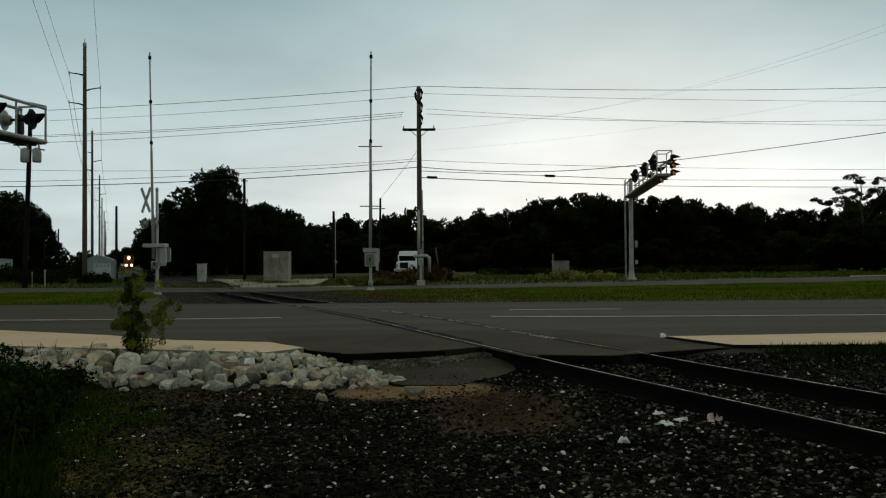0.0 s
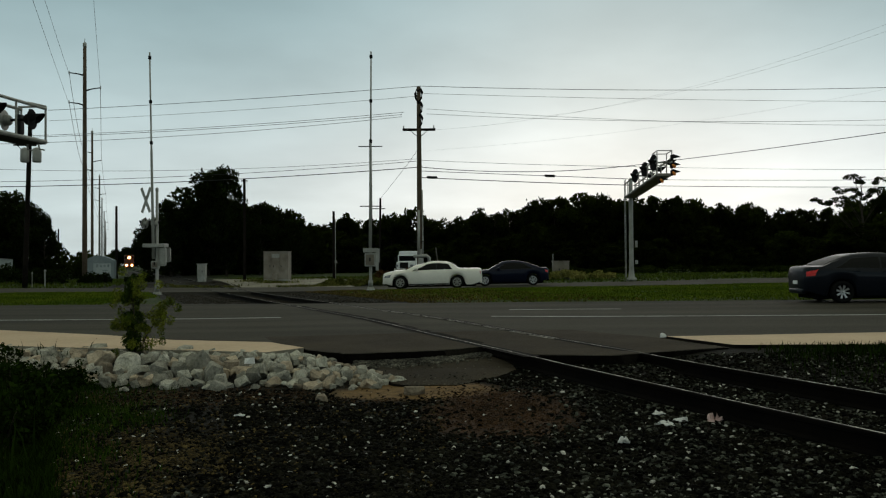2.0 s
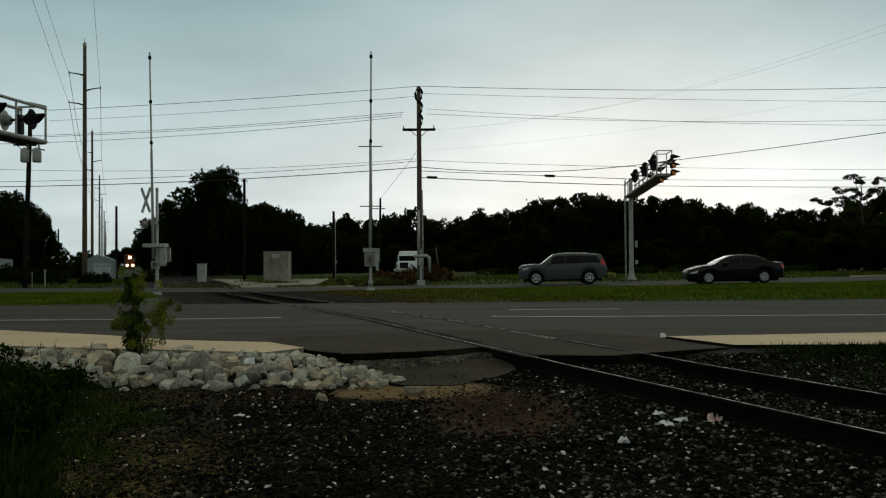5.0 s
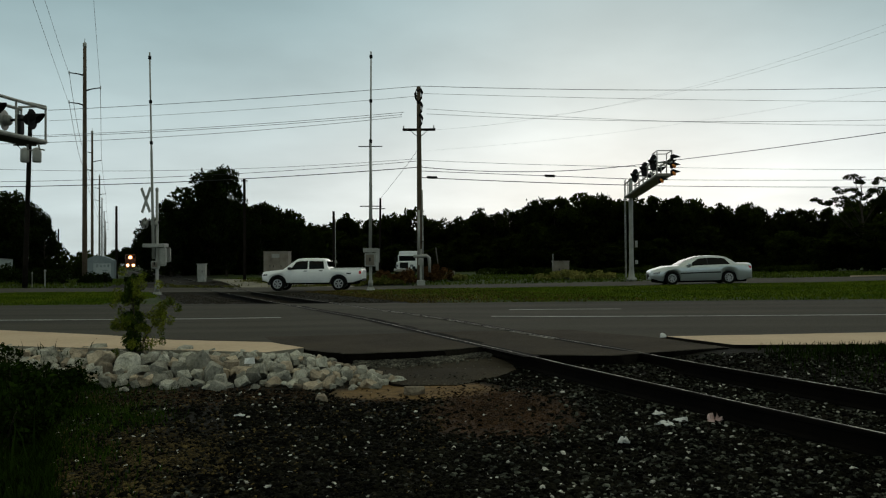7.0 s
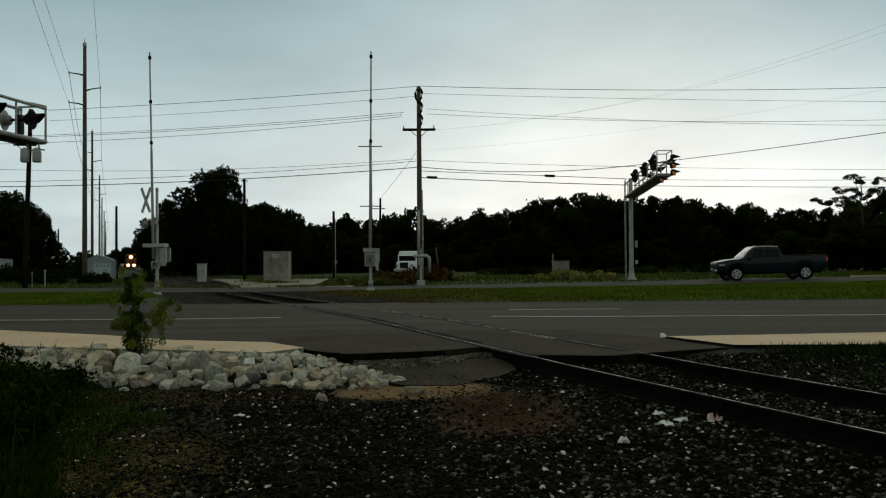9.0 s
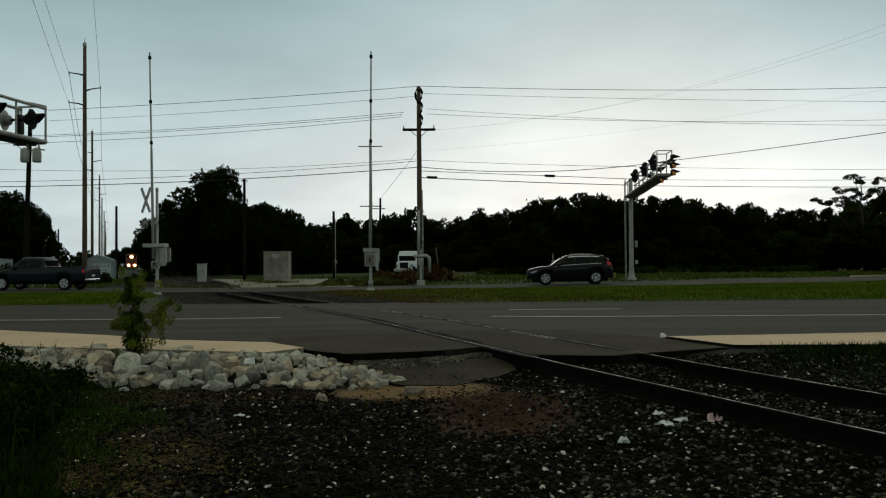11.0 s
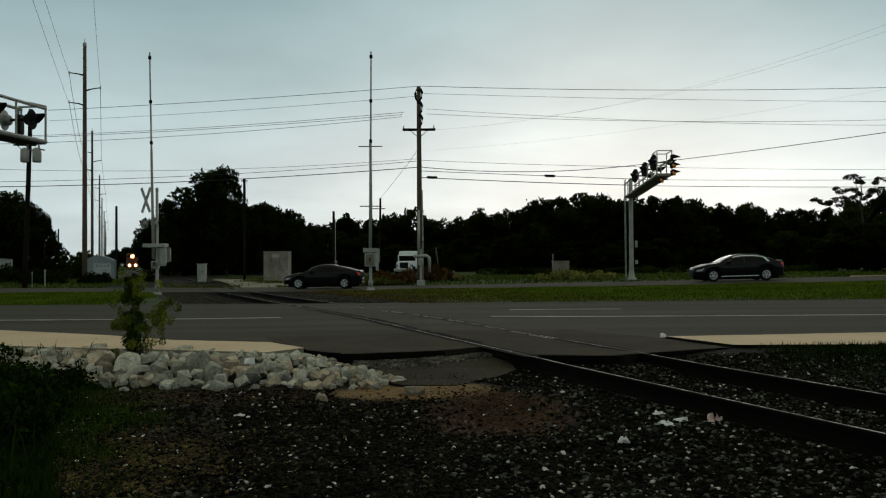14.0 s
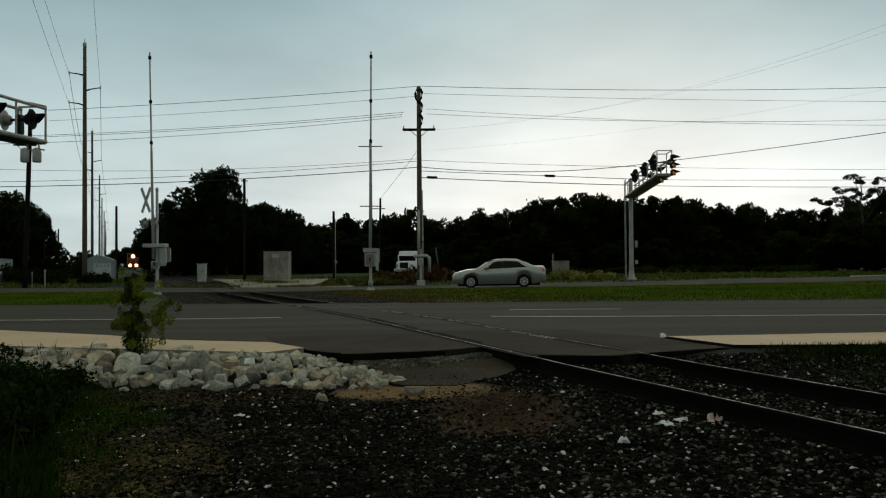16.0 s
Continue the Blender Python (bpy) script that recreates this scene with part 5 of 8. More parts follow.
        for row in (grid[0], grid[-1]):
            for i in range(nx):
                bm.faces.new((row[i][0], row[i][1], row[i + 1][1], row[i + 1][0]))
        for i in (0, nx):
            for a, b in zip(grid, grid[1:]):
                bm.faces.new((a[i][0], b[i][0], b[i][1], a[i][1]))
        bmesh.ops.recalc_face_normals(bm, faces=bm.faces[:])
        return bm

    def deck(self, x0, x1, f0, f1, out=0.007):
        """A panel across the top (a windscreen): from x0 to x1, width shares f0, f1 of the roof's half width."""
        bm = bmesh.new()
        nx, ny = 10, 12
        grid = []
        for i in range(nx + 1):
            u = i / nx
            x = x0 + (x1 - x0) * u
            r = self.ring(x)
            wr = r[6][0]
            slope = Vector((self.val(self.top, x - 0.01) - self.val(self.top, x + 0.01), 0, 0.02)).normalized()
            f = f0 + (f1 - f0) * u
            row = []
            for j in range(ny + 1):
                y = wr * f * (2 * j / ny - 1)
                z = float(np.interp(abs(y), [p[0] for p in r[:5:-1]], [p[1] for p in r[:5:-1]]))
                row.append(bm.verts.new((x + out * slope.x, y, z + out * slope.z)))
            grid.append(row)
        for a, b in zip(grid, grid[1:]):
            for j in range(ny):
                bm.faces.new((a[j], a[j + 1], b[j + 1], b[j]))
        bmesh.ops.recalc_face_normals(bm, faces=bm.faces[:])
        ex = bmesh.ops.extrude_face_region(bm, geom=bm.faces[:])
        bmesh.ops.translate(bm, verts=[g for g in ex["geom"] if isinstance(g, bmesh.types.BMVert)], vec=(0, 0, -0.006))
        bmesh.ops.recalc_face_normals(bm, faces=bm.faces[:])
        return bm


def make_vehicle(sp):
    sh = Shell(sp)
    v = thing(sp["name"], pose(0, 0, 0), sp["label"], sp["category"], "passing vehicles")
    P = sp["paint"]
    lower = sp.get("lower_paint", P)
    body = part("body", sh.body(), P, v, smooth=True)
    body.data.set_sharp_from_angle(angle=radians(38))
    r, hw = sp["r"], float(sh.plan[:, 1].max())
    # near-black box for the underside, dropped low to block light beneath
    bm = bmesh.new()
    box(bm, sh.rear + 0.3, sh.front - 0.3, -hw + 0.24, hw - 0.24, sp["sill"] - 0.09, sp["sill"] + 0.35, 0.03)
    part("underbody", bm, M["under"], v)
    tyre, rim = wheel_meshes(r, 0.22, sp.get("spokes", 5), sp.get("dish", 0.1), sp.get("rim", M["alloy"]))
    wheels = []
    for ax in sp["axles"]:
        for s in (-1, 1):
            w = new("wheel")
            w.parent = v
            w.location = (ax, s * (hw - 0.125), r)
            for nm, me in (("tyre", tyre), ("rim", rim)):
                o = new(nm, me)
                o.parent = w
            wheels.append((w, s))
    dark = M["glass"]
    for s in (-1, 1):
        if sp["category"] != "pickup truck":
            lo, hi = [w[0] for w in sp["windows"]], [w[1] for w in sp["windows"]]
            lot, hit = [w[2] for w in sp["windows"]], [w[3] for w in sp["windows"]]
            part("window_frame", sh.patch(((min(lo) - 0.02, max(hi) + 0.02), (min(lot) - 0.01, max(hit) + 0.01)), 4.06, 5.76, s, 0.003, 16), M["plastic"], v, "black window surround")
        for i, w in enumerate(sp["windows"]):
            part("side_window", sh.patch((w[0:2], w[2:4]), 4.12, 5.68, s, 0.005), dark, v, "dark tinted side window")
        for i, (d0, d1, e0, e1) in enumerate(sp["doors"]):
            door = part("door", sh.patch(((d0, d1), (e0, e1)), 0.25, 3.95, s, 0.005), P, v, smooth=True)
            door.data.set_sharp_from_angle(angle=radians(30))
            bm = bmesh.new()
            hx = min(d0, d1) + 0.14
            y, z = sh.at(hx, 3.2)
            box(bm, hx - 0.09, hx + 0.09, s * y - 0.02, s * y + 0.035, z - 0.018, z + 0.018, 0.012)
            part("door_handle", bm, sp.get("handle", P), door)
        for nm, a, b, k0, k1, m, lab in sp.get("patches", []):
            part(nm, sh.patch((a, b), k0, k1, s, 0.008), m, v, lab)
        # mirror
        mx = sp["mirror"]
        y, z = sh.at(mx, 4.0)
        bm = bmesh.new()
        box(bm, mx - 0.09, mx + 0.09, s * (y + 0.14) - 0.1, s * (y + 0.14) + 0.1, z + 0.02, z + 0.16, 0.045)
        box(bm, mx - 0.03, mx + 0.03, s * (y + 0.02) - 0.05, s * (y + 0.02) + 0.05, z + 0.01, z + 0.06, 0.01)
        part("mirror", bm, sp.get("mirror_paint", P), v, smooth=False)
        if sp.get("rails"):
            a, b = sp["rails"]
            bm = bmesh.new()
            pts = []
            for i in range(9):
                x = a + (b - a) * i / 8
                ry, rz = sh.at(x, 6.6)
                pts.append((x, s * ry, rz + (0.06 if 0 < i < 8 else 0.0)))
            tube(bm, pts, 0.02, 6)
            part("roof_rail", bm, sp.get("rail_paint", M["alloy"]), v, smooth=True)
    if sp.get("cladding"):
        for ax in sp["axles"]:
            for s in (-1, 1):
                bm = bmesh.new()
                R = sp["arch"]
                pts = []
                for i in range(17):
                    a = math.pi * (i / 16) * 1.06 - 0.03 * math.pi
                    x = ax + R * math.cos(a)
                    y = sh.at(min(max(x, sh.rear), sh.front), 0.4)[0]
                    pts.append((x, s * (y - 0.005), r + R * math.sin(a)))
                tube(bm, pts, 0.045, 6)
                part("arch_trim", bm, M["plastic"], v, "black wheel arch trim", smooth=True)
    for a, b, f0, f1, lab in sp["screens"]:
        part("windscreen" if lab == "front" else "rear_window", sh.deck(a, b, f0, f1), dark if lab == "front" else M["rear_glass"], v)
    # nose and tail
    zt = sp["top"][0][1]
    bm = bmesh.new()
    wf = sh.val(sh.plan, sh.front) * 0.62
    box(bm, sh.front - 0.06, sh.front + 0.009, -wf, wf, zt - 0.2, zt - 0.06, 0.02)
    part("grille", bm, sp.get("grille", M["plastic"]), v)
    for e, s in ((sh.front, 1), (sh.rear, -1)):
        we = sh.val(sh.plan, e)
        bm = bmesh.new()
        z0 = sp["sill"] + 0.05
        x0, x1 = (e - 0.1, e + 0.02) if s > 0 else (e - 0.02, e + 0.1)
        box(bm, x0, x1, -we * 0.9, we * 0.9, z0, z0 + 0.15, 0.045)
        part("bumper", bm, sp.get("bumper", lower), v, smooth=True)
        bm = bmesh.new()
        xb = e + s * 0.022
        box(bm, xb - 0.01, xb + 0.012, -0.16, 0.16, z0 + 0.28 if s < 0 else z0 + 0.06, z0 + 0.38 if s < 0 else z0 + 0.16, 0.004)
        part("plate", bm, M["white_paint"] if s < 0 else M["plastic"], v, "blank plate")
    for extra in sp.get("extras", []):
        extra(v, sh)
    return v, wheels


def bed(x0, x1, depth, hw):
    """The open bed of a pickup: a dark sheet on the top stands for the shaded well, with rails."""
    def go(v, sh):
        P = sh.sp["paint"]
        zt = sh.val(sh.top, (x0 + x1) / 2)
        bm = bmesh.new()
        box(bm, x0, x1, -hw, hw, zt + 0.0, zt + 0.014, 0.005)
        part("bed_liner", bm, M["plastic"], v, "dark sheet standing for the open bed")
        for s in (-1, 1):
            bm = bmesh.new()
            box(bm, x0, x1, s * (hw + 0.07) - 0.05, s * (hw + 0.07) + 0.05, zt - 0.01, zt + 0.05, 0.015)
            part("bed_rail", bm, P, v)
        bm = bmesh.new()
        box(bm, x0 - 0.03, x0 + 0.04, -hw - 0.05, hw + 0.05, zt - 0.4, zt + 0.05, 0.015)
        part("tailgate", bm, P, v)
    return go


def spoiler(x0, x1, z, hw):
    """A lip that carries the roof out over the rear window."""
    def go(v, sh):
        bm = bmesh.new()
        box(bm, x0, x1, -hw, hw, z - 0.035, z + 0.02, 0.015)
        part("spoiler", bm, sh.sp["paint"], v, "roof spoiler")
    return go


def roof_rails(a, b):
    def go(v, sh):
        for s in (-1, 1):
            bm = bmesh.new()
            pts = []
            for i in range(9):
                x = a + (b - a) * i / 8
                ry, rz = sh.at(x, 6.7)
                pts.append((x, s * ry, rz + (0.03 if 0 < i < 8 else 0.0)))
            tube(bm, pts, 0.014, 6)
            part("roof_rail", bm, M["plastic"], v, smooth=True)
    return go


def cab_glass(back, z0, z1, hw):
    """The upright window in the back of a pickup's cab."""
    def go(v, sh):
        bm = bmesh.new()
        box(bm, back - 0.125, back - 0.02, -hw, hw, z0, z1, 0.02)
        part("rear_window", bm, M["glass"], v, "dark cab rear window")
    return go


def sedan(name, label, paint_m, L, W, H, wb, fo, r, **kw):
    """Common three-box shape; lengths in metres, fo: front overhang, scaled from unit lines."""
    f = wb / 2 + fo
    b = f - L
    roof0, roof1 = kw.get("roof", (0.10, -0.95))
    hood, cowl = kw.get("hood", 0.98), kw.get("cowl", f - 1.35)
    deckh, deckx = kw.get("deckh", 1.02), kw.get("deckx", b + 0.62)
    nose, tail = kw.get("nose", 0.66), kw.get("tail", 0.92)
    top = [(f, nose - 0.04), (f - 0.03, nose + 0.05), (f - 0.10, nose + 0.12), (f - 0.3, nose + 0.185), (f - 0.75, (nose + 0.2 + hood) / 2 + 0.035), (cowl, hood), (cowl - 0.45, hood + (H - hood) * 0.55), (roof0 + 0.12, H - 0.055), (roof0 - 0.15, H - 0.012), ((roof0 + roof1) / 2, H), (roof1, H - 0.035), (roof1 - 0.3, H - 0.12), ((roof1 - 0.3 + deckx) / 2, (H - 0.12 + deckh) / 2 + 0.02), (deckx, deckh), (b + 0.1, deckh - 0.01), (b + 0.03, tail), (b, tail - 0.08)]
    belt = [(f, nose - 0.05), (cowl, hood - 0.07), (0, hood - 0.03), (deckx, deckh - 0.06), (b, tail - 0.12)]
    hw = W / 2
    plan = [(f, hw * 0.52), (f - 0.04, hw * 0.65), (f - 0.12, hw * 0.77), (f - 0.28, hw * 0.89), (f - 0.6, hw * 0.97), (f - 1.0, hw), (b + 1.0, hw), (b + 0.5, hw * 0.97), (b + 0.2, hw * 0.89), (b + 0.08, hw * 0.80), (b, hw * 0.66)]
    axles = (wb / 2, -wb / 2)
    g0, g1 = cowl - 0.30, deckx + 0.33
    mid = kw.get("bpillar", -0.28)
    tops = (roof0 + 0.08, roof1 - 0.12)
    windows = [(mid + 0.03, g0 - 0.05, mid + 0.05, tops[0]), (g1, mid - 0.03, tops[1], mid - 0.01)]
    doors = [(mid, cowl - 0.22, mid, cowl - 0.3), (-wb / 2 + 0.24, mid - 0.012, -wb / 2 + 0.06, mid - 0.012)]
    if kw.get("coupe"):
        windows = [(g1 + 0.05, g0 - 0.05, tops[1], tops[0])]
        doors = [(-0.55, cowl - 0.22, -0.55, cowl - 0.3)]
    patches = [("headlight", (f - 0.42, f - 0.10), (f - 0.50, f - 0.16), 2.5, 3.9, M["clear_lens"], "clear headlight"),
               ("taillight", (b + 0.05, b + kw.get("lamp", 0.24) * 0.7), (b + 0.05, b + kw.get("lamp", 0.24)), 2.6, 3.9, M["red_lens"], "red taillight")] + kw.get("patches", [])
    return dict(name=name, category="car", label=label, paint=paint_m, top=top, belt=belt, plan=plan, axles=axles, arch=r + 0.055, r=r, sill=kw.get("sill", 0.2), windows=windows, doors=doors,
                mirror=g0 - 0.25, screens=[(cowl - 0.06, roof0 + 0.1, 0.86, 0.92, "front"), (deckx + 0.06, roof1 - 0.22, 0.84, 0.9, "rear")], patches=patches, **kw.get("more", {}))


def wagon(name, label, paint_m, L, W, H, wb, fo, r, **kw):
    """A two-box sport utility or van shape."""
    f = wb / 2 + fo
    b = f - L
    hood, cowl = kw.get("hood", 1.08), kw.get("cowl", f - 1.2)
    roof0, roof1 = kw.get("roof", (cowl - 0.85, b + 0.55))
    nose = kw.get("nose", 0.82)
    beltr = kw.get("beltr", hood + 0.06)
    rake = kw.get("rake", 0.3)
    top = [(f, nose - 0.02), (f - 0.04, nose + 0.06), (f - 0.15, nose + 0.13), (f - 0.7, (nose + 0.16 + hood) / 2 + 0.035), (cowl, hood), (cowl - 0.4, hood + (H - hood) * 0.5), (roof0 + 0.1, H - 0.06), (roof0 - 0.2, H - 0.015), ((roof0 + roof1) / 2, H), (roof1, H - 0.045)] + kw.get("back", [(rake, H - 0.075), (rake * 0.55, (H + beltr) / 2), (0.1, beltr), (0.03, beltr - 0.15), (0, beltr - 0.3)])
    top = kw.get("bow", top[:4]) + top[4:10] + [(b + x, z) for x, z in top[10:]]
    belt = [(f, nose - 0.06), (cowl, hood - 0.06), (0, (hood + beltr) / 2 - 0.04), (b + 0.1, beltr - 0.02), (b, beltr - 0.34)]
    hw = W / 2
    plan = [(f, hw * 0.54), (f - 0.05, hw * 0.68), (f - 0.14, hw * 0.8), (f - 0.32, hw * 0.91), (f - 0.65, hw * 0.98), (f - 1.0, hw), (b + 0.8, hw), (b + 0.4, hw * 0.96), (b + 0.15, hw * 0.88), (b, hw * 0.72)]
    axles = (wb / 2, -wb / 2)
    g0 = cowl - 0.28
    m1, m2 = kw.get("pillars", (-0.15, -1.0))
    windows = [(m1 + 0.03, g0 - 0.08, m1 + 0.03, roof0 + 0.08), (m2 + 0.03, m1 - 0.03, m2 + 0.03, m1 - 0.03), (b + kw.get("quarter", 0.36), m2 - 0.03, b + kw.get("quarter_top", rake + kw.get("quarter", 0.36) - 0.1), m2 - 0.03)]
    doors = [(m1, cowl - 0.2, m1, cowl - 0.28), (-wb / 2 + 0.3, m1 - 0.012, -wb / 2 + 0.1, m1 - 0.012)]
    patches = [("headlight", (f - 0.42, f - 0.12), (f - 0.56, f - 0.2), 2.7, 3.9, M["clear_lens"], "clear headlight"),
               ("taillight", (b + 0.06, b + kw.get("lamp", 0.32)), (b + 0.2, b + 0.36), 2.9, 5.0, M["red_lens"], "tall red taillight")][:1 if kw.get("taillight") is False else 2] + kw.get("patches", [])
    return dict(name=name, category=kw.get("category", "car"), label=label, paint=paint_m, top=top, belt=belt, plan=plan, axles=axles, arch=r + 0.06, r=r, sill=kw.get("sill", 0.26), windows=windows, doors=doors,
                mirror=g0 - 0.2, screens=[(cowl - 0.06, roof0 + 0.08, 0.86, 0.92, "front"), (b + kw.get("screens_rear", (0.14, 0))[0], b + kw.get("screens_rear", (0, rake - 0.02))[1], 0.8, 0.86, "rear")], patches=patches, tumble=kw.get("tumble", 0.85), **kw.get("more", {}))


def pickup(name, label, paint_m, L, W, H, wb, fo, r, **kw):
    f = wb / 2 + fo
    b = f - L
    hood, cowl = kw.get("hood", 1.1), kw.get("cowl", f - 1.25)
    roof0 = cowl - 0.72
    back = kw.get("back", -0.95)
    bedz = kw.get("bedz", 1.1)
    nose = kw.get("nose", 0.9)
    top = [(f, nose), (f - 0.04, nose + 0.08), (f - 0.15, nose + 0.12), (f - 0.7, hood - 0.04), (cowl, hood), (cowl - 0.4, hood + (H - hood) * 0.58), (roof0, H - 0.04), (roof0 - 0.25, H), ((roof0 + back) / 2, H), (back + 0.12, H - 0.02), (back + 0.02, H - 0.08), (back - 0.14, bedz + 0.02), (back - 0.2, bedz), (b + 0.04, bedz), (b, bedz - 0.06)]
    belt = [(f, nose - 0.06), (cowl, hood - 0.05), (back, hood - 0.01), (back - 0.15, bedz - 0.05), (b, bedz - 0.1)]
    hw = W / 2
    plan = [(f, hw * 0.66), (f - 0.08, hw * 0.8), (f - 0.2, hw * 0.9), (f - 0.45, hw * 0.97), (f - 0.9, hw), (b + 0.3, hw), (b + 0.05, hw * 0.97), (b, hw * 0.94)]
    g0 = cowl - 0.24
    mid = kw.get("bpillar", -0.0)
    windows = [(mid + 0.04, g0 - 0.08, mid + 0.04, roof0 + 0.04), (back + 0.06, mid - 0.04, back + 0.12, mid - 0.04)]
    doors = [(mid, cowl - 0.18, mid, cowl - 0.26), (back + 0.1, mid - 0.012, back + 0.06, mid - 0.012)]
    patches = [("headlight", (f - 0.34, f - 0.08), (f - 0.34, f - 0.1), 2.6, 3.8, M["clear_lens"], "clear headlight"),
               ("taillight", (b + 0.03, b + 0.14), (b + 0.03, b + 0.14), 2.3, 3.8, M["red_lens"], "upright red taillight")] + kw.get("patches", [])
    more = kw.get("more", {})
    more.setdefault("extras", []).extend([bed(b + 0.06, back - 0.24, 0.5, hw * 0.78), cab_glass(back, hood + 0.1, H - 0.17, hw * 0.62)])
    return dict(name=name, category="pickup truck", label=label, paint=paint_m, top=top, belt=belt, plan=plan, axles=(wb / 2, -wb / 2), arch=r + 0.08, r=r, sill=kw.get("sill", 0.42), windows=windows, doors=doors,
                mirror=g0 - 0.15, screens=[(cowl - 0.05, roof0 + 0.02, 0.86, 0.92, "front")], patches=patches, tumble=0.75, **more)


PT = dict(
    slate=paint("slate_blue_paint", (0.0055, 0.0072, 0.0115)),
    white=paint("white_car_paint", (0.86, 0.86, 0.85), 0.0),
    cream=paint("off_white_car_paint", (0.82, 0.78, 0.70), 0.0),
    navy=paint("navy_paint", (0.0035, 0.006, 0.017)),
    red=paint("dark_red_paint", (0.072, 0.003, 0.006), 0.0),
    silver=paint("silver_paint", (0.50, 0.54, 0.545), 0.6, 0.3),
    gunmetal=paint("grey_green_paint", (0.052, 0.062, 0.062), 0.2),
    black=paint("black_car_paint", (0.004, 0.004, 0.0045)),
    plum=paint("dark_plum_paint", (0.007, 0.006, 0.008)),
    bluegrey=paint("dark_blue_grey_paint", (0.0085, 0.0125, 0.0155)),
    beige=paint("grey_beige_paint", (0.30, 0.295, 0.275), 0.65, 0.3),
    trim=paint("silver_trim", (0.26, 0.255, 0.24), 0.1),
)


def molding(a, b, k0, k1, m, label="", name="side_trim"):
    return (name, (a, b), (a, b), k0, k1, m, label)


FLEET = {}
FLEET["slate"] = make_vehicle(sedan("sedan_car", "dark slate-blue compact sedan driving on the near carriageway", PT["slate"], 4.64, 1.78, 1.43, 2.70, 0.96, 0.315, roof=(0.12, -0.95), hood=0.98, deckh=1.06, deckx=-1.86, nose=0.62, tail=1.0, cowl=1.02, lamp=0.34, more=dict(spokes=8)))
FLEET["crv"] = make_vehicle(wagon("sport_utility_car", "white sport utility car with black sills on the near carriageway", PT["white"], 4.34, 1.82, 1.645, 2.56, 0.82, 0.345, hood=1.06, cowl=1.15, roof=(0.12, -1.3), nose=0.72, beltr=1.2, rake=0.44, pillars=(-0.2, -1.05), quarter=0.40, quarter_top=0.75, lamp=0.22, taillight=False,
    screens_rear=(0.105, 0.205), bow=[(2.10, 0.56), (2.08, 0.70), (1.99, 0.86), (1.74, 0.95)], back=[(0.46, 1.55), (0.25, 1.50), (0.2, 1.45), (0.13, 1.2), (0.04, 1.0), (0, 0.84)],
    patches=[molding(-0.92, 0.92, 0.0, 0.62, M["plastic"], "black plastic sill", "sill"), molding(-2.24, -1.70, 0.0, 0.9, M["plastic"], "black lower bumper", "sill"), molding(1.72, 2.14, 0.0, 0.6, M["plastic"], "black lower bumper", "sill"), molding(-0.9, 0.95, 1.62, 1.74, M["alloy"], "bright door strip"),
        ("taillight", (-2.235, -1.88), (-2.17, -2.03), 2.75, 4.0, M["red_lens"], "red taillight"), ("taillight_upper", (-2.17, -2.03), (-2.06, -1.96), 4.0, 5.6, M["red_lens"], "red lamp climbing the rear pillar")],
    more=dict(spokes=10, rim=M["galv"], cladding=True, bumper=M["plastic"], mirror_paint=PT["white"], extras=[spoiler(-2.01, -1.67, 1.56, 0.58), roof_rails(0.0, -1.5)])))
FLEET["deville"] = make_vehicle(sedan("sedan_car", "long off-white sedan driving on the far carriageway", PT["cream"], 5.14, 1.88, 1.44, 2.93, 0.95, 0.34, roof=(-0.02, -0.9), hood=1.0, deckh=1.05, deckx=-1.55, nose=0.72, tail=1.0, cowl=1.18, bpillar=-0.42, lamp=0.1, patches=[molding(-1.05, 1.05, 0.1, 0.5, M["plastic"], "dark sill strip")], more=dict(spokes=7, rim=M["galv"])))
FLEET["navy"] = make_vehicle(sedan("coupe_car", "dark navy two-door coupe on the far carriageway", PT["navy"], 4.45, 1.75, 1.40, 2.65, 0.92, 0.315, roof=(0.2, -0.7), hood=0.93, deckh=1.0, deckx=-1.75, nose=0.6, tail=0.93, cowl=1.12, coupe=True, more=dict(spokes=6)))
FLEET["van"] = make_vehicle(wagon("minivan_car", "dark red minivan with silver lower panels", PT["red"], 4.82, 1.87, 1.66, 2.85, 0.95, 0.325, hood=1.04, cowl=1.4, roof=(0.45, -2.05), nose=0.74, beltr=1.1, rake=0.34, pillars=(0.35, -0.85), tumble=0.8,
    # pale quarter patch carries the window's reflection in its colour
    patches=[molding(-0.98, 0.98, 0.25, 1.2, PT["trim"], "silver lower panel", "lower_panel"), molding(-2.2, -1.85, 0.25, 1.2, PT["trim"], "", "lower_panel"), molding(1.85, 2.25, 0.25, 1.2, PT["trim"], "", "lower_panel"), ("quarter_glass", (-2.05, -1.32), (-1.98, -1.32), 4.2, 5.6, M["clear_lens"], "quarter window coloured pale for its reflection")], more=dict(lower_paint=PT["trim"], spokes=5, rails=(0.1, -1.9), rail_paint=M["plastic"])))
FLEET["jeep"] = make_vehicle(wagon("sport_utility_car", "grey-green sport utility car with bright door strips", PT["gunmetal"], 4.82, 1.92, 1.74, 2.915, 0.9, 0.38, hood=1.16, cowl=1.2, roof=(0.4, -1.75), nose=0.98, beltr=1.2, rake=0.34, pillars=(-0.15, -1.1), sill=0.3,
    patches=[molding(-0.98, 0.98, 0.5, 0.75, M["chrome"], "bright door strip")], more=dict(spokes=5, rails=(0.2, -1.6))))
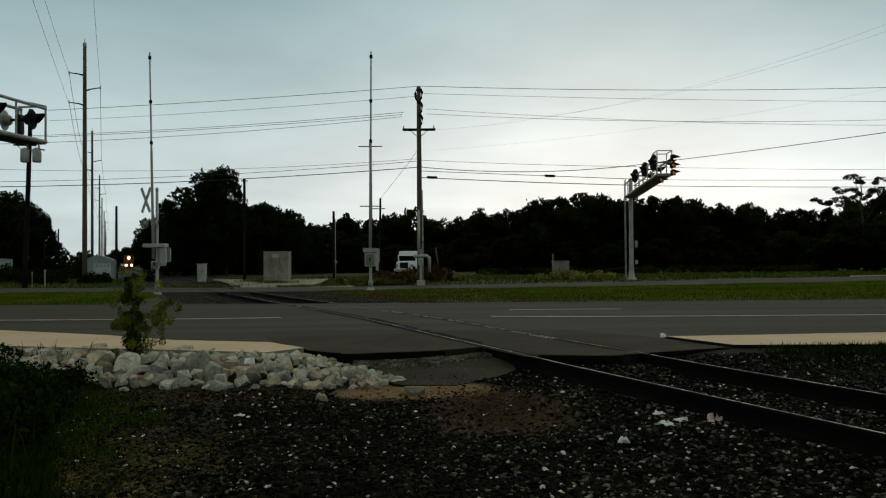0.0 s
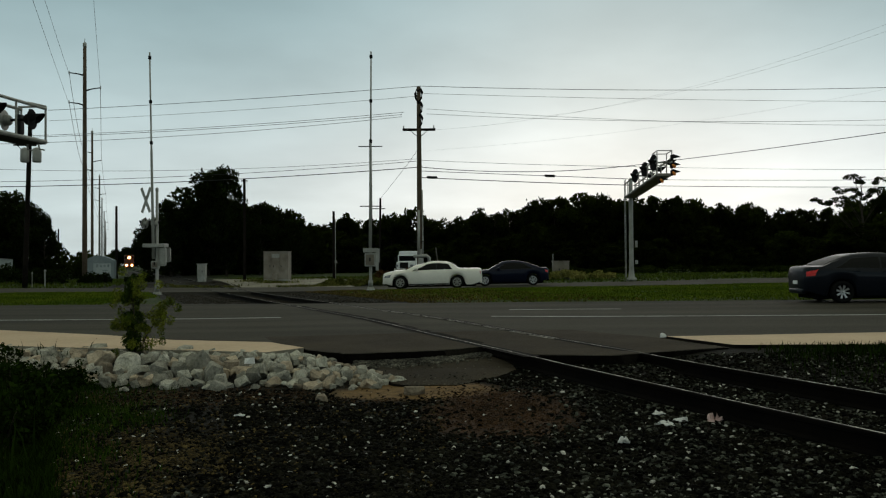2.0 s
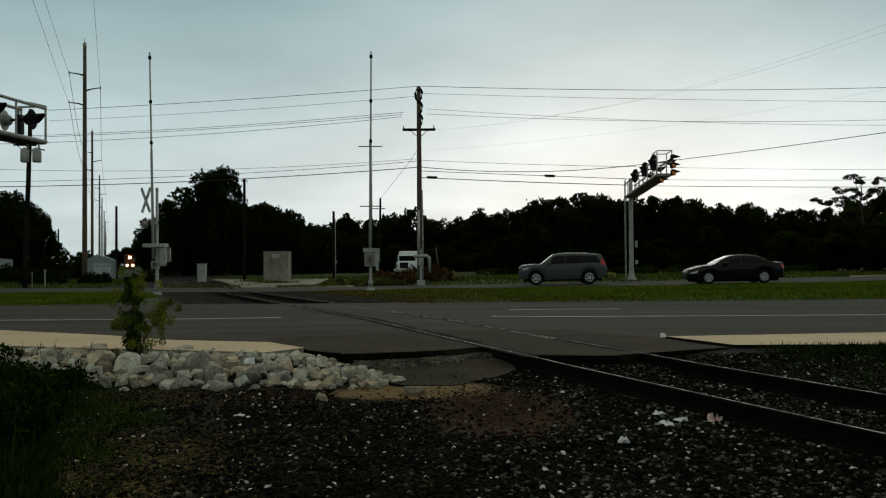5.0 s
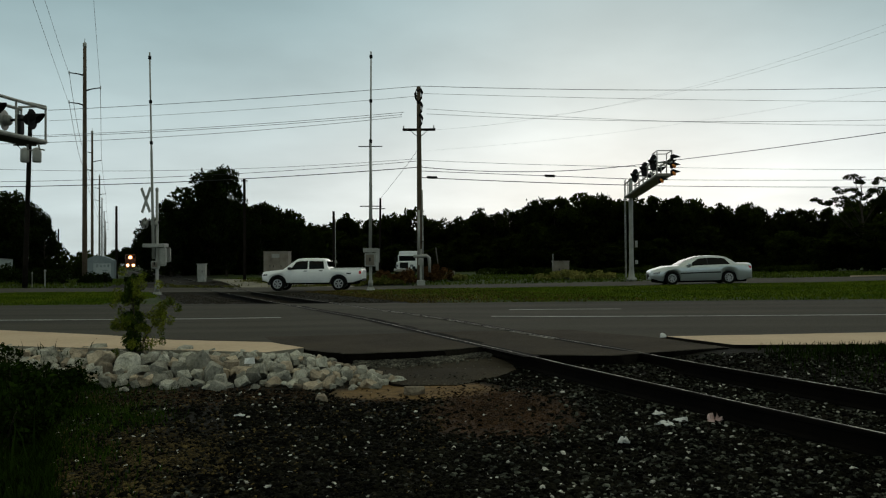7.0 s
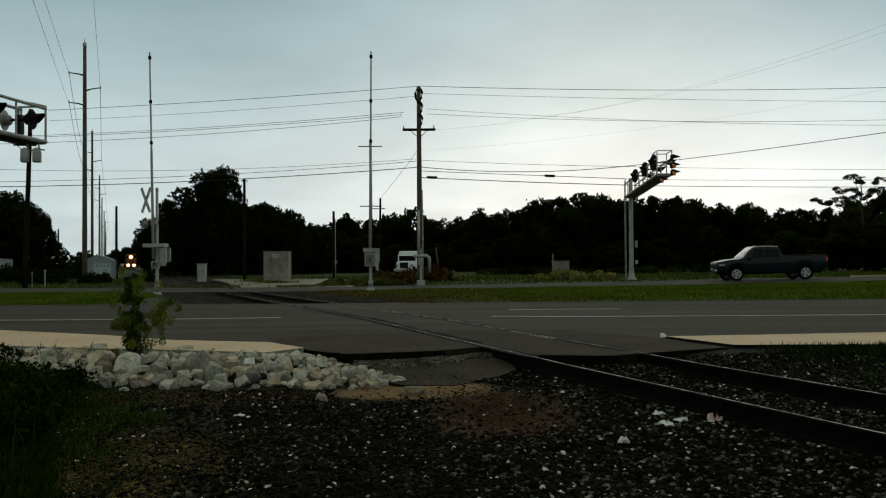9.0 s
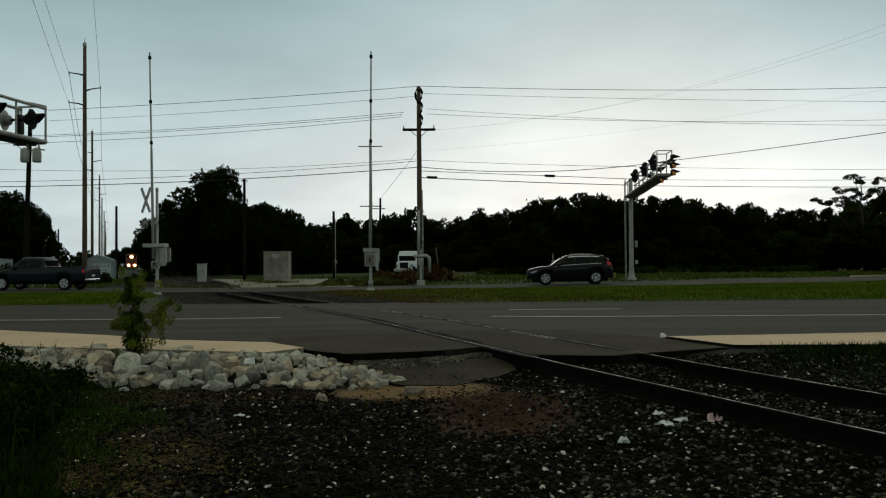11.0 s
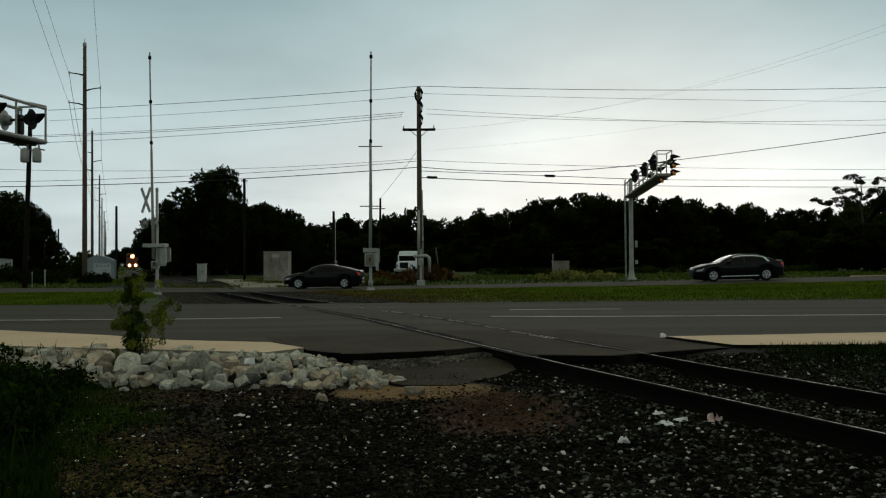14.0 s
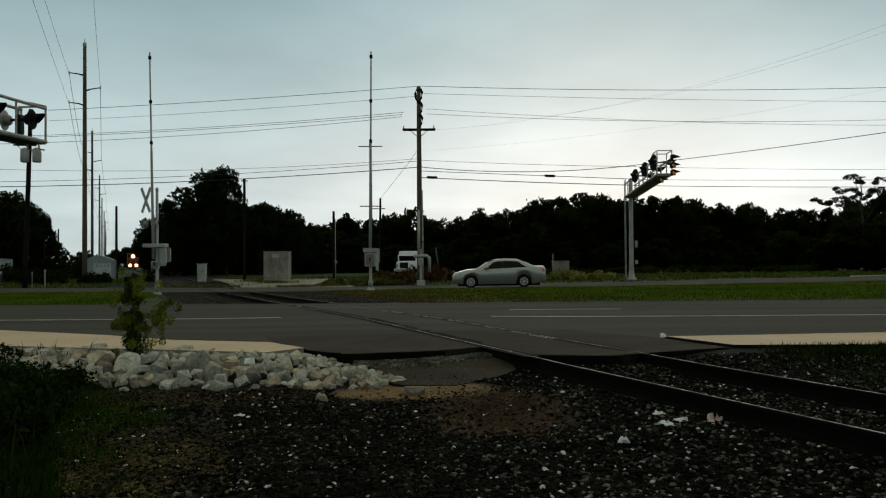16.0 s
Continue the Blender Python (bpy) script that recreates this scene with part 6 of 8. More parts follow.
FLEET["black"] = make_vehicle(sedan("sedan_car", "black sedan with red taillights on the far carriageway", PT["black"], 4.8, 1.82, 1.46, 2.75, 0.98, 0.325, roof=(0.1, -1.0), hood=0.98, deckh=1.06, deckx=-1.85, nose=0.64, tail=1.0, cowl=1.1, more=dict(spokes=8)))
FLEET["colorado"] = make_vehicle(pickup("pickup_truck", "white crew-cab pickup with open bed", PT["white"], 5.28, 1.74, 1.70, 3.2, 0.88, 0.37, hood=1.12, cowl=1.32, back=-0.92, bedz=1.12, bpillar=-0.02, nose=0.9, patches=[molding(-2.25, -2.02, 2.4, 2.75, M["plastic"], "dark decal bar", "decal")], more=dict(spokes=6, cladding=True, bumper=M["plastic"], handle=M["plastic"], mirror_paint=M["plastic"])))
FLEET["impala"] = make_vehicle(sedan("sedan_car", "silver sedan with dark side moulding", PT["silver"], 5.08, 1.85, 1.46, 2.81, 1.05, 0.33, roof=(0.0, -1.1), hood=0.98, deckh=1.06, deckx=-1.8, nose=0.64, tail=1.0, cowl=1.1, bpillar=-0.38, patches=[molding(-1.0, 1.0, 1.75, 1.95, M["plastic"], "dark side moulding")], more=dict(spokes=8)))
FLEET["f150"] = make_vehicle(pickup("pickup_truck", "dark blue-grey extended-cab pickup with open bed", PT["bluegrey"], 5.85, 2.0, 1.9, 3.68, 0.96, 0.39, hood=1.24, cowl=1.5, back=-0.55, bedz=1.3, bpillar=0.3, nose=0.98, sill=0.45, more=dict(spokes=5, bumper=M["chrome"], mirror_paint=M["plastic"])))
FLEET["cx"] = make_vehicle(wagon("sport_utility_car", "dark plum sport utility car with bright window trim", PT["plum"], 4.70, 1.87, 1.66, 2.75, 0.98, 0.37, hood=1.06, cowl=1.1, roof=(0.1, -1.5), nose=0.78, beltr=1.18, rake=0.5, pillars=(-0.25, -1.15), patches=[molding(-1.7, 0.85, 4.0, 4.1, M["alloy"], "bright window trim", "window_trim"), molding(-1.6, 0.1, 5.76, 5.95, M["bright_trim"], "bright upper window trim", "window_trim")], more=dict(spokes=5, rails=(0.0, -1.4))))
FLEET["coupe"] = make_vehicle(sedan("coupe_car", "black two-door coupe with bright wheels", PT["black"], 4.45, 1.75, 1.39, 2.62, 0.92, 0.32, roof=(0.15, -0.65), hood=0.93, deckh=1.05, deckx=-1.9, nose=0.6, tail=0.98, cowl=1.1, coupe=True, more=dict(spokes=5)))
FLEET["xt"] = make_vehicle(sedan("sedan_car", "black sedan with chrome window and sill trim", PT["black"], 4.85, 1.84, 1.48, 2.83, 0.98, 0.34, roof=(0.1, -1.05), hood=1.02, deckh=1.12, deckx=-2.02, nose=0.68, tail=1.06, cowl=1.12, patches=[molding(-1.0, 1.0, 0.42, 0.72, M["bright_trim"], "bright sill strip"), ("window_trim", (-1.5, 0.35), (-1.3, 0.25), 5.74, 6.0, M["bright_trim"], "bright window trim"), ("pillar_trim", (-1.62, -1.5), (-1.42, -1.3), 4.1, 5.9, M["bright_trim"], "bright pillar trim")], more=dict(spokes=5)))
FLEET["camry"] = make_vehicle(sedan("sedan_car", "grey-beige sedan with plain wheel covers", PT["beige"], 4.81, 1.80, 1.49, 2.72, 0.97, 0.32, roof=(0.08, -0.98), hood=1.0, deckh=1.1, deckx=-1.85, nose=0.66, tail=1.02, cowl=1.08, patches=[molding(-1.0, 1.0, 1.6, 1.8, PT["beige"], "body-coloured moulding")], more=dict(spokes=7)))


# ---------------------------------------------------------------- trees and plants
def leaf_cloud(clumps, count, size, rnd, droop=0.3, flat=0.5):
    """Many small bent leaves gathered in clumps: (centre, radii) each."""
    vol = np.array([c[1][0] * c[1][1] * c[1][2] for c in clumps])
    pick = rnd.choice(len(clumps), size=count, p=vol / vol.sum())
    cen = np.array([c[0] for c in clumps])[pick]
    rad = np.array([c[1] for c in clumps])[pick]
    d = rnd.normal(size=(count, 3))
    d /= np.linalg.norm(d, axis=1)[:, None]
    rr = rnd.uniform(0.25, 1.0, count) ** 0.45
    spur = np.where(rnd.uniform(size=count) < 0.2, rnd.uniform(1.0, 1.32, count), 1.0)
    p = cen + d * rad * (rr * spur)[:, None]
    a = rnd.normal(size=(count, 3))
    a /= np.linalg.norm(a, axis=1)[:, None]
    b = np.cross(a, rnd.normal(size=(count, 3)))
    b /= np.linalg.norm(b, axis=1)[:, None]
    n = np.cross(a, b)
    s = (size * rnd.uniform(0.55, 1.35, count))[:, None]
    v = np.stack([p - a * s, p + b * s * flat + n * s * 0.15, p + a * s, p - b * s * flat + n * s * 0.15], 1).reshape(-1, 3)
    f = np.arange(count * 4).reshape(-1, 4)
    tri = np.stack([f[:, [0, 1, 2]], f[:, [0, 2, 3]]], 1).reshape(-1, 3)
    return v.tolist(), tri.tolist()


def make_tree(seed, h, w, leaves, leaf, material, label, trunk_h=0.3, name="tree", clump_n=16, low=0.12, group="", r0=None):
    rnd = np.random.default_rng(seed)
    t = thing(name, pose(0, 0, 0), label, "tree", group)
    bm = bmesh.new()
    r0 = r0 or h * 0.018
    bend = rnd.uniform(-0.04, 0.04, 2) * h
    pts = [(bend[0] * (i / 6) ** 2, bend[1] * (i / 6) ** 2, -0.2 + (h * 0.86 + 0.2) * i / 6) for i in range(7)]
    tube(bm, pts, [r0 * (1 - 0.14 * i) * (1.25 if i == 0 else 1) for i in range(7)], 8)
    clumps = []
    for i in range(clump_n):
        u = low + (0.97 - low) * (i + rnd.uniform(0, 1)) / clump_n
        prof = math.sin(math.pi * min(max((u - low * 0.5) / (1.03 - low * 0.5), 0.02), 0.98)) ** 0.7
        ang = rnd.uniform(0, math.tau)
        rad = w * 0.5 * prof * rnd.uniform(0.35, 0.8)
        c = Vector((math.cos(ang) * rad + bend[0] * u * u, math.sin(ang) * rad + bend[1] * u * u, h * u * 0.97))
        k = w * rnd.uniform(0.11, 0.21) * (0.6 + 0.5 * prof)
        clumps.append((tuple(c), (k, k, k * rnd.uniform(0.6, 0.9))))
        z0 = max(h * u * 0.97 - rad * rnd.uniform(0.3, 0.8) - 0.05 * h, h * 0.06)
        s = Vector((bend[0] * (z0 / h) ** 2, bend[1] * (z0 / h) ** 2, z0))
        mid = s.lerp(c, 0.5) + Vector((0, 0, -0.02 * h))
        tube(bm, [s, mid, c], [r0 * 0.4 * (1 - u * 0.6), r0 * 0.25 * (1 - u * 0.6), r0 * 0.08], 5)
    part("trunk", bm, M["bark"], t, "dark trunk and limbs", smooth=True)
    v, f = leaf_cloud(clumps, leaves, leaf, rnd)
    o = new("crown", raw("crown", v, f, M[material]))
    o.parent = t
    o["label"] = "ragged crown of small leaves"
    return t


def place(ob, x, y, h0, h, turn, wide=1.0):
    k = h / h0
    z = ground_level(x, y) if y < 400 else 0
    return copy_thing(ob, Matrix.Translation((x, y, z)) @ pose(0, 0, 0, 0, 0, turn) @ Matrix.Diagonal((k * wide, k * wide, k, 1)))


def open_tree(x, y):
    """A tree whose few limbs end in flat, separate pads of leaves."""
    rnd = np.random.default_rng(33)
    t = thing("tree", pose(x, y, 0.1), "open-crowned tree with sparse leaves against the sky", "tree")
    bm = bmesh.new()
    tube(bm, [(0, 0, -0.3), (0.1, 0, 2.5), (-0.1, 0.1, 5.0), (-0.4, 0, 7.2)], [0.2, 0.16, 0.11, 0.05], 8)
    pads = []
    for px, z, r in ((-4.4, 6.85, 0.6), (-3.8, 6.6, 0.5), (-2.3, 8.0, 0.5), (-1.0, 9.2, 0.65), (-0.5, 9.0, 0.4), (-0.3, 8.6, 0.7), (0.8, 7.9, 0.8), (-2.2, 7.6, 0.55), (-1.2, 7.7, 0.7), (0.2, 7.2, 0.8), (1.6, 8.7, 0.6), (2.2, 7.6, 0.9), (-1.8, 6.9, 0.8), (-3.2, 6.6, 0.7), (1.2, 6.8, 0.9)):
        c = Vector((px, rnd.uniform(-0.8, 0.8), z))
        s = Vector((-0.15, 0.05, max(z - abs(px) * 0.7 - 1.6, 3.0)))
        tube(bm, [s, s.lerp(c, 0.55) + Vector((0, 0, 0.25)), c], [0.035, 0.022, 0.008], 5)
        for j in range(6):
            pads.append(((c.x + rnd.normal() * r * 0.5, c.y + rnd.normal() * r * 0.4, c.z + rnd.normal() * r * 0.22), (r * 0.42, r * 0.36, r * 0.2)))
    part("trunk", bm, M["bark"], t, "dark trunk and limbs", smooth=True)
    v, f = leaf_cloud(pads, 4400, 0.11, rnd)
    o = new("crown", raw("crown", v, f, M["leaf_mid"]))
    o.parent = t
    o["label"] = "separate flat pads of leaves"


def build_woods():
    rnd = random.Random(11)
    kinds = []
    for s, w in ((1, 7.5), (2, 6.5), (3, 8.2), (4, 6.0)):
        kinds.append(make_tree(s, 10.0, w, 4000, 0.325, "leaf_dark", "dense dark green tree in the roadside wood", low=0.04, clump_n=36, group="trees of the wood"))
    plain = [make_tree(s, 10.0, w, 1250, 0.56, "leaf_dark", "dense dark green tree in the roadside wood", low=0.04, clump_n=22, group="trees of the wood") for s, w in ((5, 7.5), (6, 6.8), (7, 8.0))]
    # tops of the wood's edge: x, height
    edge = [(-31, 10.0), (-27.5, 9.0), (-24, 8.7), (-21.5, 8.2), (-19, 6.6), (-16.4, 6.6), (-13.7, 7.8), (-10, 6.9), (-7.2, 7.5), (-3.6, 8.2), (-0.2, 6.9), (2.3, 7.2), (4.8, 8.1), (7, 7.4), (9.2, 7.9), (12.4, 9.7), (15.5, 9.8), (18.8, 10.0), (22, 10.1), (25.2, 9.4), (28.4, 9.6), (31.8, 9.7), (35, 9.4), (38.5, 8.9), (42, 8.6), (45.5, 8.5), (49.5, 7.7), (53, 7.9), (57, 9.0), (61.0, 10.4), (66.0, 11.0)]
    for x, h in edge:
        place(rnd.choice(kinds), x + rnd.uniform(-0.3, 0.3), 112 + rnd.uniform(-3, 3), 10.0, h * 1.1 if x < 12 else h * 1.05, rnd.uniform(0, 360), rnd.uniform(0.75, 0.95))
    for (xa, ha), (xb, hb) in zip(edge, edge[1:]):
        place(rnd.choice(kinds), (xa + xb) / 2 + rnd.uniform(-0.5, 0.5), 113 + rnd.uniform(-2, 2), 10.0, min(ha, hb) * rnd.uniform(1.04, 1.12), rnd.uniform(0, 360), rnd.uniform(0.7, 0.9))
    for i in range(34):
        x = -34 + i * 3.2 + rnd.uniform(-1, 1)
        place(rnd.choice(plain), x, 119 + rnd.uniform(-2, 5), 10.0, rnd.uniform(6.0, 6.9) + (2.4 if 12 < x < 42 else 0.6 if x >= 42 else 0), rnd.uniform(0, 360), 1.1)
    for i in range(44):
        x = -31 + i * 2.4 + rnd.uniform(-0.8, 0.8)
        place(rnd.choice(plain), x, 106.5 + rnd.uniform(-1.5, 2), 10.0, rnd.uniform(3.4, 5.8), rnd.uniform(0, 360), 1.5)
    place(kinds[1], 11.5, 102, 10.0, 6.4, 140, 1.15)
    place(kinds[3], -24.5, 99, 10.0, 5.6, 60, 1.2)
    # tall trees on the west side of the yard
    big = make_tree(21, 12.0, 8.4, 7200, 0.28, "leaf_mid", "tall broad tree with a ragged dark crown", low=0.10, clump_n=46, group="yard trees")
    big.matrix_basis = Matrix.Translation((-25.9, 88, 0.0))
    place(big, -29.3, 86, 12.0, 8.6, 130, 0.8)
    place(big, -23.7, 87.5, 12.0, 12.3, 75, 0.6)
    place(big, -31.4, 93, 12.0, 7.4, 220, 0.8)
    place(big, -33.9, 92, 12.0, 6.8, 20, 0.75)
    place(big, -42.3, 81, 12.0, 7.9, 310, 1.0)
    for x, y, h in ((-131, 332, 9.0), (-127, 336, 12.0), (-123, 330, 14.5), (-118, 334, 16.0), (-113, 330, 17.0)):
        place(big, x, y, 12.0, h, 7 * x, 1.1)
    place(big, -20.6, 90, 12.0, 8.4, 300, 0.9)
    place(big, -17.2, 92, 12.0, 6.6, 30, 0.9)
    place(big, -45.0, 82, 12.0, 9.3, 40, 1.1)
    place(big, -49.5, 81, 12.0, 9.8, 160, 1.2)
    place(big, -46.0, 86, 12.0, 7.2, 100, 1.3)
    place(big, -40.9, 82, 12.0, 6.8, 250, 0.5)
    place(big, -49.0, 78, 12.0, 9.2, 10, 0.9)
    for x, y, h in ((-140.0, 335, 6.0), (-136.5, 333, 8.0), (-133.0, 336, 9.0)):
        place(big, x, y, 12.0, h, 5 * x, 1.2)
    # unseen trees added behind the camera, to darken reflections and block light there
    for i in range(28):
        place(rnd.choice(plain), -138 + i * 10.1 + rnd.uniform(-1.5, 1.5), -92 + rnd.uniform(-5, 5), 10.0, rnd.uniform(10.0, 13.5), rnd.uniform(0, 360), 1.5)
    # thin-crowned tree in front of the wood to the east
    open_tree(40.1, 76.0)
    place(kinds[0], 43.5, 84, 10.0, 6.0, 50, 1.3)
    place(kinds[1], 47.0, 82, 10.0, 7.0, 200, 1.3)
    place(kinds[1], 46.2, 112, 10.0, 7.9, 80, 0.9)
    place(kinds[2], 42.0, 83, 10.0, 6.5, 110, 1.1)
    place(kinds[2], 37.0, 86, 10.0, 4.2, 20, 1.3)
    for x, y, h in ((39.0, 72, 4.6), (42.0, 73, 5.2), (45.5, 74, 5.6), (36.0, 74, 3.6)):
        place(kinds[3], x, y, 10.0, h, 30 * x, 1.8)
    for k, (x, y) in zip(plain, ((84, 116), (89, 114), (94, 117))):
        k.matrix_basis = Matrix.Translation((x, y, 0.1))
    for k, (x, y) in zip(kinds, ((70, 116), (74, 114), (79, 117), (-36, 121))):
        k.matrix_basis = Matrix.Translation((x, y, 0.1))
    # hazy distant wood closing the track's vista
    for i in range(20):
        place(rnd.choice(plain), -36 + i * 5.8 + rnd.uniform(-1, 1), 103.5 + rnd.uniform(-1, 1), 10.0, rnd.uniform(2.0, 3.2), rnd.uniform(0, 360), 2.2)
    for i in range(15):
        place(rnd.choice(plain), -36 + i * 7.6 + rnd.uniform(-1, 1), 128 + rnd.uniform(-2, 4), 10.0, rnd.uniform(5.8, 6.8), rnd.uniform(0, 360), 1.9)
    for i in range(16):
        place(rnd.choice(plain), -150 - i * 8 + rnd.uniform(-2, 2), 290 + rnd.uniform(-10, 10), 10.0, rnd.uniform(4, 6.5), rnd.uniform(0, 360), 2.0)
    for i in range(19):
        place(rnd.choice(plain), -137 + i * 5.5, 330 + rnd.uniform(-10, 10), 10.0, rnd.uniform(6, 9.5), rnd.uniform(0, 360), 1.5)


build_woods()


def undergrowth(name, x0, x1, y0, y1, h, count, leaf, seed, label):
    """A dense belt of scrub that nobody could count."""
    rnd = np.random.default_rng(seed)
    clumps = []
    n = int((x1 - x0) / 1.1)
    for i in range(n):
        x = x0 + (x1 - x0) * (i + rnd.uniform(0, 1)) / n
        y = rnd.uniform(y0, y1)
        k = h * rnd.uniform(0.6, 1.1)
        clumps.append(((x, y, ground_level(x, y) + k * 0.42), (rnd.uniform(0.9, 1.5), rnd.uniform(0.5, 0.9), k * 0.5)))
    v, f = leaf_cloud(clumps, count, leaf, rnd)
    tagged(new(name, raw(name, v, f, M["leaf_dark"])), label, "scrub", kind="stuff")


undergrowth("undergrowth", -33, 76, 102, 105, 2.6, 30000, 0.2, 70, "dark scrub along the foot of the wood")
undergrowth("undergrowth", -38, 80, 124, 132, 6.5, 20000, 0.48, 71, "dark thicket deep inside the wood")
undergrowth("undergrowth", -34.3, -15, 96, 99, 5.6, 16000, 0.26, 74, "dark thicket behind the yard trees")
# dark belt added to stand in for the wood's shade on the verge
undergrowth("undergrowth", 4, 36, 73, 77, 0.8, 9000, 0.13, 78, "dark scrub added for the shaded verge before the wood")
undergrowth("undergrowth", -98, -62, 150, 154, 3.4, 9000, 0.25, 72, "dark scrub on the plain beside the track")
undergrowth("undergrowth", -64, -37, 84, 88, 4.2, 12000, 0.24, 73, "dark scrub behind the shed")
undergrowth("undergrowth", 11, 43, 115, 119, 9.2, 16000, 0.45, 75, "dark thicket deep inside the wood")
undergrowth("undergrowth", -14, 10, 115, 119, 6.3, 16000, 0.36, 76, "dark thicket deep inside the wood")
# added out of view behind the camera, to darken what the cars reflect
undergrowth("undergrowth", -140, 140, -104, -98, 9.5, 14000, 0.85, 79, "unseen thicket added behind the camera to darken reflections")
undergrowth("undergrowth", 43, 70, 115, 119, 7.6, 16000, 0.36, 77, "dark thicket deep inside the wood")


def bush(x, y, w, h, seed, material, label, name="bush", leaves=4200, leaf=0.07, stems=16):
    rnd = np.random.default_rng(seed)
    b = thing(name, pose(x, y, ground_level(x, y)), label, "bush")
    bm = bmesh.new()
    clumps = []
    for i in range(stems):
        a = rnd.uniform(0, math.tau)
        q = w * 0.5 * math.sqrt(rnd.uniform(0, 1))
        top = Vector((math.cos(a) * q, math.sin(a) * q * 0.6, h * rnd.uniform(0.45, 1.0) * (1 - 0.4 * (2 * q / w) ** 2)))
        tube(bm, [(top.x * 0.5, top.y * 0.5, -0.05), (top.x * 0.8, top.y * 0.8, top.z * 0.6), top], [0.014, 0.01, 0.004], 5)
        for j in range(3):
            c = top * (1 - 0.28 * j)
            clumps.append(((top.x + rnd.normal() * 0.06, top.y + rnd.normal() * 0.05, c.z), (w * 0.11, w * 0.1, h * 0.16)))
    part("stems", bm, M["bark"], b)
    v, f = leaf_cloud(clumps, leaves, leaf, rnd)
    o = new("foliage", raw("foliage", v, f, M[material]))
    o.parent = b
    return b


bush(-7.4, 51.8, 1.6, 0.35, 14, "verge_weed", "tuft of olive weeds at the yard's edge")
bush(-5.6, 51.6, 2.0, 0.45, 15, "verge_weed", "tuft of olive weeds at the yard's edge")
bush(-3.4, 52.0, 1.8, 0.4, 16, "verge_weed", "tuft of olive weeds at the yard's edge")
bush(1.0, 55.0, 1.3, 0.5, 17, "weed", "low yellowing weeds on the verge")
bush(8.6, 55.0, 2.4, 0.75, 5, "weed", "low yellowing weeds round a cabinet")
bush(10.8, 55.2, 2.2, 0.55, 6, "weed", "low yellowing weeds on the verge")
bush(6.9, 55.2, 1.0, 0.4, 7, "weed", "low yellowing weeds on the verge")
bush(-0.3, 54.2, 2.1, 1.25, 8, "dry_weed", "rusty brown weeds at a pole's foot")
bush(-2.6, 52.4, 2.0, 1.0, 9, "dry_weed", "rusty brown weeds at a pole's foot")
bush(-4.0, 52.8, 1.2, 0.95, 18, "dry_weed", "rusty brown weeds at the yard's edge")
bush(-6.6, 53.0, 2.4, 0.45, 10, "verge_weed", "tuft of olive weeds at the yard's edge")
bush(-4.6, 52.6, 2.0, 0.7, 12, "verge_weed", "tuft of olive weeds at the yard's edge")
for i, (x, y, w, h) in enumerate(((-29.0, 58.0, 3.2, 1.2), (-33.0, 60.0, 3.6, 1.5), (-26.0, 60.0, 2.6, 0.9), (-37.5, 66.0, 4.0, 1.8), (-23.5, 62.0, 2.2, 0.8), (-33.5, 71.5, 3.0, 1.1))):
    bush(x, y, w, h, 40 + i, "leaf_mid", "dark green scrub in rough grass beside the track", leaves=1800, leaf=0.1)


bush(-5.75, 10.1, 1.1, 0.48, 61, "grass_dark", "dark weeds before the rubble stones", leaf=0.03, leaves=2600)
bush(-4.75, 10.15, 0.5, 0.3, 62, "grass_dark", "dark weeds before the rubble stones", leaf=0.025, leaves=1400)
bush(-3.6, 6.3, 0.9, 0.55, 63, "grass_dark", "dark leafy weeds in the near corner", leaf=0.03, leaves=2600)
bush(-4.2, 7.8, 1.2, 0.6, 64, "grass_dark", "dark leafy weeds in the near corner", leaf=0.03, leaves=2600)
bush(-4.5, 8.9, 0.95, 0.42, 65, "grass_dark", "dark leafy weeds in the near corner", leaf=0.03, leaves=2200)


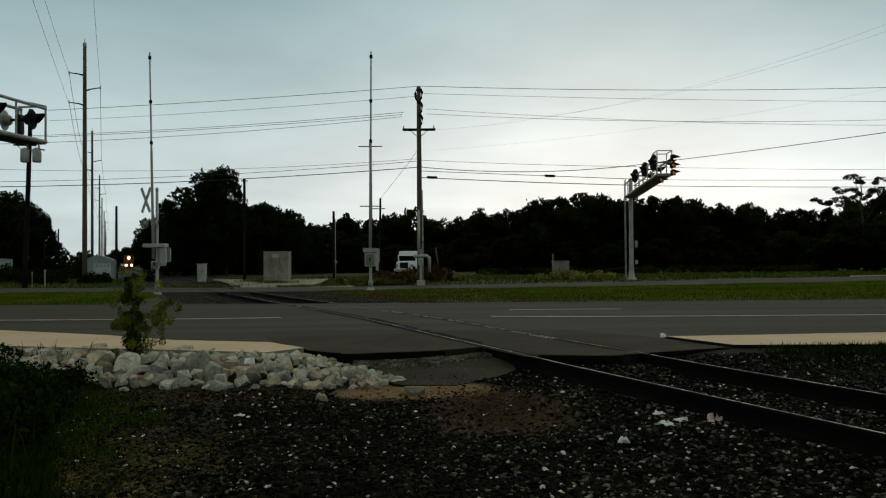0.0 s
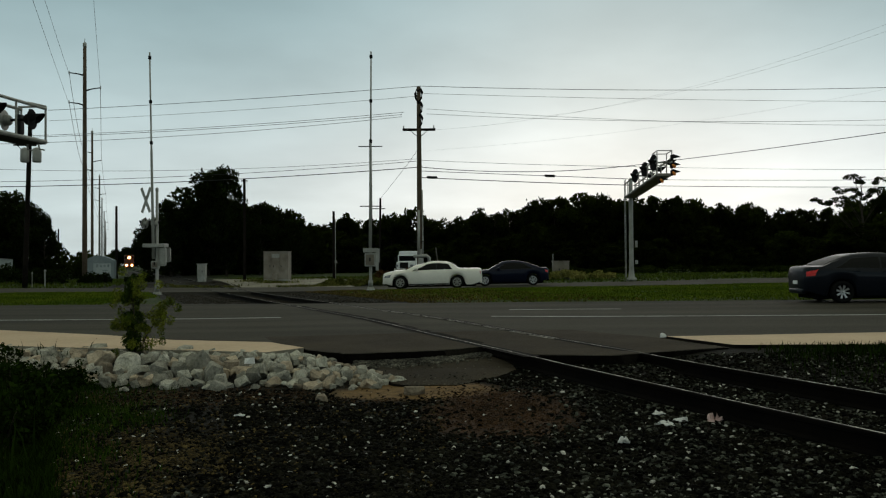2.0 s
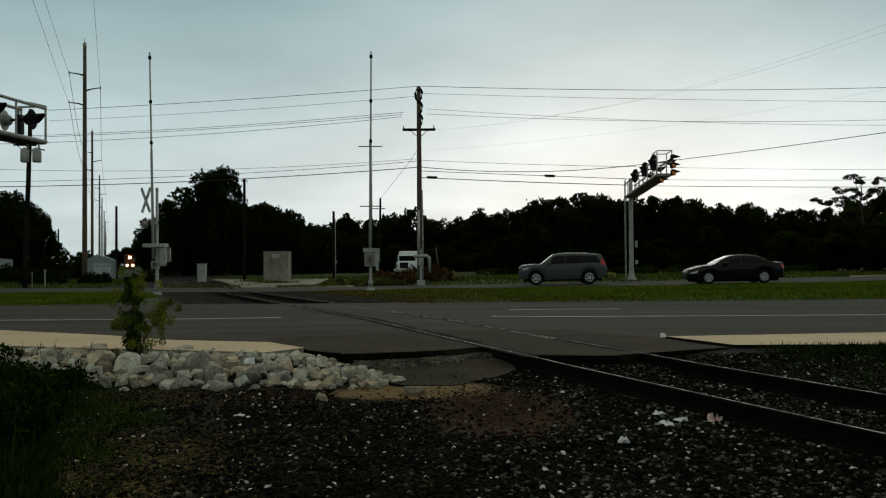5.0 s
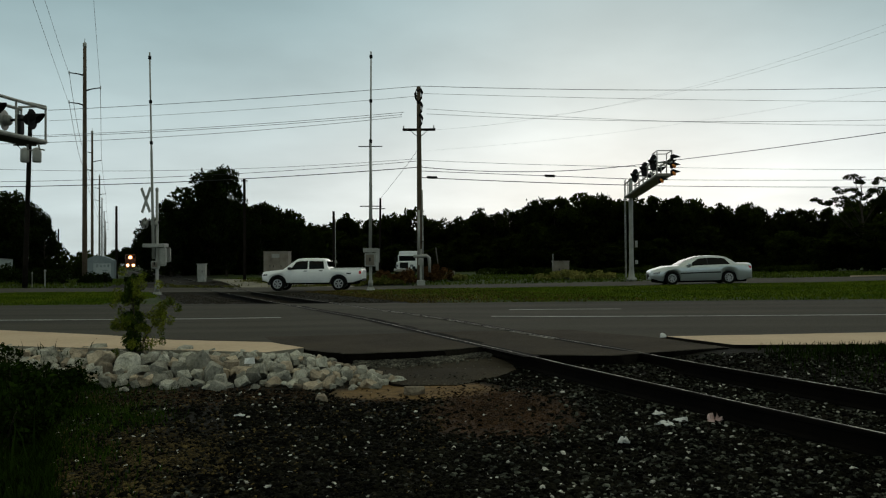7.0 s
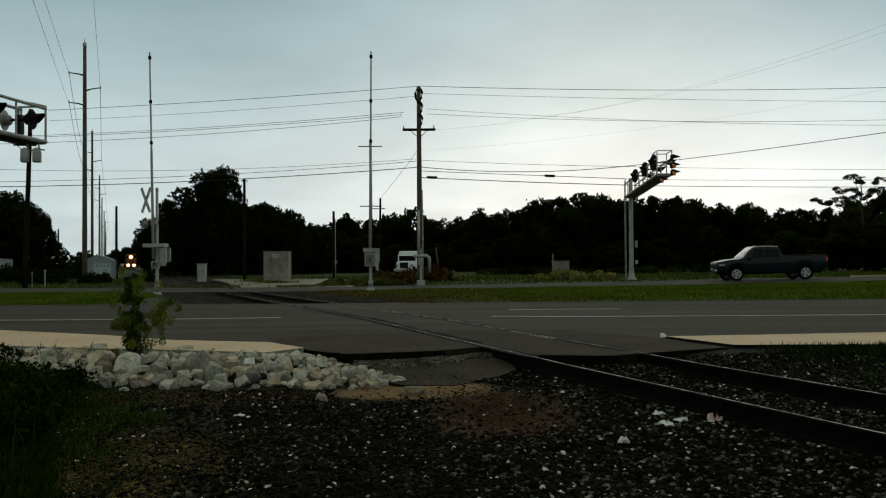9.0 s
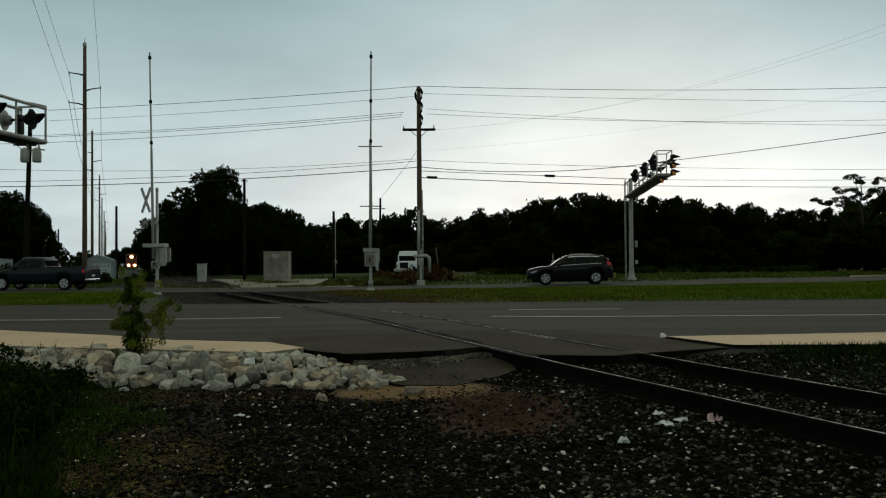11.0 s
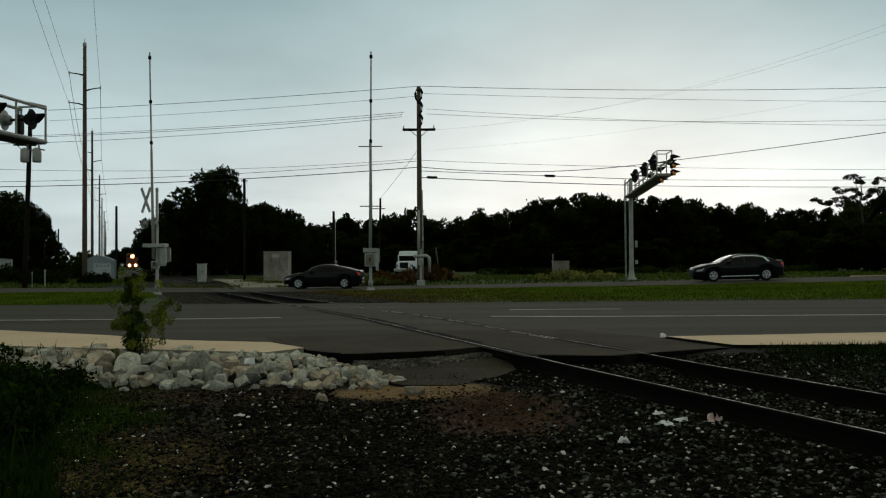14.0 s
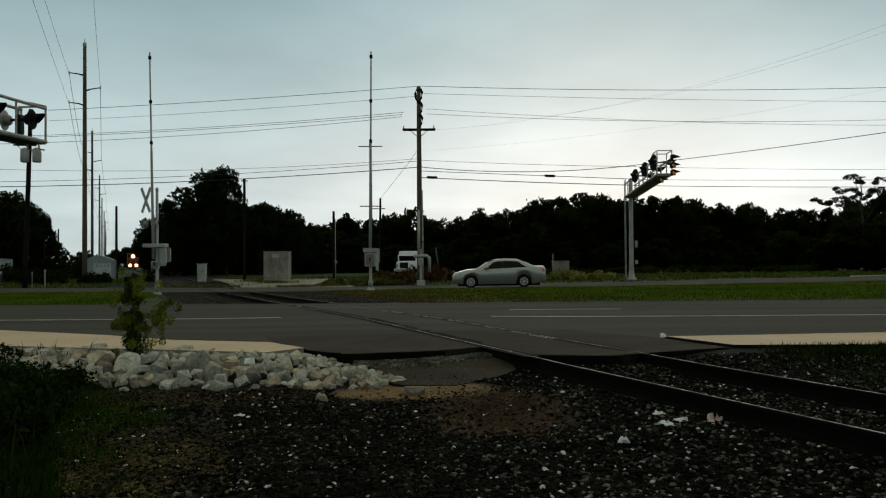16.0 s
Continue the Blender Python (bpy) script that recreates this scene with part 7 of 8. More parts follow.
def build_sapling():
    rnd = np.random.default_rng(77)
    t = thing("sapling", pose(-4.53, 11.75, -0.1), "young leafy sapling growing from the stones", "sapling")
    bm = bmesh.new()
    core, rim = [], []
    # the leader and two side stems
    stems = (((0, 0, -0.15), (0.01, 0, 0.4), (-0.03, 0.01, 0.8), (-0.06, 0, 1.18)), ((0.02, 0, -0.1), (0.14, 0.03, 0.3), (0.30, 0.02, 0.55), (0.47, 0, 0.74)), ((-0.02, 0, -0.1), (-0.10, -0.02, 0.4), (-0.20, 0.02, 0.68), (-0.26, 0, 0.86)))
    for k, pts in enumerate(stems):
        tube(bm, pts, [0.017, 0.013, 0.008, 0.003] if k == 0 else [0.011, 0.009, 0.006, 0.002], 6)
    for i in range(34):
        u = rnd.uniform(0.05, 1.0)
        wide = 0.15 * math.sin(math.pi * min(u * 0.85 + 0.15, 1)) + 0.03
        a = rnd.uniform(0, math.tau)
        c = (math.cos(a) * wide * rnd.uniform(0.2, 1) - 0.05 * u, math.sin(a) * wide * rnd.uniform(0.2, 1), 0.1 + u * 1.05)
        tube(bm, [(-0.04 * u, 0, c[2] - 0.1), c], [0.005, 0.002], 4)
        core.append((c, (0.055, 0.055, 0.075)))
    for pts, lo, n, far in ((stems[1], 0.35, 24, 0.10), (stems[2], 0.4, 18, 0.08), (stems[0], 0.1, 26, 0.17)):
        for i in range(n):
            u = rnd.uniform(lo, 1.04) * 3
            k = min(int(u), 2)
            q = Vector(pts[k]).lerp(Vector(pts[k + 1]), u - k)
            c = q + Vector((rnd.normal() * far, rnd.normal() * far, rnd.normal() * far * 0.8))
            c.z = max(c.z, 0.06)
            tube(bm, [q, c], [0.004, 0.0015], 4)
            rim.append((tuple(c), (0.06, 0.06, 0.07)))
    part("stem", bm, M["bark"], t, smooth=True)
    # inner leaves take the shaded leaf colour, outer ones the lit one
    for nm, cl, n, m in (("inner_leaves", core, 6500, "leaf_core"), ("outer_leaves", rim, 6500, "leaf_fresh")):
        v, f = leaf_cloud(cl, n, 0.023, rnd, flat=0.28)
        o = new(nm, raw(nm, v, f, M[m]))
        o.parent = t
        o["label"] = "dark green inner leaves with shade in their colour" if m == "leaf_core" else "yellow-green outer leaves"


build_sapling()


# ---------------------------------------------------------------- grass and litter
def blades(name, pts, h, w, material, label, rnd, kind="stuff"):
    """Bent grass blades standing on points (x, y, z)."""
    n = len(pts)
    p = np.array(pts)
    a = rnd.uniform(0, math.tau, n)
    hh = h * rnd.uniform(0.45, 1.25, n)
    lean = hh * rnd.uniform(0.15, 0.75, n)
    d = np.stack([np.cos(a), np.sin(a), np.zeros(n)], 1)
    s = np.stack([-np.sin(a), np.cos(a), np.zeros(n)], 1) * (w * rnd.uniform(0.6, 1.3, n))[:, None]
    up = np.array([0, 0, 1.0])
    m = p + d * (lean * 0.35)[:, None] + up * (hh * 0.6)[:, None]
    t = p + d * lean[:, None] + up * hh[:, None]
    v = np.stack([p - s, p + s, m + s * 0.7, m - s * 0.7, t], 1).reshape(-1, 3)
    k = np.arange(n) * 5
    f = np.stack([np.stack([k, k + 1, k + 2], 1), np.stack([k, k + 2, k + 3], 1), np.stack([k + 3, k + 2, k + 4], 1)], 1).reshape(-1, 3)
    return tagged(new(name, raw(name, v.tolist(), f.tolist(), M[material])), label, "grass", kind=kind)


def build_grass():
    rnd = np.random.default_rng(5)
    pts = []
    while len(pts) < 90000:
        x = rnd.uniform(-22, 22)
        yy = rnd.uniform(25.4, 40.25)
        y = yy + SLANT * x
        d = abs(off_track(x, y))
        if d < 4.0 or d < 5.2 and rnd.uniform() < 0.6:
            continue
        if off_track(x, y) > 0 and rnd.uniform() < 0.75 * (1 - ease(4.5, 10.0, d)):
            continue
        if x > -11.6 and x < -2.5 - (y - 26) * 0.3 and d < 6:
            continue
        pts.append((x, y, ground_level(x, y) - 0.01))
    blades("median_grass", pts, 0.075, 0.020, "grass", "green uncut grass on the median between carriageways", rnd)
    pts = []
    while len(pts) < 9000:
        d = 3.2 + 7.0 * rnd.uniform() ** 1.4
        yy = rnd.uniform(25.6, 40.2)
        y = yy
        for k in range(4):
            x = TRACK.x + ALONG.x / ALONG.y * (y - TRACK.y) + d / ACROSS.x
            y = yy + SLANT * x
        pts.append((x, y, ground_level(x, y) - 0.01))
    blades("median_dry_grass", pts, 0.08, 0.022, "dry_grass", "brown dry grass on the median beside the track", rnd)
    pts = []
    for cx, cy, w in ((-16.3, 51.6, 0.9), (-14.7, 52.4, 0.7), (-17.2, 53.5, 0.8), (-9.4, 50.2, 0.6), (-7.9, 50.6, 0.8), (-11.4, 55.0, 0.7), (-13.6, 58.0, 0.6), (-6.9, 50.9, 0.7)):
        for i in range(300):
            x, y = rnd.normal(cx, w), rnd.normal(cy, w * 0.4)
            pts.append((x, y, ground_level(x, y) + 0.03))
    blades("yard_weeds", pts, 0.16, 0.03, "verge_weed", "tufts of olive weeds on the gravel yard", rnd)
    pts = []
    while len(pts) < 16000:
        x, y = rnd.uniform(-45, 45), rnd.uniform(49.6, 75)
        if abs(off_track(x, y)) < 4 or (16.5 < x < 36 and y < 51.6) or abs(x) > 0.62 * y or (-22 < x < -2.5 and y < 64):
            continue
        pts.append((x, y, ground_level(x, y) - 0.01))
    blades("verge_grass", pts, 0.17, 0.05, "verge_grass", "rough green grass beyond the far carriageway", rnd)
    pts = []
    while len(pts) < 42000:
        x, y = rnd.uniform(-6.5, -0.8), rnd.uniform(4.2, 10.2)
        edge = -1.9 - 0.35 * (y - 5) + 0.7 * noise.noise((x * 0.8, y * 0.8, 4))
        dens = (1 - ease(edge - 1.3, edge + 0.4, x)) * (0.35 + 0.65 * ease(-0.1, 0.25, noise.noise((x * 1.3, y * 1.3, 9))))
        if x > -0.58 * y - 0.4 and y < 6.2:
            dens *= 0.3
        if rnd.uniform() < dens:
            pts.append((x, y, ground_level(x, y) - 0.01))
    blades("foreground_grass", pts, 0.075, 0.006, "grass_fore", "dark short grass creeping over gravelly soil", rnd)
    # tall weeds at the near corner
    pts = []
    for i in range(3000):
        x, y = rnd.normal(-4.3, 0.5), rnd.normal(7.3, 1.2)
        if x < -0.50 * y + 0.02:
            pts.append((x, y, ground_level(x, y) - 0.01))
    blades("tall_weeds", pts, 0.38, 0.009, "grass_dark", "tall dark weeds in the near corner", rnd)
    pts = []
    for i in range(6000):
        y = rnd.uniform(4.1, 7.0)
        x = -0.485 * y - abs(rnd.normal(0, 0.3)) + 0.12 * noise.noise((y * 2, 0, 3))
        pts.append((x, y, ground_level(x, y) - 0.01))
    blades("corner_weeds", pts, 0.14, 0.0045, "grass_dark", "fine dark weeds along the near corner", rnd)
    pts = []
    for i in range(60):
        x, y = rnd.uniform(-7.5, -5.2), rnd.uniform(10.2, 12.2)
        pts.append((x, y, ground_level(x, y) + 0.05))
    blades("stone_weeds", pts, 0.2, 0.012, "grass_dark", "weeds growing up among the rubble stones", rnd)
    pts = []
    for i in range(9000):
        x, y = rnd.uniform(4.4, 11.5), 11.42 - abs(rnd.normal(0, 0.75))
        if off_track(x, y) < 1.5 or rnd.uniform() > 0.25 + 0.75 * ease(-0.2, 0.25, noise.noise((x * 1.1, y * 1.1, 2))) * ease(4.4, 6.5, x):
            continue
        pts.append((x, y, ground_level(x, y)))
    blades("edge_weeds", pts, 0.11, 0.009, "grass_dark", "dark low weeds below the concrete strip's edge", rnd)


build_grass()


# ---------------------------------------------------------------- stones
def stone_mesh(seed, squash=0.75):
    """A quarried block: an uneven box with broken-off corners and chipped edges."""
    rnd = random.Random(seed)
    bm = bmesh.new()
    bmesh.ops.create_cube(bm, size=1)
    taper = rnd.uniform(0.68, 0.95)
    for v in bm.verts:
        k = taper if v.co.z > 0 else 1.0
        v.co = Vector((v.co.x * k + rnd.uniform(-0.13, 0.13), v.co.y * k + rnd.uniform(-0.13, 0.13), (v.co.z + rnd.uniform(-0.14, 0.14)) * squash))
    for i in range(rnd.choice((4, 5, 6))):
        n = Vector((rnd.choice((-1, 1)) * rnd.uniform(0.15, 1), rnd.choice((-1, 1)) * rnd.uniform(0.15, 1), rnd.choice((-1, 1, 1)) * rnd.uniform(0.15, 1))).normalized()
        out = bmesh.ops.bisect_plane(bm, geom=bm.verts[:] + bm.edges[:] + bm.faces[:], plane_co=n * rnd.uniform(0.34, 0.52), plane_no=n, clear_outer=True)
        rim = [g for g in out["geom_cut"] if isinstance(g, bmesh.types.BMEdge)]
        if rim:
            bmesh.ops.contextual_create(bm, geom=rim)
    bmesh.ops.bevel(bm, geom=bm.edges[:], offset=0.022, segments=1, affect="EDGES")
    bmesh.ops.recalc_face_normals(bm, faces=bm.faces[:])
    return bm


def build_riprap():
    heap = thing("rubble_heap", pose(0, 0, 0), "bank of pale broken limestone blocks below the concrete", "rubble heap")
    rnd = random.Random(8)
    shapes = [mesh_of("stone", stone_mesh(100 + i, rnd.uniform(0.6, 0.85)), M["stone_tan" if i % 4 == 0 else "stone"]) for i in range(18)]
    v = 0.0
    while v <= 1.001:
        x = -8.4
        while x < -0.5:
            front = float(np.interp(x, [-9, -6.5, -4.7, -4.2, -0.5], [13.0, 11.7, 10.4, 9.98, 9.9]))
            back = float(np.interp(x, [-9, -7, -2.6, -2.0, -1.4, -0.5], [13.7, 12.75, 11.4, 11.6, 10.8, 9.95]))
            s = rnd.uniform(0.09, 0.215) * (1.45 if rnd.random() < 0.16 and x < -2.2 else 1.0) * (1.0 - 0.3 * ease(-2.6, -1.2, x)) * (0.78 if v > 0.8 else 1.0)
            y = front + (back - front) * v + rnd.uniform(-0.06, 0.06)
            lie = -0.25 + 0.15 * v ** 0.8 * min(1.0, (back - front) / 1.2)
            ob = new("stone", shapes[rnd.randrange(18)])
            ob.parent = heap
            ob.matrix_basis = Matrix.Translation((x, y, lie + s * 0.28 + 0.035 * rnd.random())) @ pose(0, 0, 0, rnd.uniform(-27, 27), rnd.uniform(-27, 27), rnd.uniform(-40, 40) + rnd.choice((0, 90, 180, 270))) @ Matrix.Diagonal((s * rnd.uniform(0.9, 1.5), s * rnd.uniform(0.8, 1.15), s * rnd.uniform(0.85, 1.35), 1))
            x += s * rnd.uniform(1.0, 1.5) * (1.0 if x > -4.8 else 1.3)
        v += 0.166
    for i in range(20):
        x = rnd.uniform(-4.0, -0.5)
        s = rnd.uniform(0.06, 0.17)
        y = 9.72 + rnd.uniform(-0.14, 0.15)
        ob = new("stone", shapes[rnd.randrange(18)])
        ob.parent = heap
        ob.matrix_basis = Matrix.Translation((x, y, ground_level(x, y) + s * 0.2)) @ pose(0, 0, 0, rnd.uniform(-30, 30), rnd.uniform(-30, 30), rnd.uniform(0, 360)) @ Matrix.Diagonal((s * 1.3, s, s, 1))
    for i in range(46):
        x = -7.4 + i * 0.122 + rnd.uniform(-0.05, 0.05)
        s = rnd.uniform(0.10, 0.18)
        y = float(np.interp(x, [-9, -7, -2.6, -2.0, -1.4, -0.5], [13.7, 12.75, 11.4, 11.6, 10.8, 9.95])) + rnd.uniform(-0.24, -0.02)
        ob = new("stone", shapes[rnd.randrange(18)])
        ob.parent = heap
        ob.matrix_basis = Matrix.Translation((x, y, road_level(x, y) - 0.035 - s * 0.12)) @ pose(0, 0, 0, rnd.uniform(-20, 20), rnd.uniform(-20, 20), rnd.uniform(0, 360)) @ Matrix.Diagonal((s * 1.4, s, s * 0.9, 1))
    white = mesh_of("loose_stone", stone_mesh(140, 0.8), M["litter"])
    for x, y, s, lab in ((-0.32, 9.05, 0.165, "lone pale stone on bare ochre soil"), (3.55, 12.95, 0.07, "small white stone on the concrete's tip"), (2.1, 7.2, 0.10, "white folded paper lump on ballast"), (-2.55, 10.5, 0.10, "bright white stone lying on the rubble bank"), (-1.35, 8.78, 0.13, "flat tan stone on bare soil")):
        ob = tagged(new("loose_stone", white if y > 12 or x < -2 or x > 2 else shapes[4]), lab, "stone", "loose stones")
        z = road_level(x, y) + 0.03 if y > 12 else -0.02 if x < -2 else ground_level(x, y)
        ob.matrix_basis = Matrix.Translation((x, y, z + s * 0.22)) @ pose(0, 0, 0, 8, -5, 40 + 80 * x) @ Matrix.Diagonal((s * 1.25, s, s * 1.05, 1))


build_riprap()


def scatter(name, spots, sizes, material, label, seed, category="gravel"):
    """Many small angular stones as one mass."""
    rnd = np.random.default_rng(seed)
    base = np.array([(-1, -0.8, -0.5), (0.9, -1, -0.4), (1.1, 0.7, -0.5), (-0.7, 1, -0.45), (-0.6, -0.5, 0.5), (0.5, -0.55, 0.62), (0.65, 0.45, 0.5), (-0.5, 0.6, 0.66)])
    quads = np.array([(0, 1, 5, 4), (1, 2, 6, 5), (2, 3, 7, 6), (3, 0, 4, 7), (4, 5, 6, 7)])
    n = len(spots)
    p = np.array(spots)
    s = np.array(sizes)[:, None, None] * 0.5
    jit = base[None] * rnd.uniform(0.55, 1.3, (n, 8, 3))
    a, b = rnd.uniform(0, math.tau, n), rnd.normal(0, 0.3, n)
    ca, sa, cb, sb = np.cos(a), np.sin(a), np.cos(b), np.sin(b)
    x, y, z = jit[..., 0] * 1.15, jit[..., 1] * 0.9, jit[..., 2] * 0.72
    x, z = x * cb[:, None] - z * sb[:, None], x * sb[:, None] + z * cb[:, None]
    x, y = x * ca[:, None] - y * sa[:, None], x * sa[:, None] + y * ca[:, None]
    v = np.stack([x, y, z], -1) * s + p[:, None, :]
    f = (quads[None] + (np.arange(n) * 8)[:, None, None]).reshape(-1, 4)
    return tagged(new(name, raw(name, v.reshape(-1, 3).tolist(), f.tolist(), M[material])), label, category, kind="stuff")


def build_ballast():
    rnd = np.random.default_rng(9)
    dark, dsz, pale, psz, litter, lsz, mid, msz = [], [], [], [], [], [], [], []
    while len(dark) < 42000:
        y = 3.9 + 7.2 * rnd.uniform() ** 1.25
        x = rnd.uniform(-0.62 * y - 0.6, 0.62 * y + 0.8)
        d = off_track(x, y)
        if 0.68 < abs(d) < 0.83 or in_poly(x, y, PATCH) or y > 9.6 and x < -0.4:
            continue
        bare = ((x + 0.35) / 1.0) ** 2 + ((y - 9.35) / 0.65) ** 2
        rust = ((x - 0.55) / 0.85) ** 2 + ((y - 8.0) / 1.4) ** 2
        if bare < 1 and rnd.uniform() < 0.985 or rust < 1.3 and rnd.uniform() < 0.93 - 0.75 * ease(0.25, 1.3, rust) or y > 8.55 and x < -0.4 and rnd.uniform() < 0.45:
            continue
        if x < -1.3 - 0.3 * (y - 5) and rnd.uniform() < 0.62:
            continue
        z = ground_level(x, y)
        if abs(d) < 2.0:
            z = max(z, rail_level(x, y) - 0.19 + 0.02 * noise.noise((x * 3, y * 3, 0)))
        size = rnd.uniform(0.018, 0.052)
        if rnd.uniform() < 0.028:
            pale.append((x, y, z + size * 0.3))
            psz.append(size * rnd.uniform(0.35, 0.95))
        elif rnd.uniform() < 0.03 + 0.14 * ease(-0.5, 1.5, x) + 0.1 * noise.noise((x * 1.5, y * 1.5, 7)):
            mid.append((x, y, z + size * 0.25))
            msz.append(size * 0.95)
        else:
            dark.append((x, y, z + size * 0.2))
            dsz.append(size)
    while len(litter) < 7400:
        x, y = rnd.normal(-2.5, 0.5), rnd.normal(5.95, 0.65)
        if rnd.uniform() < 0.2:
            x, y = rnd.uniform(-4, 0), rnd.uniform(4.5, 9)
        if y > 4:
            litter.append((x, y, ground_level(x, y) + 0.01))
            lsz.append(rnd.uniform(0.01, 0.034))
    chips, csz = [], []
    while len(chips) < 4200:
        x, y = rnd.normal(0.55, 0.42), rnd.normal(8.0, 0.65)
        chips.append((x, y, ground_level(x, y) + 0.005))
        csz.append(rnd.uniform(0.008, 0.026))
    while len(chips) < 8200:
        x, y = rnd.uniform(-4.6, -0.4), rnd.normal(9.15, 0.35)
        if y < 9.85 and (((x + 0.35) / 1.1) ** 2 + ((y - 9.35) / 0.5) ** 2 > 1 or rnd.uniform() < 0.06):
            chips.append((x, y, ground_level(x, y) + 0.004))
            csz.append(rnd.uniform(0.010, 0.030))
    scatter("rusty_chips", chips, csz, "rust_chip", "fine rusty chips on bare soil", 8)
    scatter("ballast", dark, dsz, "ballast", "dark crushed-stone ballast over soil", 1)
    scatter("grey_chips", mid, msz, "ballast_mid", "grey stone chips among darker ballast", 6)
    scatter("pale_pebbles", pale, psz, "pebble_light", "scattered pale pebbles among the ballast", 2)
    scatter("dry_litter", litter, lsz, "dry", "brown dry leaf litter and chips on soil", 3, "litter")
    far, fsz = [], []
    while len(far) < 13000:
        s, d = rnd.uniform(18, 60), rnd.uniform(-3.6, 3.6)
        if s > 40:
            d *= 0.55
        c = TRACK + ALONG * s + ACROSS * d
        yy = c.y - SLANT * c.x
        if yy < 27 or 40 < yy < 48.8:
            continue
        far.append((c.x, c.y, ground_level(c.x, c.y)))
        fsz.append(rnd.uniform(0.05, 0.1))
    scatter("median_ballast", far, fsz, "ballast_far", "dark crushed stone along the track on the median", 4)
    edge, esz = [], []
    while len(edge) < 1900:
        x = rnd.uniform(-1.25, 0.7)
        y = float(np.interp(x, [-1.4, -0.5, 0.2, 0.62], [11.2, 11.35, 11.65, 11.95])) - abs(rnd.normal(0, 0.2)) + 0.02
        edge.append((x, y, patch_level(x, y) + 0.01))
        esz.append(rnd.uniform(0.02, 0.06))
    while len(edge) < 2200:
        x, y = rnd.uniform(-1.1, 1.0), rnd.uniform(9.5, 10.9)
        if in_poly(x, y, PATCH) and rnd.uniform() < 0.3 * abs(y - 10.5) ** 2:
            edge.append((x, y, patch_level(x, y) + 0.005))
            esz.append(rnd.uniform(0.01, 0.03))
    scatter("edge_gravel", edge, esz, "edge_gravel", "row of loose grey gravel along the asphalt's edge", 5)


build_ballast()


def crumple(name, x, y, w, l, h, material, label, seed):
    rnd = random.Random(seed)
    bm = bmesh.new()
    n = 7
    g = [[bm.verts.new(((i / n - 0.5) * l * (1 - 0.3 * rnd.random()), (j / n - 0.5) * w, rnd.random() ** 2 * h * math.sin(math.pi * (i + 0.5) / (n + 1)))) for j in range(n + 1)] for i in range(n + 1)]
    for a, b in zip(g, g[1:]):
        for j in range(n):
            bm.faces.new((a[j], a[j + 1], b[j + 1], b[j]))
    ex = bmesh.ops.extrude_face_region(bm, geom=bm.faces[:])
    bmesh.ops.translate(bm, verts=[q for q in ex["geom"] if isinstance(q, bmesh.types.BMVert)], vec=(0, 0, 0.008))
    bmesh.ops.recalc_face_normals(bm, faces=bm.faces[:])
    ob = solid(name, bm, M[material], label, "litter", "litter")
    ob.matrix_basis = pose(x, y, ground_level(x, y) + 0.03, 0, 0, rnd.uniform(0, 360))


crumple("crumpled_paper", 2.02, 7.55, 0.08, 0.11, 0.035, "litter", "crumpled white paper on ballast", 1)
crumple("crumpled_paper", 1.95, 7.08, 0.1, 0.18, 0.035, "litter", "crumpled white paper on ballast", 2)
crumple("plastic_wrapper", 2.47, 7.3, 0.13, 0.32, 0.06, "litter_pink", "faded pink plastic wrapper beside the rail", 3)
crumple("paper_scrap", -1.98, 7.75, 0.04, 0.11, 0.015, "litter", "flat white paper scrap on gravel", 4)
crumple("paper_scrap", 1.42, 6.35, 0.06, 0.1, 0.05, "litter", "small white paper scrap on ballast", 5)


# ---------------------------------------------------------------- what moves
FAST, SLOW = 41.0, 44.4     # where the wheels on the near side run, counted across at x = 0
HEAD = math.degrees(math.atan(SLANT))
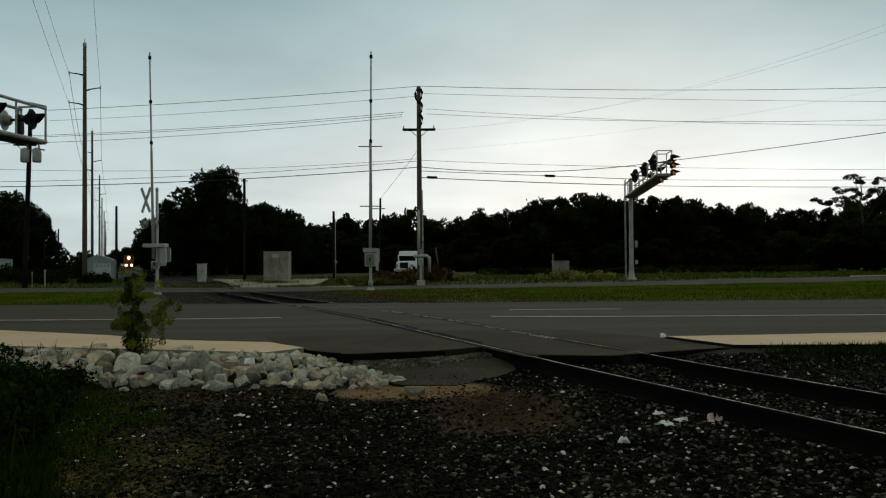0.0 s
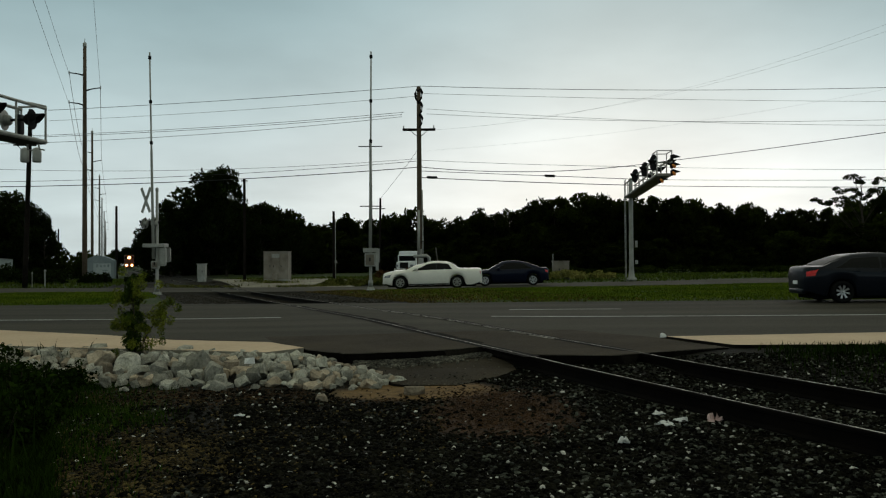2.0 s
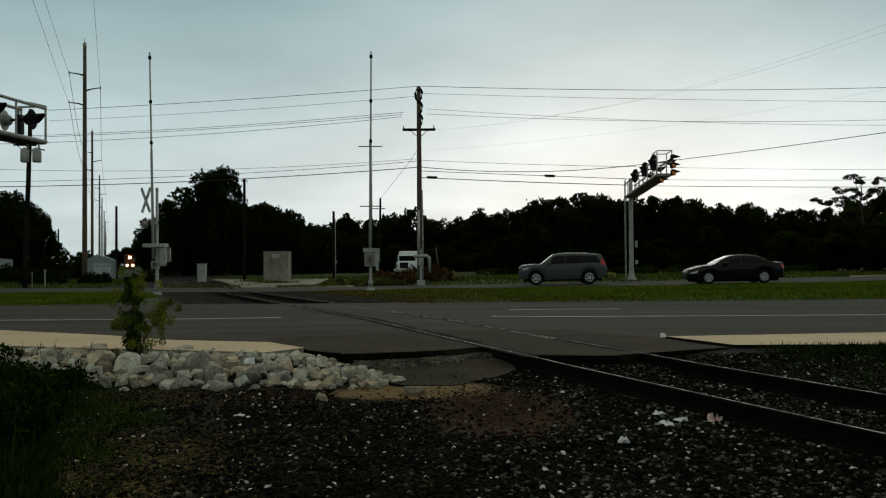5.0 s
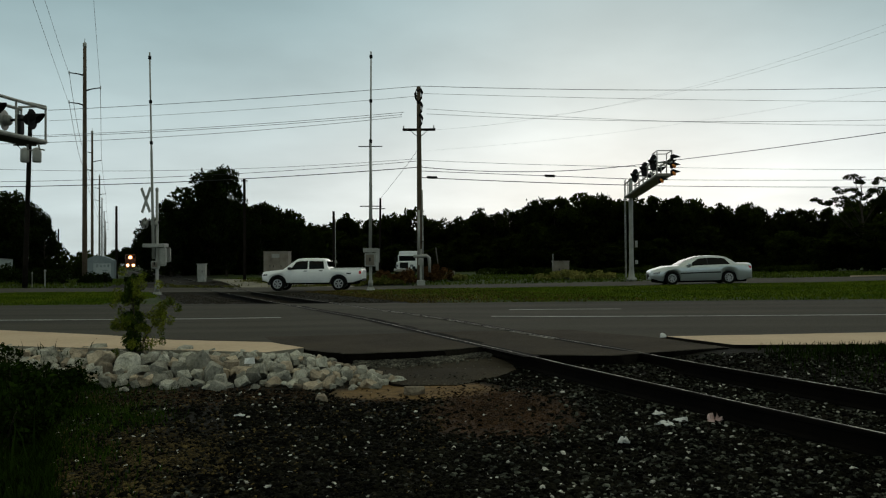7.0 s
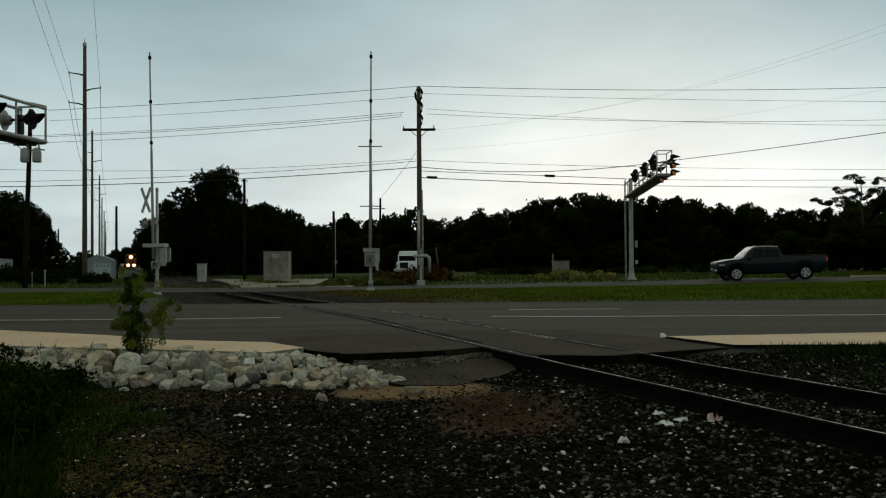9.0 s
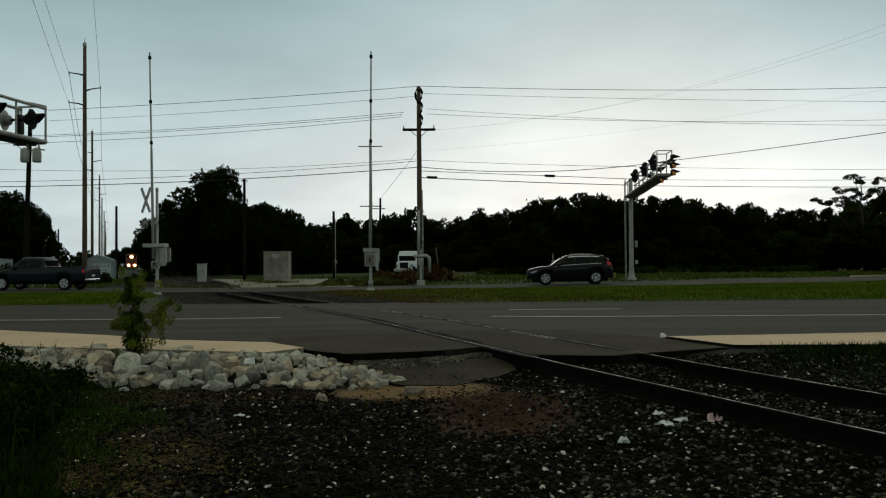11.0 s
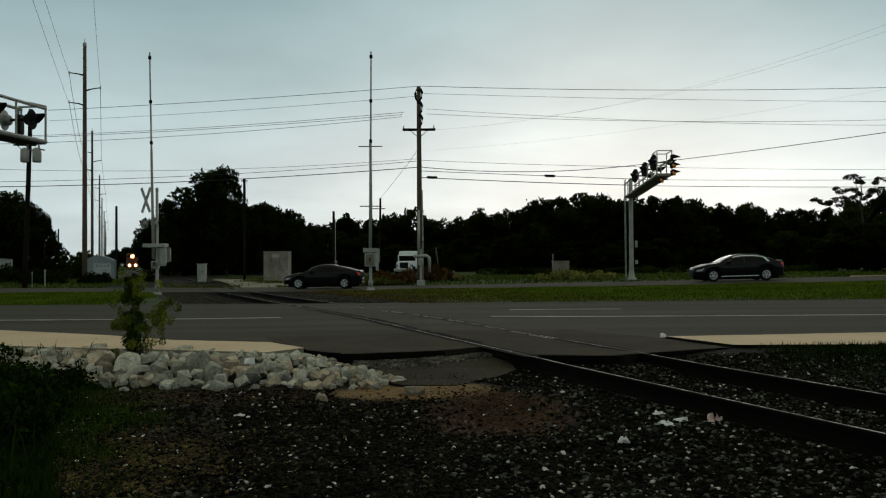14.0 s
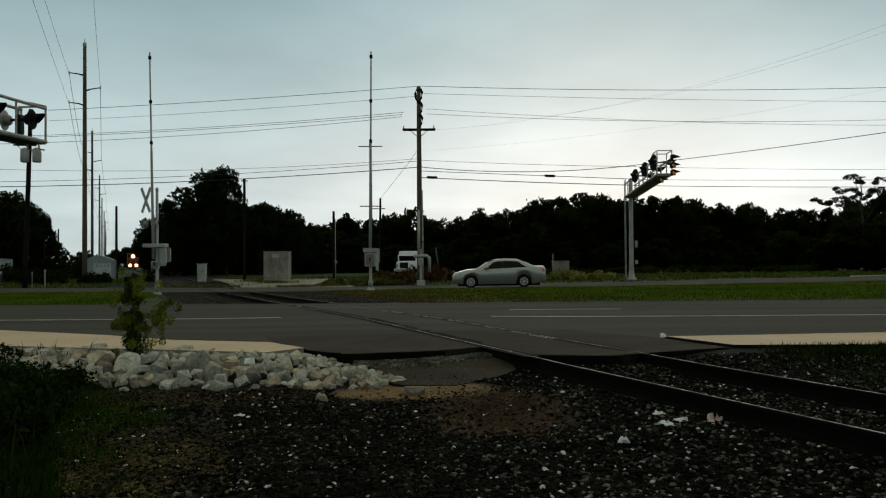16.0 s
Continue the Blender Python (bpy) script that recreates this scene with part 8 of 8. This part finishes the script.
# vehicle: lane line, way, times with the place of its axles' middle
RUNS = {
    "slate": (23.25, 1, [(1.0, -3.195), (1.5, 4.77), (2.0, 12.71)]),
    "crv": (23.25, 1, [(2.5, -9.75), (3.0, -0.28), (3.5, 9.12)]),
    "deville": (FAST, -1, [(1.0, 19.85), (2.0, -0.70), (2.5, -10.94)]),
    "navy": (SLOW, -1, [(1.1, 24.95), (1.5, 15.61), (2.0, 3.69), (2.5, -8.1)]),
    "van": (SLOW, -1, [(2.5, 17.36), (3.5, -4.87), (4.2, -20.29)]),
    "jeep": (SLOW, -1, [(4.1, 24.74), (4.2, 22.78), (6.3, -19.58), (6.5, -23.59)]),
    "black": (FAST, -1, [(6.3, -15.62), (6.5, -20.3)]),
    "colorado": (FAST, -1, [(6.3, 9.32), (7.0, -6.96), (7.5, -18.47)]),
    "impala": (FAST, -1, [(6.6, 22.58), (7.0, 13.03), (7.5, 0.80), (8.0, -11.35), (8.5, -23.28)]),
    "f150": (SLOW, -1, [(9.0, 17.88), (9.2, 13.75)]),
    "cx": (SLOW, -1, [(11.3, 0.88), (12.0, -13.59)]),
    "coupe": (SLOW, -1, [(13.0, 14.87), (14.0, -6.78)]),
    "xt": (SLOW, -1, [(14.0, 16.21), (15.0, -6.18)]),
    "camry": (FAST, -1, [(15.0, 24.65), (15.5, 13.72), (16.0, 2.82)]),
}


def motions():
    for key, (lane, way, keys) in RUNS.items():
        ob, wheels = FLEET[key]
        wide = max(abs(w.location.y) for w, _ in wheels) + 0.1
        r = wheels[0][0].location.z
        v0 = (keys[1][1] - keys[0][1]) / (keys[1][0] - keys[0][0])
        v1 = (keys[-1][1] - keys[-2][1]) / (keys[-1][0] - keys[-2][0])

        def along(t):
            if t <= keys[0][0]:
                return keys[0][1] + v0 * (t - keys[0][0])
            if t >= keys[-1][0]:
                return keys[-1][1] + v1 * (t - keys[-1][0])
            for (ta, xa), (tb, xb) in zip(keys, keys[1:]):
                if ta <= t <= tb:
                    return xa + (xb - xa) * (t - ta) / (tb - ta)

        def stand(t):
            x = along(t)
            y = lane + SLANT * x + wide
            dz = (road_level(x + 1, y - wide) - road_level(x - 1, y - wide)) / 2
            pitch = math.degrees(math.atan(dz))
            return pose(x, y, road_level(x, y - wide) + 0.004, 0, -pitch if way > 0 else pitch, HEAD if way > 0 else 180 + HEAD)

        ts = sorted({0.0, 16.0} | {k[0] for k in keys if 0 < k[0] < 16} | {round(i * 0.5, 1) for i in range(33) if abs(along(i * 0.5)) < 60})
        walk(ob, [(t, stand(t)) for t in ts])
        # wheels roll while the vehicle passes
        seen = [i for i in range(0, 481) if abs(along(i / 30)) < 30]
        turn = min(math.degrees(abs(v0) / 30 / r), 85)
        for w, s in wheels:
            rest = w.location.copy()
            walk(w, [(0.0, pose(*rest))] * (seen[0] > 0) + [(i / 30, pose(*rest, 0, turn * (i - seen[0]) % 360 if turn else 0, 0)) for i in seen] + [(16.0, pose(*rest, 0, turn * (seen[-1] - seen[0]) % 360, 0))] * (seen[-1] < 480))
    rows = []
    for t in range(0, 17, 4):
        s = 272.0 + (223.0 - 272.0) * t / 16
        p = TRACK + ALONG * ((s - TRACK.y) / ALONG.y)
        rows.append((float(t), pose(p.x + 0.4, p.y, 0.12, 0, 0, 22.7)))
    walk(LOCO, rows)


motions()
